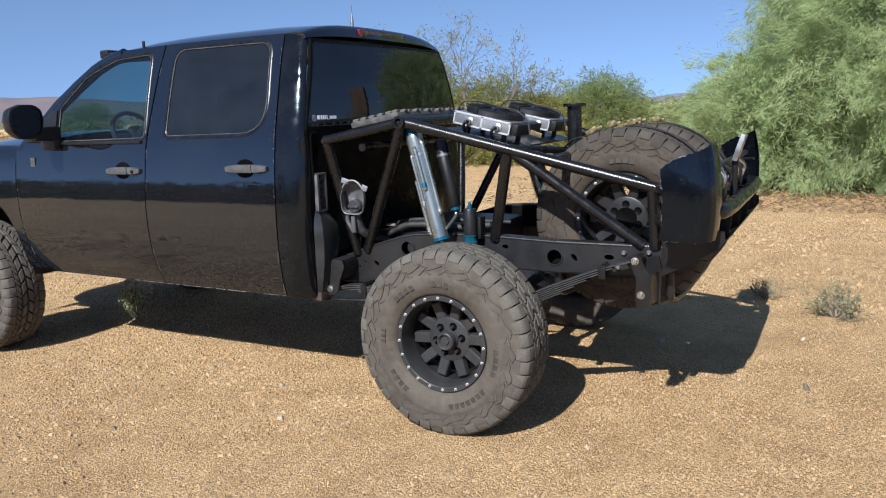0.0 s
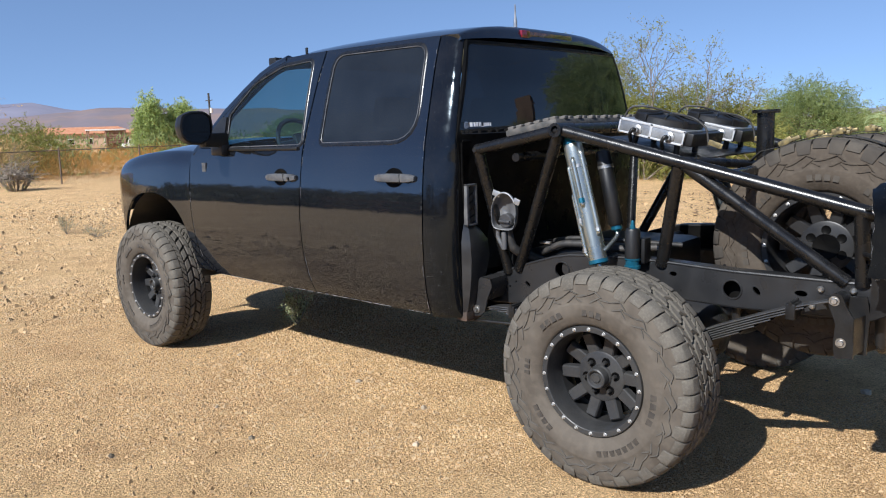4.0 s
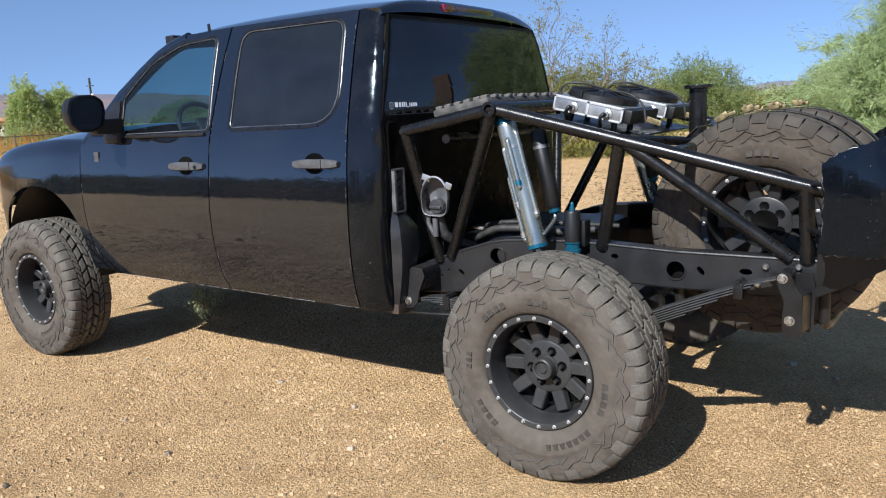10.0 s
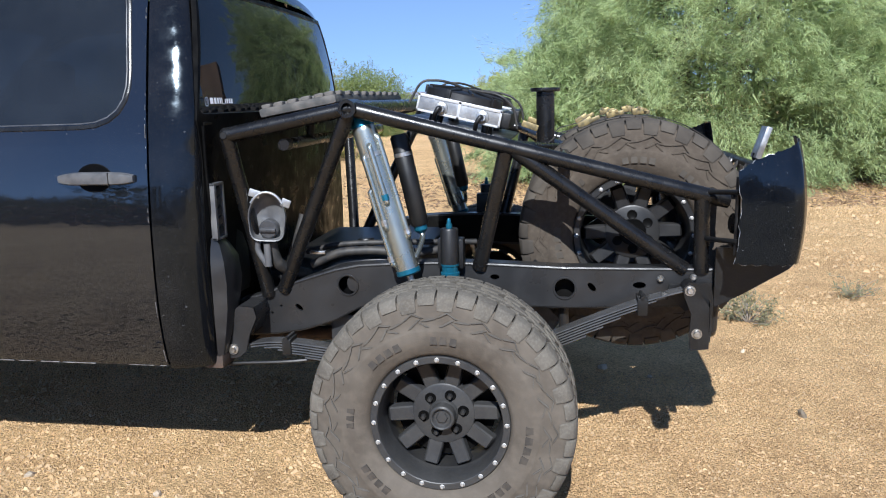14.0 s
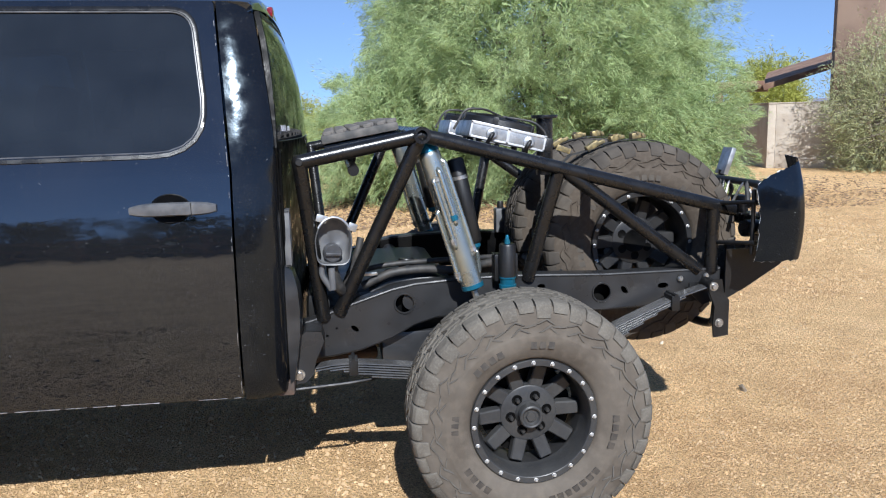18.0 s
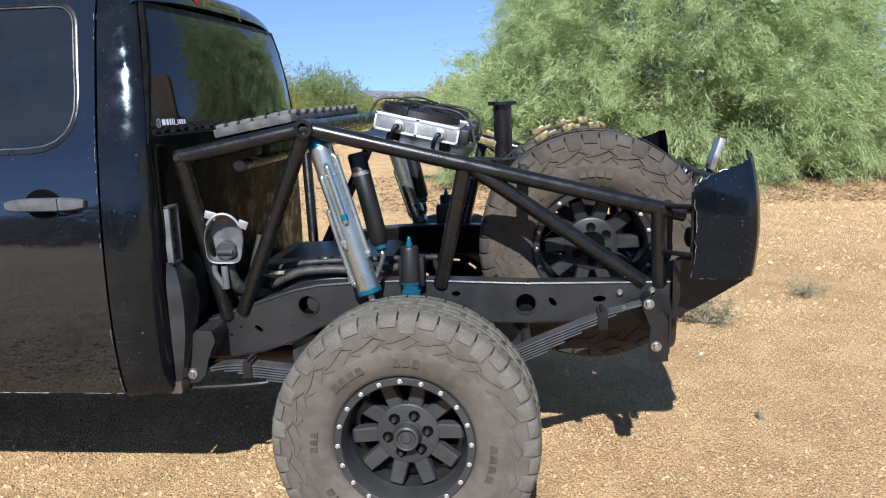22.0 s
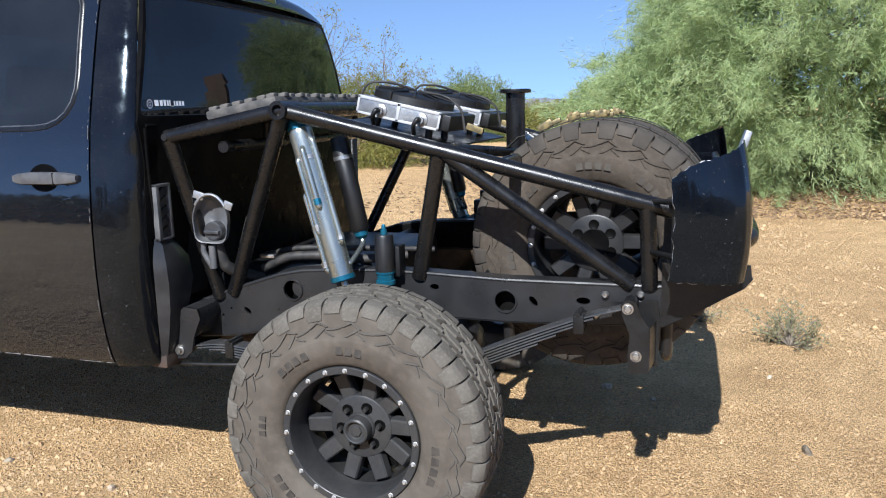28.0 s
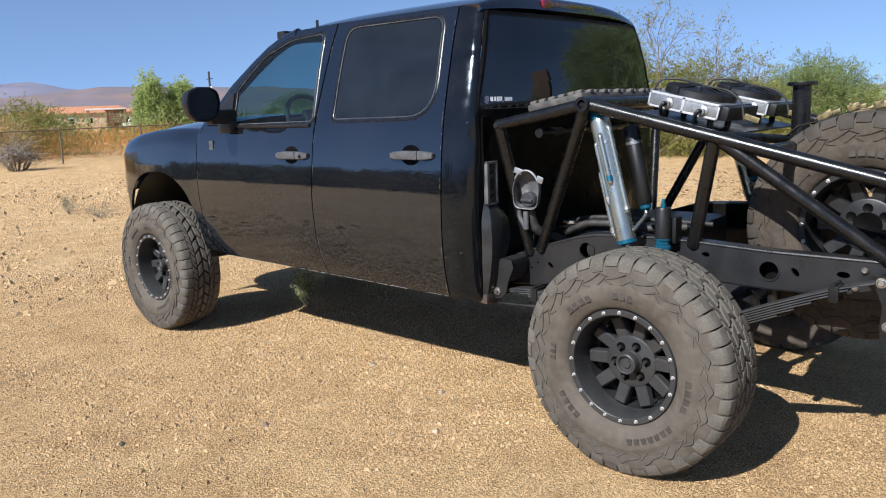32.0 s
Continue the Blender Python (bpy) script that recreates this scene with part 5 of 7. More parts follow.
part("tank_valve", lathe(bmesh.new(), [(0.0, 0.06), (0.03, 0.06), (0.036, 0.05), (0.036, 0.0)], (-0.40, 0.62, 0.93), "z", 18), PLASTIC, tank)
part("steel_strap", one_box((-0.60, 0.47, 0.948), (-0.535, 0.49, 0.962), 0.003), STEEL, tank)

# shocks and bump stops
for s in (1, -1):
    y = lambda v: YC + s * (v - YC)
    top, low = V(-0.325, y(0.350), 1.470), V(-0.158, y(0.312), 0.905)
    d = (low - top).normalized()
    bm = bmesh.new()
    sweep(bm, [top, top + d * 0.02, top + d * 0.03, low - d * 0.021], [0.036, 0.044, 0.044, 0.044], 26)
    shock = part("shock_body", bm, CHROME, truck, "polished bypass shock with blue caps", angle=35)
    part("end_cap", sweep(bmesh.new(), [low - d * 0.022, low - d * 0.005, low], [0.046, 0.046, 0.040], 26), BLUE, shock)
    part("end_cap", sweep(bmesh.new(), [top - d * 0.05, top - d * 0.03, top + d * 0.012], [0.020, 0.040, 0.045], 22), BLUE, shock)
    part("shock_shaft", bar(low, low + d * 0.36, 0.013, 14), STEEL, shock)
    near, fore = V(0, -0.047 * s, 0), V(-0.046, -0.016 * s, -0.006)
    for off, t0, t1, r in ((near + V(0.012, 0, 0), 0.09, 0.30, 0.011), (near + V(-0.022, 0.006, 0), 0.13, 0.40, 0.010), (fore, 0.26, 0.54, 0.0105), (V(0.046, -0.018 * s, 0.006), 0.06, 0.44, 0.011)):
        a, b = top + d * t0 + off, top + d * t1 + off
        part("bypass_tube", sweep(bmesh.new(), rounded([top + d * (t0 - 0.012) + off * 0.7, a, b, top + d * (t1 + 0.012) + off * 0.7], 4, 0.06), r, 10), CHROME, shock)
        part("bypass_fitting", sweep(bmesh.new(), [b - d * 0.030, b - d * 0.008], r * 1.3, 8), BLUE if t1 == 0.30 else STEEL, shock)
    part("clamp_band", sweep(bmesh.new(), [top + d * 0.115, top + d * 0.13], 0.0465, 24), STEEL, shock)
    rt, rl = V(-0.205, y(0.425), 1.425), V(-0.132, y(0.425), 1.075)
    e = (rl - rt).normalized()
    res = part("shock_reservoir", sweep(bmesh.new(), [rt, rt + e * 0.01, rl - e * 0.01, rl], [0.028, 0.035, 0.035, 0.03], 22), PLASTIC, truck, "black shock reservoir with blue fittings")
    part("reservoir_cap", sweep(bmesh.new(), [rl - e * 0.002, rl + e * 0.018, rl + e * 0.03], [0.026, 0.026, 0.014], 16), BLUE, res)
    part("reservoir_band", sweep(bmesh.new(), [rt + e * 0.07, rt + e * 0.085], 0.0368, 20), STEEL, res)
    part("steel_hose", bent([rl + e * 0.02, rl + e * 0.05 + V(0.002, -0.01 * s, 0), low - d * 0.10 + V(0.055, 0, -0.03), low - d * 0.07 + V(0.03, 0, 0)], 0.010, 10), CHROME, res)
    bx, by = -0.008, y(0.348)
    bs = part("bump_stop", lathe(bmesh.new(), [(0.0, 0.94), (0.034, 0.94), (0.0345, 1.068), (0.031, 1.076), (0.0, 1.076)], (bx, by, 0), "z", 26), PLASTIC, truck, "black air bump stop with a blue base")
    part("bump_base", lathe(bmesh.new(), [(0.0, 0.893), (0.036, 0.893), (0.036, 0.907), (0.031, 0.910), (0.031, 0.932), (0.035, 0.934), (0.035, 0.941)], (bx, by, 0), "z", 24), BLUE, bs, angle=25)
    part("bump_valve", lathe(bmesh.new(), [(0.012, 1.074), (0.012, 1.092), (0.008, 1.094), (0.008, 1.106), (0.005, 1.113), (0.0, 1.114)], (bx, by, 0), "z", 14), BLUE, bs)
    part("bump_mount", one_box((bx - 0.05, by + 0.02 if s > 0 else by - 0.085, 0.915), (bx + 0.05, by + 0.085 if s > 0 else by - 0.02, 1.03), 0.008), SATIN, bs)

# tube frame
R = 0.0285
A, N, M, E = V(-0.822, 0.262, 1.440), V(-0.355, 0.291, 1.527), V(0.213, 0.345, 1.381), V(1.005, 0.407, 1.166)
for s in (1, -1):
    side = lambda p: V(p.x, YC + s * (p.y - YC), p.z)
    for p, q, r in ((A, N, R), (N, E, R), (A, V(-0.765, 0.43, 0.79), R), (N, V(-0.70, 0.43, 0.81), R), (M, V(0.096, 0.43, 0.905), R), (V(0.225, 0.345, 1.372), V(0.862, 0.435, 0.905), R * 0.98), (V(0.912, 0.400, 1.19), V(0.922, 0.43, 0.90), R * 0.98)):
        tube = part("frame_tube", bar(side(p), side(q), r, 20), TUBE, truck)
        w = bmesh.new()
        dd = (q - p).normalized()
        sweep(w, [side(q - dd * 0.02), side(q)], r * 1.07, 18)
        if q.z < 1.0:
            part("weld_bead", w, TUBE, tube)
        else:
            w.free()
    part("tube_end", lathe(bmesh.new(), [(0.0, -0.031), (0.012, -0.031), (0.015, -0.026), (0.0, -0.02)], side(A) + V(0, 0, 0), seg=12), SATIN, truck) if s > 0 else None
    bm = bmesh.new()
    lathe(bm, [(0.033, -0.042 * s), (0.033, 0.10 * s), (0.020, 0.10 * s), (0.020, -0.042 * s)], side(N), "y", 28, closed=True)
    part("open_tube_boss", bm, TUBE, truck, angle=30)
    bm = bmesh.new()
    sweep(bm, [side(A + V(0.0, -0.006, 0)), side(A + V(0.001, 0, 0))], 0.0295, 18)
    bmesh.ops.create_uvsphere(bm, u_segments=18, v_segments=10, radius=0.0292, matrix=Matrix.Translation(side(A)))
    part("tube_knuckle", bm, TUBE, truck)
yl, yr = lambda p: p.y, lambda p: 2 * YC - p.y
for p, r in ((N, R), (V(0.42, 0.355, 1.322), 0.024), (V(-0.62, 0.285, 1.400), 0.022), (E + V(-0.02, 0, 0), 0.024)):
    part("cross_tube", bar((p.x, p.y + 0.02, p.z), (p.x, 2 * YC - p.y - 0.02, p.z), r, 18), TUBE, truck)
part("cross_tube", bar((0.18, 0.34, 1.385), (0.42, 0.98, 1.325), 0.020, 16), TUBE, truck)
part("cross_tube", bar((0.18, 2 * YC - 0.34, 1.385), (0.42, 1.16, 1.325), 0.020, 16), TUBE, truck)
for s in (1, -1):
    part("brace_tube", bar((0.42, YC - s * 0.40, 1.32), (0.30, YC - s * 0.45, 0.86), 0.022, 14), TUBE, truck)

# fuel filler in its cup
m = Matrix.Translation((-0.71, 0.32, 1.118)) @ Matrix.Rotation(radians(7), 4, "Z") @ Matrix.Rotation(radians(3), 4, "Y")
cup = []
for k in range(36):
    a = k * math.tau / 36
    u, w = 0.070 * math.cos(a), 0.098 * math.sin(a)
    if w < 0:
        u, w = 0.066 * abs(math.cos(a)) ** 0.45 * (1 if u > 0 else -1), -0.084 * abs(math.sin(a)) ** 0.5
    cup.append((u, w))
bm = bmesh.new()
rows = [[m @ V(u * q, y + 0.16 * (1 - q) * max(0, w), w * q - drop) for u, w in cup + cup[:1]] for q, y, drop in ((1.03, 0.014, 0), (1.06, -0.004, 0), (1.04, -0.009, 0), (0.99, -0.007, 0), (0.95, 0.018, 0.001), (0.90, 0.036, 0.002), (0.76, 0.046, 0.004), (0.4, 0.050, 0.012), (0.02, 0.050, 0.02))]
grid(bm, rows)
bmesh.ops.remove_doubles(bm, verts=bm.verts, dist=1e-5)
filler = part("filler_cup", bm, GREY_PLASTIC, truck, "grey plastic fuel filler cup with its cap")
bm = bmesh.new()
lathe(bm, [(0.0, 0.010), (0.032, 0.010), (0.037, 0.015), (0.038, 0.05)], (0, 0, -0.044), "y", 24)
box(bm, (-0.031, -0.004, -0.052), (0.031, 0.014, -0.038), 0.005)
bm.transform(m)
part("filler_cap", bm, CAP_PLASTIC, filler, "dark grey screw cap")
bm = bmesh.new()
box(bm, (-0.092, -0.006, 0.066), (-0.048, 0.002, 0.096), 0.004, m @ Matrix.Rotation(radians(15), 4, "Y"))
box(bm, (0.030, -0.008, 0.068), (0.066, 0.000, 0.100), 0.004, m @ Matrix.Rotation(radians(20), 4, "Y"))
sweep(bm, [m @ V(0.074 * math.cos(a), -0.006, 0.103 * math.sin(a)) for a in [radians(35 + 11 * k) for k in range(11)]], 0.0055, 8)
part("filler_bracket", bm, ALU, filler, "pale metal bracket")
part("filler_pipe", bent([m @ V(0, 0.04, -0.03), m @ V(0.0, 0.05, -0.12), m @ V(0.03, 0.06, -0.20), (-0.62, 0.55, 0.84)], 0.024, 14), RUBBER, filler)
part("filler_pipe", bent([m @ V(-0.04, 0.02, -0.08), m @ V(-0.045, 0.02, -0.13), m @ V(-0.005, 0.02, -0.19)], 0.012, 10), GREY_PLASTIC, filler)
part("filler_clip", bar(m @ V(-0.006, 0.015, -0.10), m @ V(0.0, 0.015, -0.19), 0.014, 10), GREY_PLASTIC, filler)
part("breather_hose", bent([(-0.60, 0.42, 1.12), (-0.615, 0.41, 1.06), (-0.66, 0.42, 0.95), (-0.69, 0.46, 0.88)], 0.015, 10), RUBBER, filler)

# cab vent with slats
bm = bmesh.new()
VY0, VY1, VZ0, VZ1 = 0.218, 0.306, 1.050, 1.266
for lo, hi in (((-0.892, VY0, VZ0), (-0.868, VY0 + 0.020, VZ1)), ((-0.892, VY1 - 0.016, VZ0), (-0.868, VY1, VZ1)), ((-0.892, VY0, VZ1 - 0.012), (-0.868, VY1, VZ1)), ((-0.892, VY0, VZ0), (-0.868, VY1, VZ0 + 0.012))):
    box(bm, lo, hi, 0.004)
vent = part("cab_vent", bm, GREY_PLASTIC, truck, "grey plastic cab vent with black flaps")
for k in range(5):
    m2 = Matrix.Translation((-0.878, 0.263, VZ0 + 0.03 + 0.038 * k)) @ Matrix.Rotation(radians(25), 4, "X")
    part("vent_flap", one_box((-0.004, -0.026, -0.014), (0.004, 0.024, 0.014), 0.002, m2), RUBBER, vent)
bm = bmesh.new()
rows = []
for z, y0, y1, o in ((0.60, 0.20, 0.28, 0.015), (0.68, 0.20, 0.32, 0.03), (0.78, 0.20, 0.37, 0.045), (0.88, 0.20, 0.40, 0.05), (0.97, 0.20, 0.39, 0.045), (1.03, 0.21, 0.34, 0.03), (1.06, 0.21, 0.30, 0.012)):
    rows.append([V(-0.90, y0, z), V(-0.90 + o, y0 + 0.02, z), V(-0.90 + o * 1.2, (y0 + y1) / 2, z), V(-0.90 + o * 0.9, y1 - 0.02, z), V(-0.90, y1, z)])
grid(bm, rows)
part("splash_guard", bm, PLASTIC_GREYED, truck, "dusty grey plastic splash guard")

# transmission coolers with fans
def cooler(x, y, z, turn, w, label):
    m = Matrix.Translation((x, y, z)) @ Matrix.Rotation(radians(turn), 4, "Y")
    L, H = 0.325, 0.066
    c = part("cooler", one_box((0, 0.0, -H), (L, w, 0), 0.004, m), ALU, truck, label)
    bm = bmesh.new()
    for lo, hi in (((0, -0.003, -0.010), (L, 0.001, 0.001)), ((0, -0.003, -H), (L, 0.001, -H + 0.008)), ((0, -0.003, -H), (0.008, 0.001, 0)), ((L - 0.008, -0.003, -H), (L, 0.001, 0)), ((L / 2 - 0.006, -0.003, -H), (L / 2 + 0.006, 0.001, 0))):
        box(bm, lo, hi, 0.001, m)
    part("weld_rim", bm, WHITE_WELD, c)
    for u in (0.095, 0.255):
        f = lathe(bmesh.new(), [(0.026, 0.0), (0.024, -0.004), (0.014, -0.008), (0.013, -0.020), (0.0, -0.020)], (u, 0, -0.040), seg=18)
        f.transform(m)
        part("port_boss", f, ALU, c)
        h = bent([m @ V(u, -0.012, -0.040), m @ V(u - 0.005, -0.035, -0.036), m @ V(u - 0.015, -0.037, -0.062), m @ V(u - 0.018, 0.0, -0.095)], 0.0085, 10)
        part("fitting", h, PLASTIC, c)
    side = one_box((L, 0.01, -H + 0.004), (L + 0.035, w - 0.01, -0.004), 0.006, m)
    part("end_tank", side, PLASTIC, c)
    rr = min(L, w) * 0.47
    sh = bmesh.new()
    lathe(sh, [(0.0, 0.046), (0.045, 0.046), (0.050, 0.040), (rr * 0.55, 0.036), (rr * 0.95, 0.032), (rr, 0.026), (rr * 1.02, 0.0)], (L * 0.47, w / 2, 0), "z", 40)
    sh.transform(m)
    fan = part("fan_shroud", sh, PLASTIC, c, "black fan shroud")
    for k in range(10):
        a = k * math.tau / 10
        u, v = math.cos(a), math.sin(a)
        part("shroud_rib", bar(m @ V(L * 0.47 + 0.05 * u, w / 2 + 0.05 * v, 0.044), m @ V(L * 0.47 + rr * 0.97 * u, w / 2 + rr * 0.97 * v, 0.033), 0.005, 6), PLASTIC, fan)
        if k % 2:
            part("shroud_clip", one_box((-0.012, -0.004, 0.0), (0.012, 0.006, 0.030), 0.002, m @ Matrix.Translation((L * 0.47 + rr * 1.03 * u, w / 2 + rr * 1.03 * v, 0.004)) @ Matrix.Rotation(a + math.pi / 2, 4, "Z")), PLASTIC, fan)
    part("fan_wire", bent([m @ V(L * 0.47, w / 2, 0.048), m @ V(L * 0.2, w / 2 - 0.06, 0.062), m @ V(-0.02, w * 0.3, 0.045), m @ V(-0.05, w * 0.3, -0.05)], 0.005, 8), RUBBER, fan)
    part("fan_wire", bent([m @ V(L * 0.5, w / 2, 0.048), m @ V(L * 0.9, w / 2 - 0.05, 0.055), m @ V(L + 0.03, w * 0.4, 0.02), m @ V(L + 0.06, w * 0.4, -0.06)], 0.005, 8), RUBBER, fan)
    for v in (0.08, w - 0.08):
        part("cooler_leg", bar(m @ V(0.06, v, -H), m @ V(0.055, v, -H - 0.05), 0.014, 10), SATIN, c)
        part("cooler_leg", bar(m @ V(L - 0.06, v, -H), m @ V(L - 0.055, v, -H - 0.05), 0.014, 10), SATIN, c)
    return c


cooler(-0.125, 0.452, 1.578, 13.5, 0.36, "aluminium oil cooler under a black fan")
cooler(-0.125, 1.03, 1.578, 13.5, 0.36, "aluminium oil cooler under a black fan")
part("cooler_shelf", one_box((-0.10, 0.42, -0.125), (0.36, 1.42, -0.117), 0.003, Matrix.Translation((-0.125, 0.0, 1.578)) @ Matrix.Rotation(radians(13.5), 4, "Y")), SATIN, truck)

# upright pipe with a flange
bm = bmesh.new()
lathe(bm, [(0.0, 1.30), (0.040, 1.30), (0.040, 1.572), (0.064, 1.574), (0.066, 1.582), (0.064, 1.590), (0.034, 1.590), (0.034, 1.40), (0.0, 1.40)], (0.338, 1.02, 0), "z", 28)
part("flanged_pipe", bm, TUBE, truck, "black upright pipe with a flanged top", angle=35)

# rear: quarter panels, side plates and bumper tube
def quarter(t, z):
    """The cut bed corner in plan: t runs 0..1 from the cut edge round to the tail."""
    pts = [(1.000, 0.186), (1.055, 0.176), (1.115, 0.172), (1.165, 0.176), (1.197, 0.192), (1.215, 0.225), (1.222, 0.275), (1.224, 0.32)]
    k = [i / 7 for i in range(8)]
    x, y = float(np.interp(t, k, [p[0] for p in pts])), float(np.interp(t, k, [p[1] for p in pts]))
    return V(x - 0.02 * ((z - 1.15) / 0.2) ** 2, y + 0.012 * ((z - 1.12) / 0.2) ** 2, z)


tops = smooth_table([(0.0, 1.292), (0.10, 1.318), (0.25, 1.345), (0.5, 1.372), (0.7, 1.390), (1.0, 1.398)])
random.seed(5)
for s in (1, -1):
    bm = bmesh.new()
    rows = []
    for i in range(29):
        t = i / 28
        lo, hi = 0.978 + 0.004 * math.sin(i * 2.1), tops(t) + 0.003 * math.sin(i * 3.7)
        row = []
        for k in range(15):
            p = quarter(t, lo + (hi - lo) * k / 14)
            if i == 0:
                p.x += random.uniform(-0.006, 0.004)
            row.append(V(p.x, YC + s * (p.y - YC), p.z))
        rows.append(row)
    grid(bm, rows)
    q = part("quarter_panel", bm, PAINT_WORN, truck, "cut-off glossy black bed corner panel with ragged edges", angle=60)
    thick(q, 0.004)
    edge = bmesh.new()
    for row in [[r[0] for r in rows[:24]], rows[0], [r[-1] for r in rows[:9]]]:
        for a, b in zip(row, row[1:]):
            if random.random() < 0.5:
                o = V(0, -0.002 * s, 0)
                sweep(edge, [a + o, b + o], random.uniform(0.0006, 0.0018), 5)
    part("bare_metal_edge", edge, WHITE_WELD, q, "bright scraped metal edge")["kind"] = "stuff"
    spots = bmesh.new()
    for k in range(15):
        t, z = random.choice((0.05, 0.36, 0.37, 0.605, 0.61, 0.61, random.uniform(0.05, 0.5))), random.uniform(1.0, 1.34)
        p = quarter(t, min(z, tops(t) - 0.02))
        wdt, hgt = random.choice(((0.0010, 0.0006), (0.0006, 0.0014), (0.0026, 0.0006), (0.0008, 0.0008)))
        e = quarter(t + 0.01, z) - quarter(t, z)
        e.normalize()
        n = V(e.y, -e.x, 0)
        c = V(p.x, p.y, p.z) + n * 0.0046
        pts = [c - e * wdt, c + e * wdt, c + e * wdt + V(0, 0, hgt), c - e * wdt + V(0, 0, hgt)]
        spots.faces.new([spots.verts.new((v.x, YC + s * (v.y - YC), v.z)) for v in pts])
    part("paint_chips", spots, WHITE_WELD, q, smooth=False)["kind"] = "stuff"
    for z in (1.03, 1.20):
        part("panel_stay", bar((0.93, YC + s * (0.39 - YC), z), (1.0, YC + s * (0.215 - YC), z + 0.02), 0.009, 10), SATIN, q)
        part("panel_stay", bar((0.985, YC + s * (0.25 - YC), z), (1.20, YC + s * (0.36 - YC), z + 0.02), 0.009, 10), SATIN, q)
    part("stay_post", bar((1.0, YC + s * (0.235 - YC), 1.0), (1.0, YC + s * (0.235 - YC), 1.27), 0.009, 10), SATIN, q)
    side_plate = [(0.962, 0.778), (1.06, 0.828), (1.215, 0.922), (1.24, 0.955), (1.235, 1.0), (0.962, 1.0)]
    part("bumper_side_plate", plate(side_plate, [], 0.008, lambda u, v, d: V(u, YC + s * (0.372 + d - YC), v)), SATIN, truck, smooth=False)
bm = bmesh.new()
grid(bm, [[V(x, y, z) for y in (0.38, 0.75, 1.08, 1.41, 1.78)] for x, z in ((0.965, 0.780), (1.06, 0.830), (1.215, 0.924), (1.24, 0.956))])
thick(part("bumper_sheet", bm, SATIN, truck, "bent black bumper sheet"), 0.005)
part("bumper_tube", bent([(1.0, 0.30, 1.10), (1.215, 0.36, 1.085), (1.235, 0.55, 1.085), (1.235, 1.61, 1.085), (1.215, 1.80, 1.085), (1.0, 1.86, 1.10)], 0.036, 18), TUBE, truck)
for y in (0.55, 0.90, 1.26, 1.61):
    part("bumper_gusset", plate([(1.10, 0.86), (1.23, 0.95), (1.245, 1.06), (1.20, 1.06)], [], 0.006, lambda u, v, d: V(u, y + d, v)), SATIN, truck, smooth=False)
part("tail_bracket", one_box((-0.012, -0.045, -0.06), (0.012, 0.045, 0.075), 0.004, Matrix.Translation((1.225, 0.90, 1.335)) @ Matrix.Rotation(radians(18), 4, "Y")), ALU, truck, "bright aluminium bracket")
part("tail_bracket_foot", bar((1.21, 0.90, 1.30), (1.20, 0.90, 1.10), 0.016, 12), SATIN, truck)
part("tail_bar", bar((1.16, 0.42, 1.265), (1.16, 1.74, 1.265), 0.016, 12), SATIN, truck)
random.seed(11)
for k in range(11):
    y = 0.48 + 0.09 * k + random.uniform(-0.03, 0.03)
    x, z = 1.17, 1.12
    part("tail_hose", bent([(x, y, z), (x + 0.04, y + random.uniform(-0.06, 0.06), z + 0.10), (x - 0.02, y + random.uniform(-0.1, 0.1), z + 0.16), (x - 0.06, y + random.uniform(-0.1, 0.1), z + 0.05)], random.choice((0.006, 0.008, 0.011)), 8), random.choice((RUBBER, RUBBER, SATIN, STEEL)), truck)
for k in range(3):
    part("tail_coupling", one_box((1.15, 0.62 + 0.3 * k, 1.12), (1.20, 0.70 + 0.3 * k, 1.20), 0.01), ALU if k == 1 else PLASTIC, truck)
# cradle that carries the spare wheels
for x, z in ((0.42, 0.60), (0.98, 0.60)):
    part("wheel_cradle", bent([(x, 0.47, 0.78), (x, 0.50, z), (x, 2 * YC - 0.50, z), (x, 2 * YC - 0.47, 0.78)], 0.020, 12), FRAME, truck)

# spare wheels, straps and boards are carried, not fixed
for y, flip in ((0.625, 0), (1.535, math.pi)):
    spare = thing("spare_wheel", "dusty spare tyre on a black beadlock rim in the tail", "spare wheel", "spare wheels")
    spare.matrix_basis = Matrix.Translation((0.70, y + (TYRE_W / 2 if not flip else -TYRE_W / 2), 0.993)) @ Matrix.Rotation(flip, 4, "Z") @ Matrix.Rotation(radians(37), 4, "Y")
    wheel_parts(spare, Matrix(), disc=False, rubber=BROWN_ME)


def strap(points, w, label, mat):
    t = thing("ratchet_strap", label, "strap", "tie-down straps")
    bm = bmesh.new()
    grid(bm, [[V(p[0], p[1], p[2]) + V(0.0, -w / 2, 0), V(p[0], p[1], p[2]) + V(0.0, w / 2, 0)] for p in points])
    thick(part("webbing", bm, mat, t), 0.003)
    return t


def over_tyre(y, a0, a1, lift=0.006):
    return [(0.70 + (TYRE_R + lift) * math.sin(radians(a)), y, 0.993 + (TYRE_R + lift) * math.cos(radians(a))) for a in np.linspace(a0, a1, 17)]


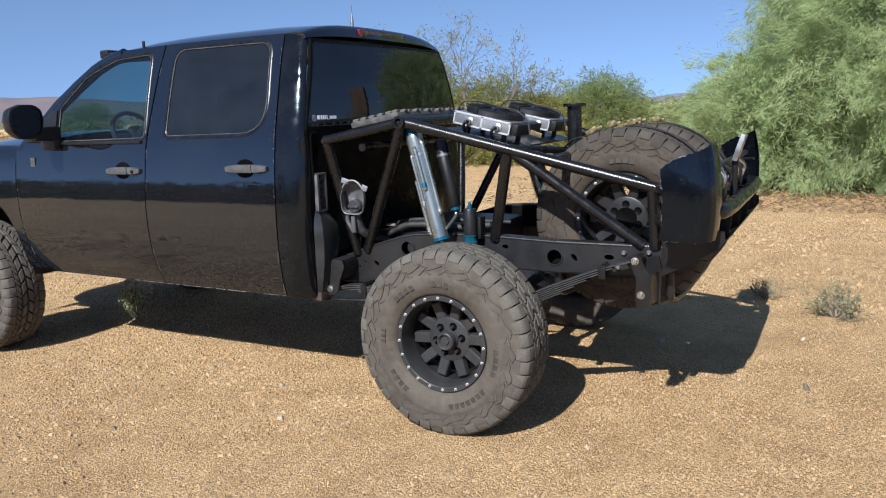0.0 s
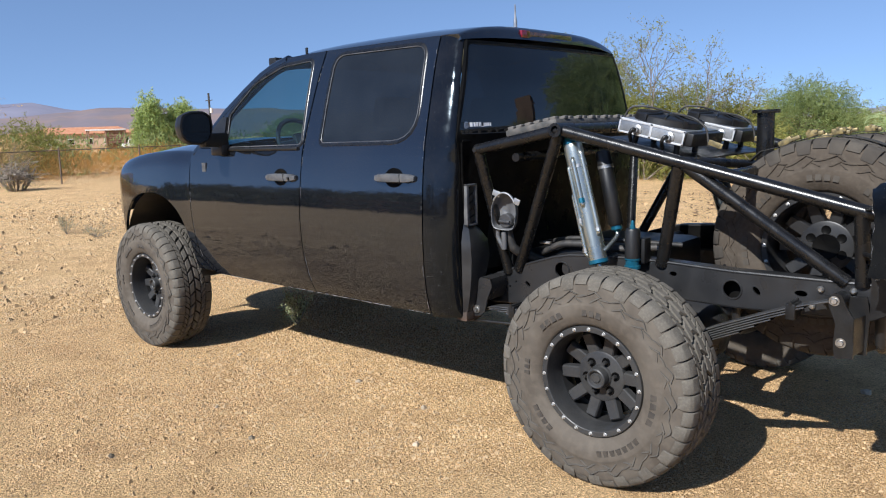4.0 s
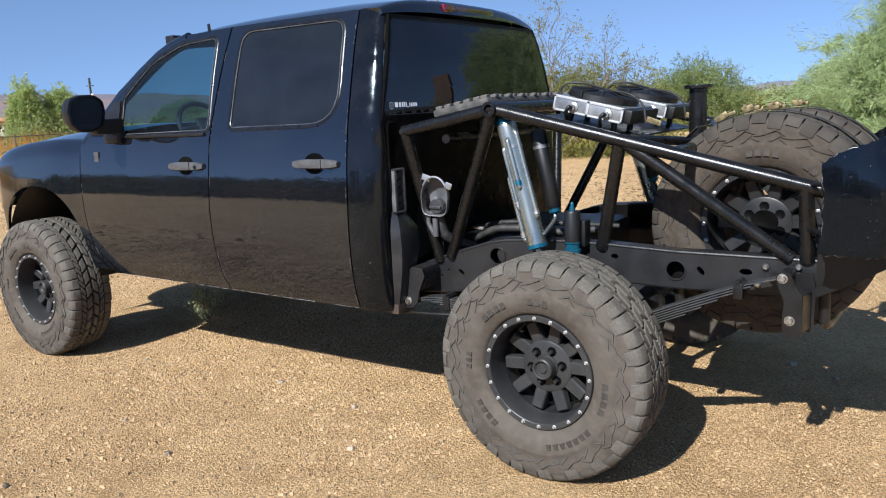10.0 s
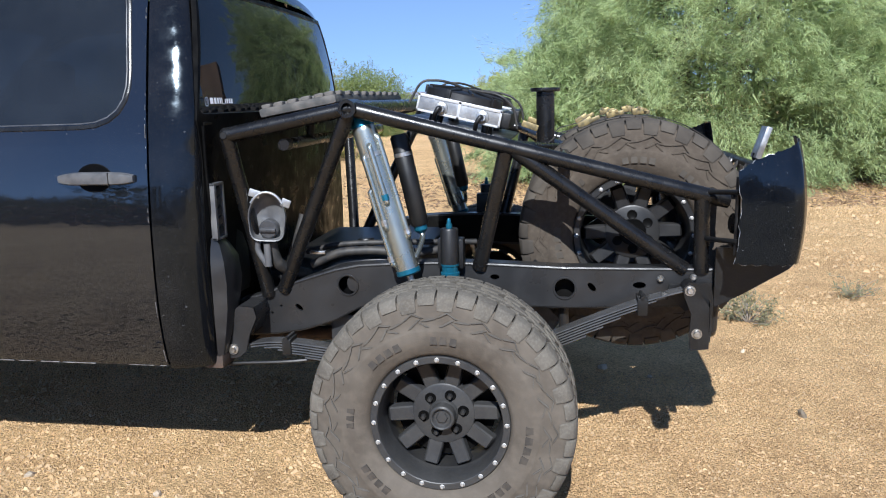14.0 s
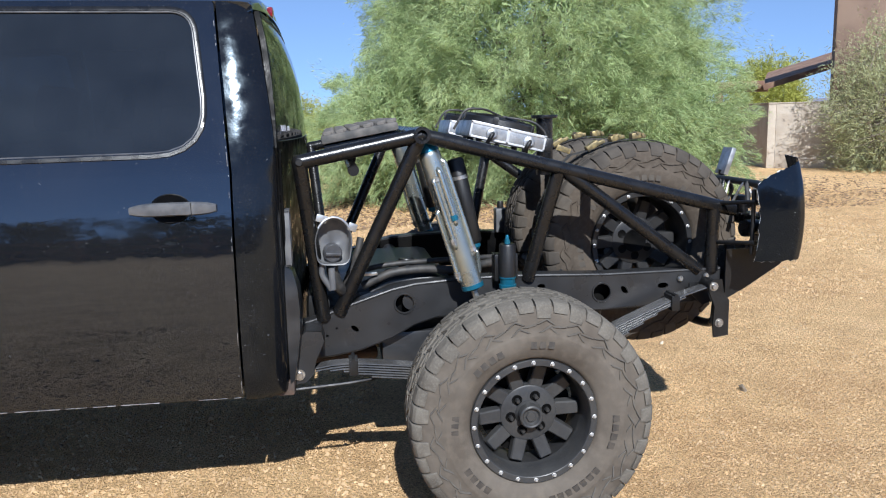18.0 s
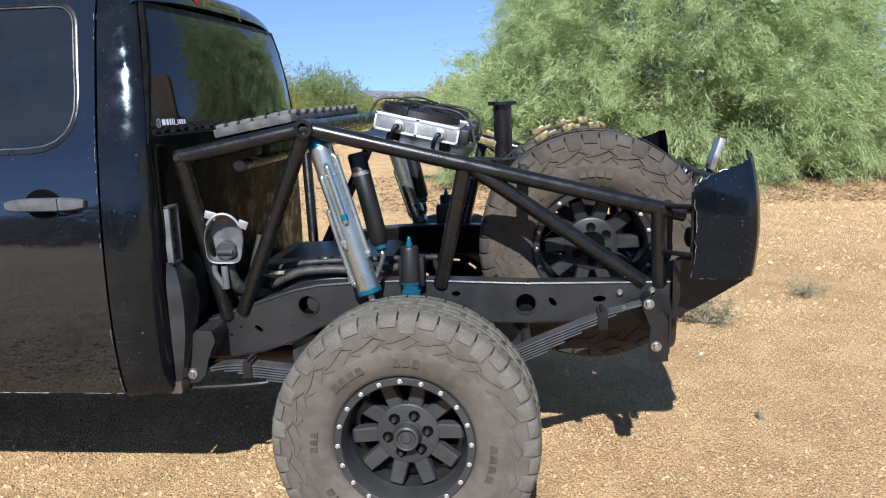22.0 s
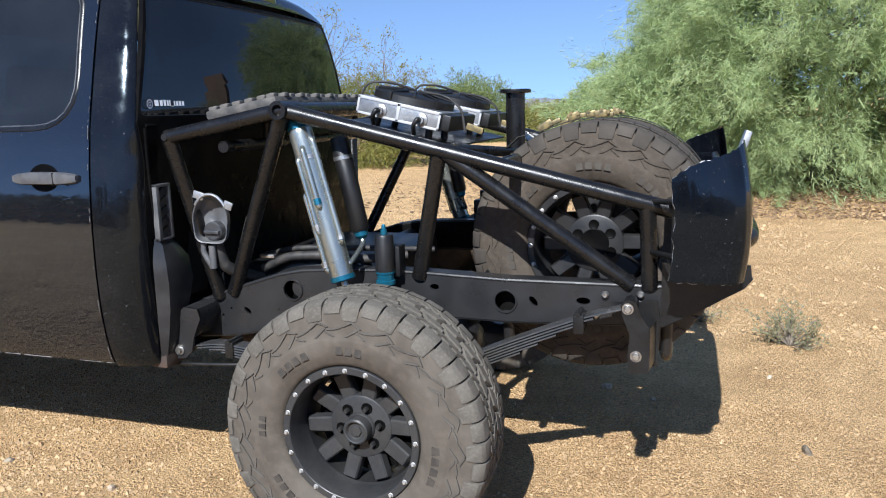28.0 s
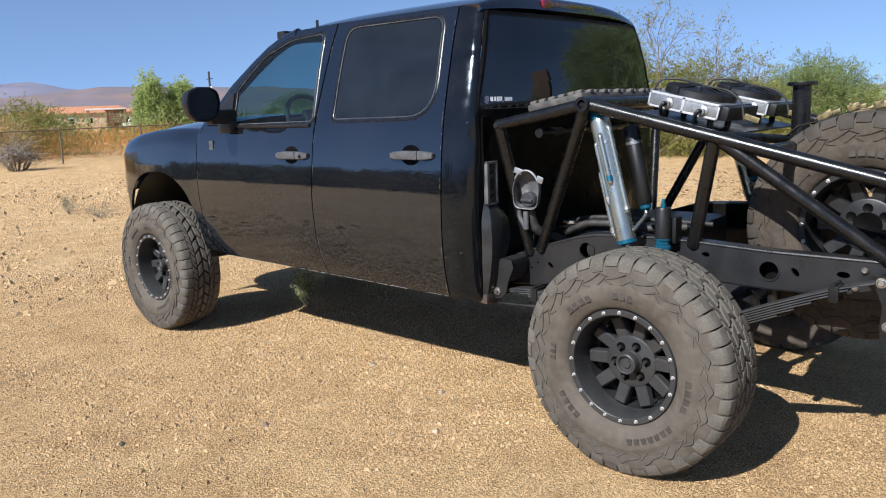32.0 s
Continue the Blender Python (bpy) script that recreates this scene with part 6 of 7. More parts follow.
for y in (0.80, 1.36):
    t = strap([(0.32, y, 1.33), (0.40, y, 1.40)] + over_tyre(y, -24, 62) + [(1.17, y, 1.13)], 0.045, "tan ratchet strap over the spare tyre", DARK_STRAP)
    for ang, size in ((-22, 0.045), (-9, 0.034), (3, 0.034)):
        a = radians(ang)
        mm = Matrix.Translation((0.70 + (TYRE_R + 0.022) * math.sin(a), y, 0.993 + (TYRE_R + 0.022) * math.cos(a))) @ Matrix.Rotation(a, 4, "Y")
        rt = part("ratchet", one_box((-size, -0.022, -0.012), (size * 0.4, 0.022, 0.016), 0.006, mm @ Matrix.Rotation(radians(-9), 4, "Y")), BRASS, t, "yellow zinc ratchet buckle")
        part("ratchet_handle", one_box((-size * 0.2, -0.014, -0.010), (size * 1.1, 0.014, 0.007), 0.004, mm), BRASS, rt)
    for ang, dz in ((-11, 0.036), (-8, 0.030), (2, 0.036), (5, 0.030)):
        a = radians(ang)
        c = V(0.70 + (TYRE_R + dz) * math.sin(a), y, 0.993 + (TYRE_R + dz) * math.cos(a))
        part("ratchet_pin", bar(c + V(0, -0.026, 0), c + V(0, 0.026, 0), 0.0065, 12), BRASS, rt)
    bm = bmesh.new()
    box(bm, (-0.035, -0.004, -0.010), (0.030, 0.004, 0.014), 0.003, Matrix.Translation((0.29, y - 0.26, 1.44)) @ Matrix.Rotation(radians(20), 4, "Y"))
    part("strap_hook", bm, BRASS, t)

boards = thing("traction_board", "grey plastic traction board with cleats, lying across the tubes", "traction board")
bm = bmesh.new()
m = Matrix.Translation((-0.585, 0.0, 1.535)) @ Matrix.Rotation(radians(-9.5), 4, "Y")
B0, B1 = 0.385, 1.62
box(bm, (-0.155, B0, -0.012), (0.155, B1, 0.022), 0.01, m)
part("board", bm, BOARD, boards)
cleat = mesh_from("cleat", box(bmesh.new(), (-0.019, -0.022, 0.0), (0.017, 0.018, 0.018), 0.004, None, 1), BOARD)
bm = bmesh.new()
random.seed(3)
for i in range(19):
    y = B0 + 0.03 + i * (B1 - B0 - 0.05) / 18
    for x in (-0.125, -0.075, -0.02, 0.035, 0.09, 0.13):
        o = 0.022 if i % 2 else 0.0
        put("cleat", cleat, boards, m @ Matrix.Translation((x + o * 0.5, y, 0.018)))
box(bm, (-0.15, B0 + 0.02, -0.040), (0.15, B1 - 0.02, -0.016), 0.008, m)
part("lower_board", bm, PLASTIC, boards)
for y in (0.62, 1.50):
    part("board_strut", bar(m @ V(-0.03, y, -0.04), (-0.62, y, 1.40), 0.016, 10), SATIN, truck)

bottle = thing("oil_bottle", "grey plastic bottle on the far frame rail", "bottle")
bm = bmesh.new()
box(bm, (0.225, 1.66, 0.918), (0.295, 1.74, 1.06), 0.012)
part("bottle_body", bm, GREY_PLASTIC, bottle)
part("bottle_cap", lathe(bmesh.new(), [(0.0, 1.10), (0.016, 1.10), (0.018, 1.095), (0.018, 1.058)], (0.26, 1.70, 0), "z", 14), PLASTIC, bottle)

# ---- ground and surroundings ----
rng = np.random.default_rng(7)


def ground_height(x, y):
    """Level round the truck, with a low bank far off to the north-east and slow swells."""
    d = max(0.0, math.hypot(x, y - 1) - 9) / 40
    return 0.25 * min(1.0, d) * noise.noise(V(x * 0.05, y * 0.05, 0.3)) + 0.012 * noise.noise(V(x * 0.9, y * 0.9, 2.0)) * (0 if abs(x + 1.5) < 4 and -1 < y < 3 else 1)


def ground_material():
    m = bpy.data.materials.new("tan_desert_ground")
    m.use_nodes = True
    n, l = m.node_tree.nodes, m.node_tree.links
    b = n["Principled BSDF"]
    b.inputs["Roughness"].default_value = 0.95
    b.inputs["Specular IOR Level"].default_value = 0.2
    co = n.new("ShaderNodeTexCoord").outputs["Object"]

    def tex(scale, detail=5, rough=0.6):
        t = n.new("ShaderNodeTexNoise")
        t.inputs["Scale"].default_value, t.inputs["Detail"].default_value, t.inputs["Roughness"].default_value = scale, detail, rough
        l.new(co, t.inputs["Vector"])
        return t.outputs["Fac"]

    def ramp(src, stops):
        r = n.new("ShaderNodeValToRGB")
        while len(r.color_ramp.elements) < len(stops):
            r.color_ramp.elements.new(0.5)
        for e, (p, c) in zip(r.color_ramp.elements, stops):
            e.position, e.color = p, (*c, 1)
        l.new(src, r.inputs["Fac"])
        return r.outputs["Color"]

    def mul(a, c, f=1.0):
        x = n.new("ShaderNodeMix")
        x.data_type, x.blend_type = "RGBA", "MULTIPLY"
        x.inputs["Factor"].default_value = f
        l.new(a, x.inputs["A"])
        l.new(c, x.inputs["B"])
        return x.outputs["Result"]

    broad = ramp(tex(0.35, 4), [(0.3, (0.77, 0.50, 0.255)), (0.55, (0.85, 0.575, 0.295)), (0.75, (0.92, 0.645, 0.36))])
    patch = ramp(tex(3.0, 6), [(0.35, (0.80, 0.77, 0.74)), (0.6, (1, 1, 1))])
    v = n.new("ShaderNodeTexVoronoi")
    v.inputs["Scale"].default_value = 110
    l.new(co, v.inputs["Vector"])
    stones = ramp(v.outputs["Color"], [(0.0, (0.38, 0.34, 0.31)), (0.30, (0.84, 0.82, 0.80)), (0.72, (1.0, 1.0, 1.0)), (1.0, (1.34, 1.35, 1.36))])
    grit = ramp(tex(140, 4, 0.8), [(0.3, (0.68, 0.65, 0.62)), (0.5, (1.0, 1.0, 1.0)), (0.8, (1.0, 1.0, 1.0))])
    col = mul(mul(mul(broad, patch), stones, 0.85), grit, 0.8)
    u = n.new("ShaderNodeBump")
    u.inputs["Strength"].default_value, u.inputs["Distance"].default_value = 1.0, 0.013
    v2 = n.new("ShaderNodeTexVoronoi")
    v2.inputs["Scale"].default_value = 90
    l.new(co, v2.inputs["Vector"])
    joints = ramp(v2.outputs["Distance"], [(0.0, (1.06, 1.05, 1.04)), (0.42, (1.0, 1.0, 1.0)), (0.80, (0.76, 0.73, 0.70))])
    l.new(mul(col, joints, 0.8), b.inputs["Base Color"])
    a = n.new("ShaderNodeMath")
    a.operation = "MULTIPLY_ADD"
    a.inputs[1].default_value = 1.2
    l.new(tex(260, 5, 0.75), a.inputs[0])
    l.new(v2.outputs["Distance"], a.inputs[2])
    l.new(a.outputs["Value"], u.inputs["Height"])
    l.new(u.outputs["Normal"], b.inputs["Normal"])
    return m


GROUND = ground_material()
radii = [0.0, 1, 2, 3, 4, 5, 6, 7, 8, 9, 10, 11.5, 13, 15, 17, 20, 24, 29, 36, 46, 60, 80, 120, 200, 400, 900, 2200, 4500]
verts, faces = [], []
SEG = 72
for i, r in enumerate(radii):
    for k in range(SEG):
        a = k * math.tau / SEG
        x, y = r * math.cos(a), 1 + r * math.sin(a)
        verts.append((x, y, ground_height(x, y) if r < 300 else -1.0))
for i in range(len(radii) - 1):
    for k in range(SEG):
        a, b = i * SEG + k, i * SEG + (k + 1) % SEG
        faces.append((a, b, b + SEG, a + SEG))
ground = new("ground", raw_mesh("ground", verts, faces, GROUND, True))
tagged(ground, "tan desert ground of packed gravel and sand", "ground", kind="structure")

# loose gravel: many small uneven stones
octa_v = np.array([(1, 0, 0), (-1, 0, 0), (0, 1, 0), (0, -1, 0), (0, 0, 1), (0, 0, -1)], float)
octa_f = np.array([(0, 2, 4), (2, 1, 4), (1, 3, 4), (3, 0, 4), (2, 0, 5), (1, 2, 5), (3, 1, 5), (0, 3, 5)])
ico = bmesh.new()
bmesh.ops.create_icosphere(ico, subdivisions=1, radius=1.0)
ico_v = np.array([v.co[:] for v in ico.verts])
ico_f = np.array([[v.index for v in f.verts] for f in ico.faces])
ico.free()


def stones(name, n, area, size, mat, seed, shape=(octa_v, octa_f), spread=0.5, patchy=True):
    g = np.random.default_rng(seed)
    x, y = g.uniform(area[0], area[1], n), g.uniform(area[2], area[3], n)
    if patchy:
        keep = np.array([noise.noise(V(a * 0.8, b * 1.1, seed)) + 0.35 * noise.noise(V(a * 3, b * 3, seed)) for a, b in zip(x[::1], y[::1])]) > g.uniform(-1.1, 0.55, n)
        x, y = x[keep], y[keep]
        n = len(x)
    sv, sf = shape
    s = size * g.lognormal(0, spread, n)
    v = sv[None] * g.uniform(0.75, 1.2, (n, len(sv), 1)) * (s[:, None] * np.array([1.0, 1.0, 0.7]) * g.uniform(0.7, 1.3, (n, 3)))[:, None, :]
    # each stone lies turned its own way
    q = g.normal(0, 1, (n, 4))
    q /= np.linalg.norm(q, axis=1, keepdims=True)
    qv, qw = q[:, None, :3], q[:, None, 3:]
    c1 = np.cross(np.broadcast_to(qv, v.shape), v)
    v = v + 2 * qw * c1 + 2 * np.cross(np.broadcast_to(qv, v.shape), c1)
    out = v + np.stack([x, y, s * 0.2], 1)[:, None, :]
    f = sf[None] + (np.arange(n) * len(sv))[:, None, None]
    return raw_mesh(name, out.reshape(-1, 3), f.reshape(-1, 3), mat)


def chips(name, n, area, size, mat, seed, spread=0.4):
    """Gravel chips pressed into the soil: each a four-sided foot under a short ridge, turned its own way."""
    g = np.random.default_rng(seed)
    x, y = g.uniform(area[0], area[1], n), g.uniform(area[2], area[3], n)
    wave = [(g.normal(0, 1.1, 2), g.uniform(0, 6.28)) for _ in range(7)] + [(g.normal(0, 4.0, 2), g.uniform(0, 6.28)) for _ in range(7)]
    cover = sum(np.sin(f[0] * x + f[1] * y + q) for f, q in wave) / 3.0
    keep = cover > g.uniform(-2.0, 1.0, n)
    x, y, cover = x[keep], y[keep], cover[keep]
    n = len(x)
    s = size * np.minimum(g.lognormal(0, spread, n), 2.3) * (1 + 0.12 * np.clip(cover, -1, 2))
    turn = g.uniform(0, math.tau, n)
    foot = np.array([(1, 0.75), (-1, 0.8), (-1, -0.75), (1, -0.8)])
    ridge = np.array([(0.5, 0.1), (-0.5, -0.1)])
    flat = np.concatenate([foot, ridge])[None] * g.uniform(0.7, 1.25, (n, 6, 2)) * (s[:, None] * np.stack([g.uniform(0.8, 1.4, n), g.uniform(0.6, 1.0, n)], 1))[:, None, :]
    c, q = np.cos(turn)[:, None], np.sin(turn)[:, None]
    px, py = flat[..., 0] * c - flat[..., 1] * q + x[:, None], flat[..., 0] * q + flat[..., 1] * c + y[:, None]
    pz = np.concatenate([np.full((n, 4), -0.002), s[:, None] * g.uniform(0.6, 1.25, (n, 2))], 1)
    faces = np.array([(0, 1, 5), (0, 5, 4), (1, 2, 5), (2, 3, 4), (2, 4, 5), (3, 0, 4)])
    return raw_mesh(name, np.stack([px, py, pz], 2).reshape(-1, 3), (faces[None] + (np.arange(n) * 6)[:, None, None]).reshape(-1, 3), mat)


for k, (n, area, size, spread) in enumerate(((170000, (-5.4, 4.2, -2.3, 1.8), 0.0029, 0.45), (38000, (-7.0, -0.5, -2.4, 2.2), 0.0052, 0.42), (14000, (0.5, 5.0, -0.8, 4.0), 0.0036, 0.45),
                                             (26000, (-13, 7, 3, 9.5), 0.0080, 0.45), (16000, (-28, -5, -3, 12), 0.016, 0.55), (9000, (3, 14, 4, 16), 0.0105, 0.5))):
    ob = new("gravel", chips("gravel", n, area, size, STONE, k + 1, spread))
    tagged(ob, "loose tan gravel scattered over the ground", "gravel", kind="stuff")
for k, (x, y, r) in enumerate(((-1.86, 0.30, 0.022), (-1.21, 0.20, 0.024), (0.65, 1.85, 0.03), (0.42, 1.95, 0.016), (0.9, 1.72, 0.018), (0.69, 0.08, 0.015), (-2.2, -0.5, 0.016), (-3.0, 0.2, 0.018), (1.5, 2.2, 0.02), (-0.9, -0.2, 0.015))):
    ob = new("stone", stones("stone", 1, (x, x, y, y), r, STONE_PALE, 60 + k, (ico_v, ico_f), 0.05, False))
    tagged(ob, "small pale stone lying on the gravel", "stone", "pale stones")
for k, (x, y, r) in enumerate(((-1.64, -0.65, 0.020), (-2.01, -1.21, 0.020), (1.57, 1.24, 0.03))):
    ob = new("stone", stones("stone", 1, (x, x, y, y), r, BARK, 80 + k, (ico_v, ico_f), 0.05, False))
    tagged(ob, "small dark stone lying on the gravel", "stone", "dark stones")


def crown_points(g, n, size, squash_low=0.0, lumps=2.2, rough=0.28, shell=0.5):
    """Spray roots spread through the outer part of an uneven dome, with the ways in which they grow."""
    d = g.normal(0, 1, (n, 3))
    d /= np.linalg.norm(d, axis=1, keepdims=True)
    off = g.uniform(-9, 9, 3)
    bump = np.array([noise.noise(V(*(v * lumps + off))) + 0.5 * noise.noise(V(*(v * lumps * 2.7 - off))) for v in d])
    rad = (1 + rough * bump) * g.uniform(shell ** 2, 1, n) ** 0.5
    p = d * rad[:, None] * np.array([size[0] / 2, size[1] / 2, size[2] * 0.64])
    p[:, 2] += size[2] * 0.36
    return p, d


def tree(name, at, size, seed, leaf, sprays, per, leaf_len, leaf_wid, spray_len, label, category="tree", group="", trunks=5, droop=0.3, rough=0.3, shell=0.45, bare=0, wood=BARK, low=0.03, lumps=2.2, twig=1.0, slim=True):
    """A many-stemmed desert tree or shrub: limbs that run to the crown, and leaves strung along drooping sprays."""
    g = np.random.default_rng(seed)
    root = thing(name, label, category, group, at=Matrix.Translation(at))
    roots, way = crown_points(g, sprays, size, rough=rough, shell=shell, lumps=lumps)
    keep = roots[:, 2] > low
    roots, way = roots[keep], way[keep]
    bm = bmesh.new()
    hz = size[2]
    for k in range(trunks):
        a = k * math.tau / trunks + g.uniform(-0.5, 0.5)
        foot = V(0.06 * size[0] * math.cos(a), 0.06 * size[1] * math.sin(a), -0.05)
        fork = V(0.2 * size[0] * math.cos(a), 0.2 * size[1] * math.sin(a), hz * g.uniform(0.25, 0.4))
        r = 0.012 * hz + 0.01
        sweep(bm, rounded([foot, foot.lerp(fork, 0.5) + V(*g.normal(0, 0.03 * hz, 3)), fork], 4), [r * (1 - 0.045 * i) for i in range(7)] + [r * 0.6] * 0 if False else r * 0.8, 7, caps=False)
        for j in range(9):
            tip = fork.lerp(Vector(roots[g.integers(0, len(roots))]), 0.8 if twig < 1 else 1.0)
            if (tip - fork).length > 0.75 * size[0]:
                continue
            mid = fork.lerp(tip, 0.5) + V(*g.normal(0, 0.05 * hz, 3)) + V(0, 0, 0.05 * hz)
            sweep(bm, [fork, fork.lerp(mid, 0.6), mid, mid.lerp(tip, 0.6), tip], [r * q * twig for q in (0.5, 0.42, 0.32, 0.2, 0.08)], 5, caps=False)
    for j in range(bare):
        a = g.uniform(0, math.tau)
        top = V(0.34 * size[0] * math.cos(a), 0.34 * size[1] * math.sin(a), hz * g.uniform(1.2, 1.75))
        s0 = V(0.1 * size[0] * math.cos(a), 0.1 * size[1] * math.sin(a), hz * 0.45)
        m0 = s0.lerp(top, 0.5) + V(*g.normal(0, 0.05 * hz, 3))
        line = [s0, s0.lerp(m0, 0.6), m0, m0.lerp(top, 0.5), top]
        sweep(bm, line, [0.013, 0.011, 0.009, 0.006, 0.003], 4, caps=False)
        for q in range(9):
            f = line[1 + q % 4]
            tip = f + V(*g.normal(0, 0.13 * hz, 3)) + V(0, 0, 0.08 * hz)
            sweep(bm, [f, f.lerp(tip, 0.5) + V(*g.normal(0, 0.02 * hz, 3)), tip], [0.006, 0.004, 0.002], 3, caps=False)
            roots = np.vstack([roots, np.array(tip)[None]])
            way = np.vstack([way, g.normal(0, 1, (1, 3))])
    part("trunk", bm, wood, root)
    if per:
        w = way * 0.55 + g.normal(0, 0.45, way.shape) + np.array([0, 0, 0.25])
        w /= np.linalg.norm(w, axis=1, keepdims=True)
        n = len(roots)
        t = np.tile((np.arange(per) + 0.5) / per, n)
        c, d = np.repeat(roots, per, 0), np.repeat(w, per, 0)
        length = np.repeat(spray_len * g.uniform(0.5, 1.3, n), per)
        p = c + d * (t * length)[:, None] + g.normal(0, leaf_len * 0.28, c.shape)
        p[:, 2] -= droop * length * t ** 2
        d = d - np.outer(2 * droop * t, [0, 0, 1])
        ok = p[:, 2] > low
        ob = new("foliage", leaf_mesh("foliage", p[ok], d[ok], leaf_len, leaf_wid, leaf, g, 0.45, slim=slim))
        ob.parent = root
    return root



def bare_tree(name, at, height, lean, seed, label, leaf):
    """A thin open tree of forking twigs, with a few small leaves at the tips."""
    g = np.random.default_rng(seed)
    root = thing(name, label, "tree", at=Matrix.Translation(at))
    bm = bmesh.new()
    tips, ways = [], []

    def grow(p, d, length, r, depth):
        mid = p + d * length * 0.5 + V(*g.normal(0, 0.05 * length, 3))
        end = p + d * length + V(*g.normal(0, 0.08 * length, 3))
        sweep(bm, [p, mid, end], [r, r * 0.85, r * 0.66], 5 if depth < 2 else 3, caps=False)
        if depth >= 3:
            tips.append(end)
            ways.append(d)
        if depth == 5:
            return
        for k in range(3 if depth in (0, 2) else 2):
            w = (d + V(*g.normal(0, 0.48, 3)) + V(0, 0, 0.10)).normalized()
            grow(mid.lerp(end, g.uniform(0.3, 1.0)), w, length * g.uniform(0.5, 0.78), r * 0.6, depth + 1)

    for k in range(3):
        a = g.uniform(0, math.tau)
        grow(V(0.1 * math.cos(a), 0.1 * math.sin(a), -0.05), (V(lean, 0, 1) + V(*g.normal(0, 0.28, 3))).normalized(), height * 0.34, 0.0065 * height, 0)
    part("trunk", bm, TWIG, root)
    c = np.repeat(np.array([v[:] for v in tips]), 3, 0)
    p = c + g.normal(0, 0.07, c.shape)
    w = np.repeat(np.array([v[:] for v in ways]), 3, 0)
    ob = new("foliage", leaf_mesh("foliage", p, w, 0.07, 0.028, leaf, g, 0.7, slim=True))
    ob.parent = root
    return root


def plume_tree(name, at, size, seed, leaf, plumes, per, reach, leaf_len, leaf_wid, label, category="tree", trunks=5):
    """A feathery desert tree: thin limbs inside, and plumes of fine leaves that stream out and down from them."""
    g = np.random.default_rng(seed)
    root = thing(name, label, category, at=Matrix.Translation(at))
    d = g.normal(0, 1, (plumes, 3))
    d[:, 2] = d[:, 2] * 0.9 + 0.1
    d /= np.linalg.norm(d, axis=1, keepdims=True)
    off = g.uniform(-9, 9, 3)
    lump = np.array([noise.noise(V(*(v * 2.4 + off))) for v in d])
    rad = (0.94 + 0.34 * lump) * g.uniform(0.66, 1.0, plumes)
    foot = d * rad[:, None] * np.array([size[0] / 2, size[1] / 2, size[2] * 0.60])
    foot[:, 2] += size[2] * 0.33
    keep = foot[:, 2] > 0.05
    foot, d = foot[keep], d[keep]
    n = len(foot)
    way = d * 0.75 + g.normal(0, 0.38, (n, 3)) + np.array([0, 0, 0.30])
    way /= np.linalg.norm(way, axis=1, keepdims=True)
    length = reach * g.lognormal(0, 0.28, n)
    bm = bmesh.new()
    for k in range(trunks):
        a = k * math.tau / trunks
        fork = V(0.14 * size[0] * math.cos(a), 0.14 * size[1] * math.sin(a), size[2] * 0.3)
        sweep(bm, [V(0.3 * math.cos(a), 0.3 * math.sin(a), -0.1), fork * 0.55, fork], [0.10, 0.08, 0.06], 7, caps=False)
        for j in range(8):
            tip = fork.lerp(Vector(foot[g.integers(0, n)]), 0.85)
            sweep(bm, [fork, fork.lerp(tip, 0.5) + V(*g.normal(0, 0.2, 3)), tip], [0.04, 0.025, 0.01], 4, caps=False)
    part("trunk", bm, BARK, root)
    m = n * per
    t = np.sqrt(g.random(m))
    i = np.repeat(np.arange(n), per)
    side = g.normal(0, 1, (m, 3))
    wide = 0.42 * np.sin(np.pi * np.clip(0.12 + 0.86 * t, 0, 1)) * length[i]
    strand = np.repeat(g.normal(0, 1, (n, 9, 3)), 1, 0)[i, g.integers(0, 9, m)]
    p = foot[i] + way[i] * (t * length[i])[:, None] + (strand * 0.55 + side * 0.22) * (wide * (0.25 + 0.75 * t))[:, None]
    p[:, 2] -= 0.42 * length[i] * t ** 2
    w = way[i] + strand * 0.22 - np.outer(0.75 * t, [0, 0, 1])
    ok = p[:, 2] > 0.04
    ob = new("foliage", leaf_mesh("foliage", p[ok], w[ok], leaf_len, leaf_wid, leaf, g, 0.45, slim=True))
    ob.parent = root
    # the thicket of older leaves and twigs inside
    k = plumes * 30
    d = g.normal(0, 1, (k, 3))
    d /= np.linalg.norm(d, axis=1, keepdims=True)
    p = d * (g.uniform(0.25, 0.80, k) ** 0.6)[:, None] * np.array([size[0] / 2, size[1] / 2, size[2] * 0.58]) + np.array([0, 0, size[2] * 0.36])
    p = p[p[:, 2] > 0.05]
    ob = new("inner_foliage", leaf_mesh("inner_foliage", p, g.normal(0, 1, p.shape), 0.20, 0.034, leaf, g, 0.4, slim=True))
    ob.parent = root
    return root


# ---- trees and shrubs ----
def polar(az, dist, eye=(1.7, -3.2)):
    return (eye[0] + dist * math.sin(radians(az)), eye[1] + dist * math.cos(radians(az)), 0)


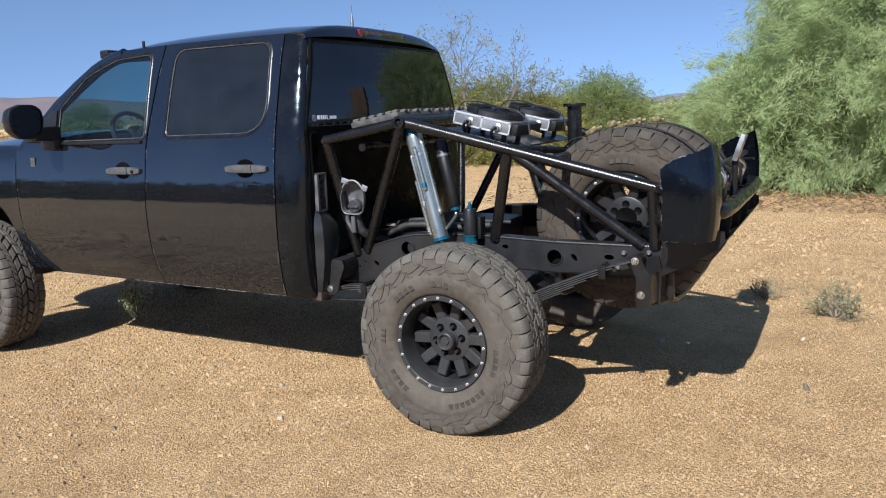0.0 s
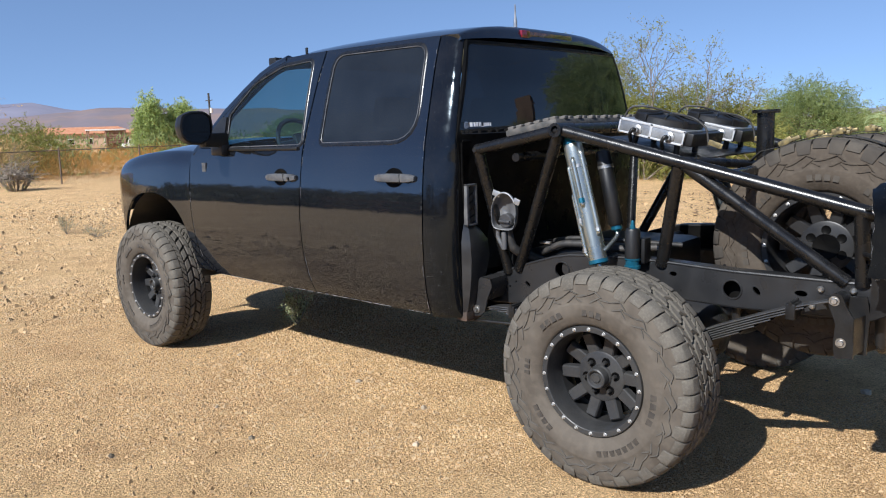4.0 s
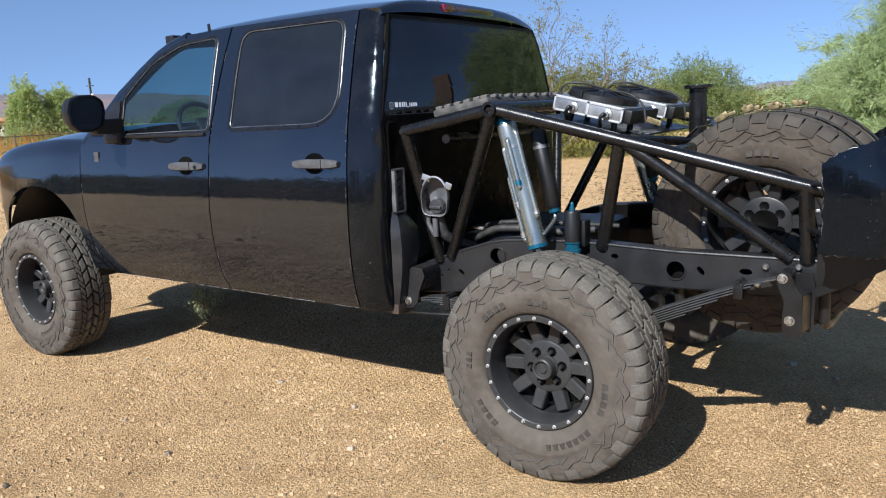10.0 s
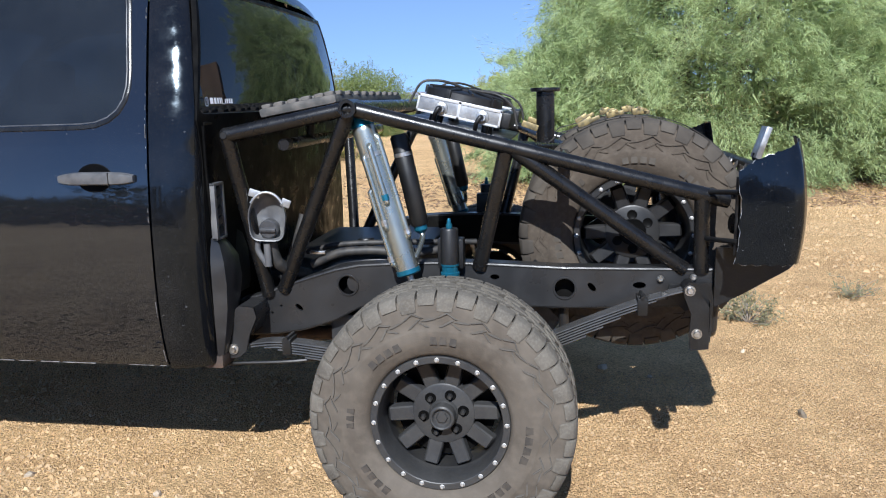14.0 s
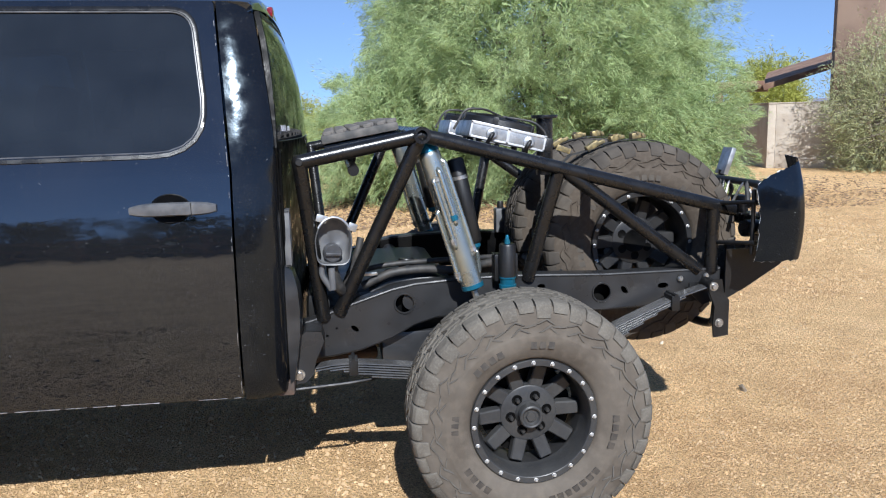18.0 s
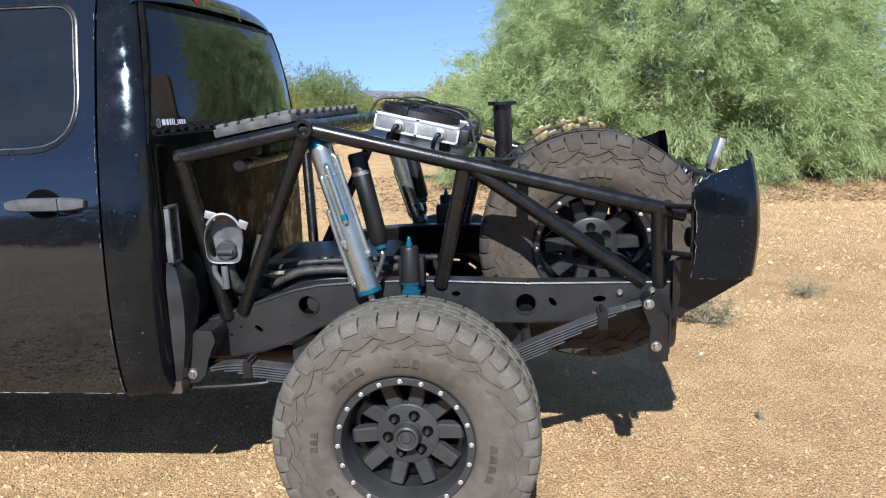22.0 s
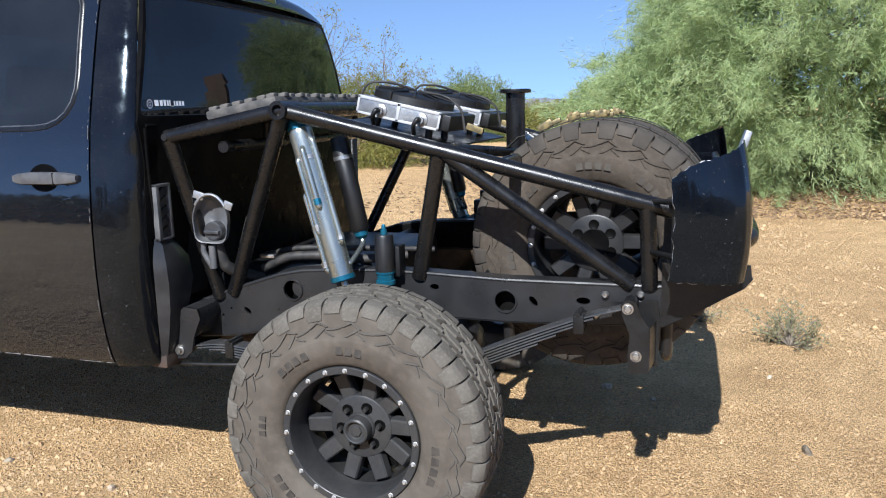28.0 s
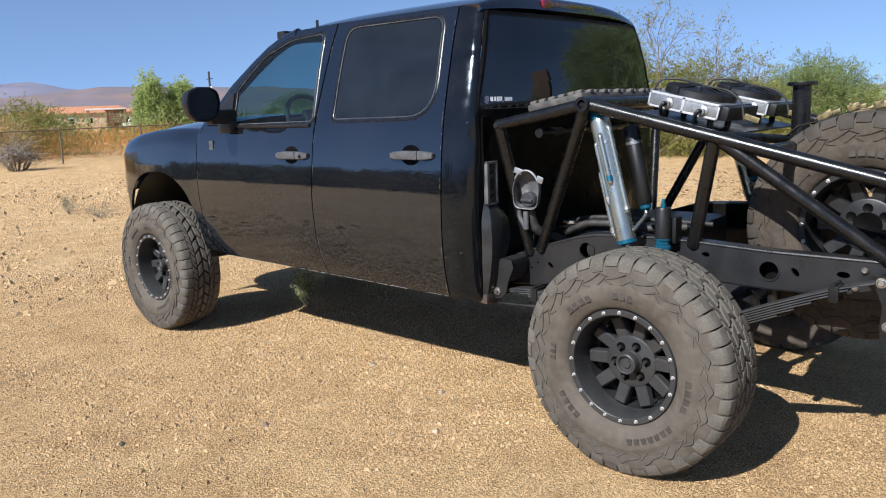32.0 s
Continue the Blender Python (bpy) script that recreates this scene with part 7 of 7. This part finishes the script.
plume_tree("palo_verde_tree", (3.35, 13.1, 0), (6.7, 6.8, 7.6), 21, LEAF_GREEN, 1680, 420, 0.98, 0.110, 0.0088, "large feathery green desert tree sweeping to the ground")
plume_tree("feathery_shrub", (0.75, 12.2, 0), (3.3, 3.6, 3.0), 24, LEAF_GREEN, 400, 340, 0.85, 0.110, 0.0088, "low feathery green shrub against the large tree", "shrub", 3)
plume_tree("feathery_shrub", (5.65, 11.8, 0), (2.6, 2.9, 3.2), 25, LEAF_GREEN, 330, 320, 0.80, 0.110, 0.0088, "feathery green shrub grown into the large tree, by the open ground", "shrub", 3)
tree("olive_tree", polar(-24.5, 23), (5.4, 4.0, 2.5), 5, LEAF_OLIVE, 6000, 11, 0.085, 0.022, 0.5, "yellow-green desert tree of fine leaves", wood=TWIG, rough=0.4)
bare_tree("bare_tree", polar(-26.6, 22), 5.2, 0.25, 51, "thin grey half-bare tree with few leaves", LEAF_OLIVE)
bare_tree("bare_tree", polar(-22.8, 22.5), 3.8, 0.45, 52, "thin grey half-bare tree with few leaves", LEAF_OLIVE)
tree("olive_tree", polar(-29.6, 24), (3.6, 3.2, 3.6), 6, LEAF_OLIVE, 4500, 11, 0.085, 0.022, 0.5, "yellow-green desert tree behind the cab", wood=TWIG, rough=0.4)
bare_tree("bare_tree", polar(-31.0, 24), 5.2, 0.05, 53, "thin grey half-bare tree with few leaves", LEAF_OLIVE)
tree("desert_tree", (-8.2, 31.0, 0), (4.4, 4.0, 2.9), 8, LEAF_FAR, 6500, 11, 0.10, 0.026, 0.55, "rounded green desert tree far behind the truck", rough=0.45, lumps=2.8)
for k, (az, dist, w, h) in enumerate(((-20.5, 28, 3.0, 1.9), (-13.2, 46, 5.0, 1.6), (-11.0, 44, 4.5, 1.7), (-9.0, 43, 3.5, 1.7), (-7.0, 45, 4.5, 1.5), (-34, 38, 6, 2.6), (-40, 44, 6, 2.8), (-46, 50, 7, 2.8), (-17, 52, 7, 2.0), (-24, 55, 8, 2.2))):
    tree("desert_shrub", polar(az, dist), (w, w * 0.8, h), 30 + k, LEAF_OLIVE, 1500, 10, 0.13, 0.035, 0.5, "yellow-green desert shrub in the distance", "shrub", "distant shrubs", trunks=3)
# the tall light green tree by the far houses
tree("far_green_tree", polar(-61.5, 62), (2.3, 2.2, 4.3), 12, LEAF_BRIGHT, 3500, 10, 0.20, 0.055, 0.6, "rounded light green tree near far houses", rough=0.4, trunks=3)
tree("far_green_tree", polar(-59.5, 63), (2.5, 2.3, 4.2), 14, LEAF_BRIGHT, 3500, 10, 0.20, 0.055, 0.6, "rounded light green tree near far houses", rough=0.4, trunks=3)
tree("far_green_tree", polar(-52, 75), (6, 5, 3.0), 13, LEAF_FAR, 2500, 10, 0.22, 0.08, 0.7, "green tree far beyond the fence", trunks=3)

# weeds near the truck
def weed(at, size, seed, label, leaf, stems=16, leaves=420, twigs=True):
    g = np.random.default_rng(seed)
    root = thing("weed", label, "weed", "weeds", at=Matrix.Translation(at))
    bm = bmesh.new()
    pts, ways = [], []
    for k in range(stems):
        a = g.uniform(0, math.tau)
        tip = V(size[0] / 2 * math.cos(a) * g.uniform(0.3, 1), size[0] / 2 * math.sin(a) * g.uniform(0.3, 1), size[1] * g.uniform(0.4, 1))
        mid = tip * 0.5 + V(*g.normal(0, 0.06 * size[0], 3))
        mid.z = abs(mid.z) + 0.01
        sweep(bm, [V(0, 0, -0.01), mid, tip], [0.004, 0.003, 0.0015], 4, caps=False)
        for q in range(leaves // stems):
            t = g.uniform(0.35, 1)
            pts.append((mid * (2 * (1 - t)) + tip * (2 * t - 1)) if t > 0.5 else mid * (2 * t))
            ways.append(tip)
    part("stem", bm, TWIG, root)["kind"] = "stuff"
    p = np.array([v[:] for v in pts]) + g.normal(0, 0.02, (len(pts), 3))
    w = np.array([v[:] for v in ways])
    w /= np.linalg.norm(w, axis=1, keepdims=True)
    p[:, 2] = np.maximum(p[:, 2], 0.01)
    ob = new("leaves", leaf_mesh("leaves", p, w, 0.028, 0.011, leaf, g, 0.8))
    ob.parent = root
    return root


weed((1.68, 2.86, 0), (0.62, 0.24), 1, "grey-green weed on the gravel behind the truck", LEAF_GREY, 26, 900)
weed((1.16, 3.32, 0), (0.36, 0.15), 2, "small grey dry weed on the gravel", LEAF_GREY, 16, 350)
weed((-3.38, 1.02, 0), (0.42, 0.36), 3, "pale green weed under the truck's sill", LEAF_STRAW, 18, 900)
weed((-11.8, 2.7, 0), (0.55, 0.38), 4, "small grey-green weed on open ground", LEAF_GREY, 18, 420)
weed((-10.9, 2.8, 0), (0.7, 0.2), 5, "low dry weed on open ground", LEAF_GREY, 18, 300)
weed((2.6, 3.6, 0), (0.5, 0.12), 6, "low dry weed on the gravel", LEAF_GREY, 18, 260)

# twiggy shrub by the fence
tree("dry_shrub", (-25.0, 6.7, 0), (2.7, 2.3, 1.5), 17, LEAF_OLIVE, 420, 2, 0.05, 0.02, 0.3, "bare grey twiggy shrub on open ground", "shrub", trunks=17, wood=TWIG, shell=0.3)
tree("olive_shrub", (-33.5, 7.6, 0), (7.0, 5.0, 2.3), 18, LEAF_TAN, 3000, 9, 0.09, 0.03, 0.5, "tan and olive half-dry shrub beyond the fence", "shrub", trunks=9, bare=9, wood=TWIG, shell=0.3)
tree("olive_shrub", (-36.5, 11.4, 0), (4.0, 3.6, 2.5), 28, LEAF_OLIVE, 2500, 9, 0.10, 0.035, 0.5, "tan and olive half-dry shrub beyond the fence", "shrub", trunks=5, wood=TWIG, shell=0.3)
tree("grey_shrub", (12.75, 14.35, 0), (3.0, 2.8, 3.4), 19, LEAF_STRAW, 5000, 9, 0.09, 0.018, 0.6, "large grey-green twiggy shrub by the block wall", "shrub", trunks=12, wood=TWIG, droop=0.1)
tree("green_tree", polar(30.6, 34, (-0.62, -2.66)), (3.1, 2.8, 3.5), 20, LEAF_YELLOW, 7000, 10, 0.11, 0.03, 0.5, "yellow-green tree beyond the porch roof", trunks=3)

tree("dry_tree", polar(-2.3, 26, (-0.62, -2.66)), (2.2, 2.0, 2.3), 71, LEAF_YELLOW, 2800, 9, 0.09, 0.025, 0.45, "half-dry yellow-green desert tree behind the truck", trunks=3, wood=TWIG)

# dry orange scrub beyond the fence
g = np.random.default_rng(44)
n = 1500
x = g.uniform(-62, -29.0, n)
y = g.uniform(-14, 40, n)
h = g.uniform(0.5, 1.25, n) * np.where(g.random(n) < 0.12, 1.5, 1.0)
per = 125
c = np.repeat(np.stack([x, y, np.zeros(n)], 1), per, 0)
t = g.random((n * per, 1))
hh = np.repeat(h, per)[:, None]
p = c + np.concatenate([g.normal(0, 0.42, (n * per, 2)) * (0.5 + 0.6 * t), t * hh], 1)
w = np.concatenate([g.normal(0, 0.5, (n * per, 2)), np.ones((n * per, 1))], 1)
ob = new("dry_scrub", leaf_mesh("dry_scrub", p, w, 0.13, 0.020, LEAF_DRY, g, 0.4, slim=True))
tagged(ob, "dense dry orange-brown scrub beyond the fence", "scrub", kind="stuff")
n = 420
c = np.repeat(np.stack([g.uniform(-60, -31, n), g.uniform(-14, 30, n), np.zeros(n)], 1)[g.random(n) < 0.35], 60, 0)
p = c + np.concatenate([g.normal(0, 0.7, (len(c), 2)), g.uniform(0.1, 1.9, (len(c), 1))], 1)
ob = new("green_scrub", leaf_mesh("green_scrub", p, np.tile([[0.2, 0.2, 1.0]], (len(c), 1)), 0.24, 0.07, LEAF_FAR, g, 0.6))
tagged(ob, "grey-green bushes among the dry scrub", "scrub", kind="stuff")
# litter under the big tree
n = 11000
c = np.stack([g.normal(3.4, 3.6, n), g.uniform(8.4, 13.5, n), g.uniform(0.005, 0.035, n)], 1)
ob = new("leaf_litter", leaf_mesh("leaf_litter", c, np.concatenate([g.normal(0, 1, (n, 2)), np.zeros((n, 1))], 1), 0.09, 0.022, LEAF_LITTER, g, 0.3))
tagged(ob, "brown twigs and leaf litter under the tree", "litter", kind="stuff")

# ---- fence, houses, hills ----
fence = thing("chain_link_fence", "rusty chain-link fence on thin steel posts", "fence", kind="structure")
FX, FY0, FY1, FH = -27.3, -12.0, 36.0, 1.25
k = 0
y = FY0
while y <= FY1:
    part("fence_post", bar((FX + 0.02 * y, y, -0.1), (FX + 0.02 * y + 0.03, y, FH + 0.1), 0.03, 8), FENCE_STEEL, fence)
    y += 3.0
part("top_rail", bar((FX + 0.02 * FY0, FY0, FH), (FX + 0.02 * FY1, FY1, FH), 0.018, 6), FENCE_STEEL, fence)
vv, ff = [], []
for s in (1, -1):
    yy = FY0 - FH
    while yy < FY1:
        a, b = (yy, 0.0), (yy + FH, FH)
        for (y0, z0), (y1, z1) in ((a, b),):
            if s < 0:
                y0, y1 = y1, y0
            i = len(vv)
            vv += [(FX + 0.02 * y0, y0 - 0.004, z0), (FX + 0.02 * y0, y0 + 0.004, z0), (FX + 0.02 * y1, y1 + 0.004, z1), (FX + 0.02 * y1, y1 - 0.004, z1)]
            ff.append((i, i + 1, i + 2, i + 3))
        yy += 0.085
mesh_ob = new("fence_mesh", raw_mesh("fence_mesh", vv, ff, FENCE_STEEL))
mesh_ob.parent = fence


def gable_house(at, turn, size, label, roof=TERRACOTTA, wall=STUCCO_TAN):
    """A low house: walls with openings set in, a tiled pitched roof with eaves."""
    h = thing("house", label, "house", "far houses", at=Matrix.Translation(at) @ Matrix.Rotation(radians(turn), 4, "Z"))
    w, d, z, r = size
    part("wall", one_box((-w / 2, -d / 2, -0.5), (w / 2, d / 2, z), 0.02), wall, h)
    bm = bmesh.new()
    e = 0.6
    v = [bm.verts.new(p) for p in ((-w / 2 - e, -d / 2 - e, z - 0.1), (w / 2 + e, -d / 2 - e, z - 0.1), (w / 2 + e, d / 2 + e, z - 0.1), (-w / 2 - e, d / 2 + e, z - 0.1), (-w / 2 + d * 0.35, 0, z + r), (w / 2 - d * 0.35, 0, z + r))]
    for f in ((0, 1, 5, 4), (1, 2, 5), (2, 3, 4, 5), (3, 0, 4), (3, 2, 1, 0)):
        bm.faces.new([v[i] for i in f])
    part("roof", bm, roof, h, smooth=False)
    n = int(w // 3)
    for i in range(n):
        x = -w / 2 + (i + 0.5) * w / n
        fr = part("window", one_box((x - 0.6, -d / 2 - 0.06, 0.9), (x + 0.6, -d / 2 + 0.1, 2.0), 0.02), WHITE_ROOF, h)
        part("pane", one_box((x - 0.5, -d / 2 - 0.08, 1.0), (x + 0.5, -d / 2 - 0.05, 1.9)), TINT, fr)
    return h


gable_house(polar(-66.0, 165), 60, (19, 9, 3.0, 1.2), "tan stucco house with a terracotta tiled roof")
gable_house(polar(-61.8, 170), 62, (9, 8, 3.0, 1.4), "tan stucco house with a terracotta tiled roof")
gable_house(polar(-69.6, 180), 58, (10, 8, 2.6, 1.0), "tan stucco house with a terracotta tiled roof")
pg = thing("shade_shelter", "timber shade shelter with a pale flat roof", "shelter", at=Matrix.Translation(polar(-64.5, 120)) @ Matrix.Rotation(radians(62), 4, "Z"))
part("roof", one_box((-2.6, -2.0, 2.9), (2.6, 2.0, 3.1), 0.02), WHITE_ROOF, pg)
for x in (-2.4, 0, 2.4):
    for y in (-1.8, 1.8):
        part("post", one_box((x - 0.09, y - 0.09, -0.2), (x + 0.09, y + 0.09, 2.9), 0.01), TIMBER, pg)
part("back_panel", one_box((-0.2, 1.6, 0.0), (2.4, 1.7, 2.9)), TIMBER, pg)
for i in range(5):
    part("slat", one_box((-0.2, -1.75, 1.2 + 0.32 * i), (2.4, -1.68, 1.38 + 0.32 * i)), TIMBER, pg)
van = thing("parked_car", "white parked car far beyond the fence", "car", at=Matrix.Translation(polar(-62.6, 118)) @ Matrix.Rotation(radians(60), 4, "Z"))
bm = bmesh.new()
box(bm, (-2.1, -0.85, 0.4), (2.1, 0.85, 1.0), 0.12)
box(bm, (-1.2, -0.75, 0.95), (1.3, 0.75, 1.6), 0.2)
part("body", bm, WHITE_ROOF, van)
part("window_band", one_box((-1.1, -0.78, 1.1), (1.2, 0.78, 1.45), 0.05), TINT, van)
for x in (-1.3, 1.3):
    for y in (-0.8, 0.8):
        part("wheel", bar((x, y - 0.1, 0.33), (x, y + 0.1, 0.33), 0.33, 16), PLASTIC, van)
pole = thing("utility_pole", "dark wooden utility pole with a transformer", "utility pole", at=Matrix.Translation(polar(-57.7, 130)))
part("pole_shaft", bar((0, 0, -0.5), (0, 0, 8.4), 0.16, 10), RUBBER, pole)
part("transformer", bar((0.3, 0.1, 5.3), (0.3, 0.1, 6.1), 0.22, 12), WHITE_ROOF, pole)
part("cross_arm", one_box((-0.9, -0.06, 7.2), (0.9, 0.06, 7.32)), RUBBER, pole)

# hills on the horizon, in two ranges; distance haze is mixed into their colours
HAZED_ROCK = material("desert_hill_rock", (0.165, 0.135, 0.150), 1.0, second=(0.225, 0.155, 0.135), scale=0.006, low=0.42, high=0.6, third=(0.14, 0.125, 0.13), third_scale=0.03, third_amount=0.5)
HAZED_ROCK_FAR = material("far_hill_rock", (0.20, 0.195, 0.25), 1.0, second=(0.17, 0.165, 0.22), scale=0.004, low=0.4, high=0.6)


def ridge(name, dist, az0, az1, height, seed, mat, label, wave, thick_m):
    vs, fs = [], []
    n = 150
    for i in range(n + 1):
        az = az0 + (az1 - az0) * i / n
        q = polar(az, 1.0, (0, 0))
        hgt = height(az) + wave * noise.fractal(V(az * 0.35, seed, 0.0), 0.8, 2.2, 5)
        for s, z in ((0.0, -6.0), (0.25, 0.35 * hgt), (0.6, 0.72 * hgt), (1.0, hgt), (1.6, -6.0)):
            dd = dist + thick_m * s
            jig = 0.06 * hgt * noise.noise(V(az * 1.7, s * 3, seed)) if 0 < s < 1 else 0
            vs.append((q[0] * dd, q[1] * dd, z + jig))
    for i in range(n):
        for k in range(4):
            a = i * 5 + k
            fs.append((a, a + 1, a + 6, a + 5))
    ob = new(name, raw_mesh(name, vs, fs, mat, True))
    return tagged(ob, label, "hills", kind="structure")


h_far = smooth_table([(-110, 2.0), (-80, 2.0), (-74, 2.3), (-70, 2.5), (-68.5, 2.55), (-67.6, 2.35), (-66.5, 2.1), (-60, 1.6), (-50, 1.2), (-40, 0.9), (-25, 0.7), (-12, 0.5), (10, 0.5), (40, 0.6)])
ridge("far_hills", 3000, -110, 40, lambda a: 3900 * math.tan(radians(h_far(a))), 3.0, HAZED_ROCK_FAR, "hazy blue-grey desert mountains on the horizon", 12, 900)
h_near = smooth_table([(-110, 1.0), (-76, 1.3), (-70, 1.75), (-67, 2.0), (-65, 2.18), (-62, 2.2), (-58.8, 2.0), (-55, 2.0), (-48, 1.4), (-35, 0.4), (-20, 0.2)])
ridge("near_hills", 1900, -110, -20, lambda a: 2550 * math.tan(radians(h_near(a))), 8.0, HAZED_ROCK, "mauve-brown desert hills before the mountains", 5, 700)

# block wall, porch and brown house beyond the tail
corner_x, corner_y = 10.8, 16.2
wallb = thing("garden_wall", "smooth grey-tan rendered garden wall with a flat cap", "wall", kind="structure")
for (x0, y0, x1, y1) in ((corner_x, corner_y, corner_x + 2.8, corner_y - 1.6), (corner_x, corner_y, corner_x + 2.0, corner_y + 7.8)):
    L = math.hypot(x1 - x0, y1 - y0)
    s = 1 if y1 < y0 else -1
    m = Matrix.Translation((x0, y0, 0)) @ Matrix.Rotation(math.atan2(y1 - y0, x1 - x0), 4, "Z")
    part("wall_panel", one_box((0.0, min(0, -0.2 * s) + 0.2 * (s > 0), -0.1), (L, max(0, -0.2 * s) + 0.2 * (s > 0), 1.68), 0.012, m), BLOCK, wallb)
    part("wall_cap", one_box((-0.02, min(0, -0.2 * s) + 0.2 * (s > 0) - 0.012, 1.682), (L, max(0, -0.2 * s) + 0.2 * (s > 0) + 0.012, 1.72), 0.012, m), BLOCK, wallb)
house = thing("brown_house", "brown stucco house with a timber porch roof", "house")
hx, hy = 12.15, 15.9
m = Matrix.Translation((hx, hy, 0)) @ Matrix.Rotation(radians(-32), 4, "Z")
part("wall", one_box((0, 0, -0.2), (1.7, 1.6, 5.2), 0.03, m), STUCCO, house)
m = Matrix.Translation((9.6, 20.2, 0)) @ Matrix.Rotation(radians(-32), 4, "Z")
part("porch_roof", one_box((-0.4, 0, 2.15), (2.75, 5.0, 2.38), 0.02, m), TIMBER, house)
bm = bmesh.new()
v = [bm.verts.new(m @ V(*p)) for p in ((2.7, -0.1, 2.25), (5.4, -0.1, 3.05), (5.4, 5.0, 3.6), (2.7, 5.0, 2.8))]
bm.faces.new(v)
thick(part("porch_slope", bm, TIMBER, house, smooth=False), 0.16)
for x in (-0.2, 1.5):
    part("porch_post", one_box((x - 0.1, 0.1, 0), (x + 0.1, 0.3, 2.16), 0.01, m), TIMBER, house)

# rail fence and far tree line on the open side, behind the eye; they show in the truck's paint
rails = thing("rail_fence", "weathered timber rail fence across the open ground", "fence", kind="structure")
for k in range(15):
    x = -22 + 3.0 * k
    part("fence_post", one_box((x - 0.07, -17.07, -0.1), (x + 0.07, -16.93, 1.25), 0.01), TIMBER, rails)
for z in (0.4, 0.75, 1.1):
    part("rail", one_box((-22, -16.9, z - 0.06), (20, -16.86, z + 0.06), 0.01), TIMBER, rails)
g = np.random.default_rng(91)
n = 420
cx = g.uniform(-190, 170, n)
tall = np.where((cx > -75) & (cx < -18), g.uniform(5.5, 10.5, n), g.uniform(2.5, 6.0, n))
c = np.repeat(np.stack([cx, -112 + g.normal(0, 6, n), np.zeros(n)], 1), 40, 0)
p = c + np.concatenate([g.normal(0, 2.5, (len(c), 2)), g.uniform(0.0, 1.0, (len(c), 1)) * np.repeat(tall, 40)[:, None]], 1)
ob = new("tree_line", leaf_mesh("tree_line", p, np.tile([[0.1, 0.1, 1.0]], (len(c), 1)), 1.6, 0.9, LEAF_DARK, g, 0.8))
tagged(ob, "line of dark desert shrubs across the open ground", "shrubs", kind="stuff")
n = 2600
far = 85 * g.random(n) ** 2.2
c = np.repeat(np.stack([g.uniform(-1, 1, n) * (32 + far) - 14, -19.5 - far, np.zeros(n)], 1), 14, 0)
p = c + np.concatenate([g.normal(0, 0.9, (len(c), 2)), g.uniform(0.0, 1.0, (len(c), 1)) * np.repeat(g.uniform(0.4, 1.3, n), 14)[:, None]], 1)
ob = new("dark_scrub", leaf_mesh("dark_scrub", p, np.tile([[0.1, 0.1, 1.0]], (len(c), 1)), 0.6, 0.34, LEAF_DARK, g, 0.8))
tagged(ob, "dark low scrub beyond the rail fence", "scrub", kind="stuff")
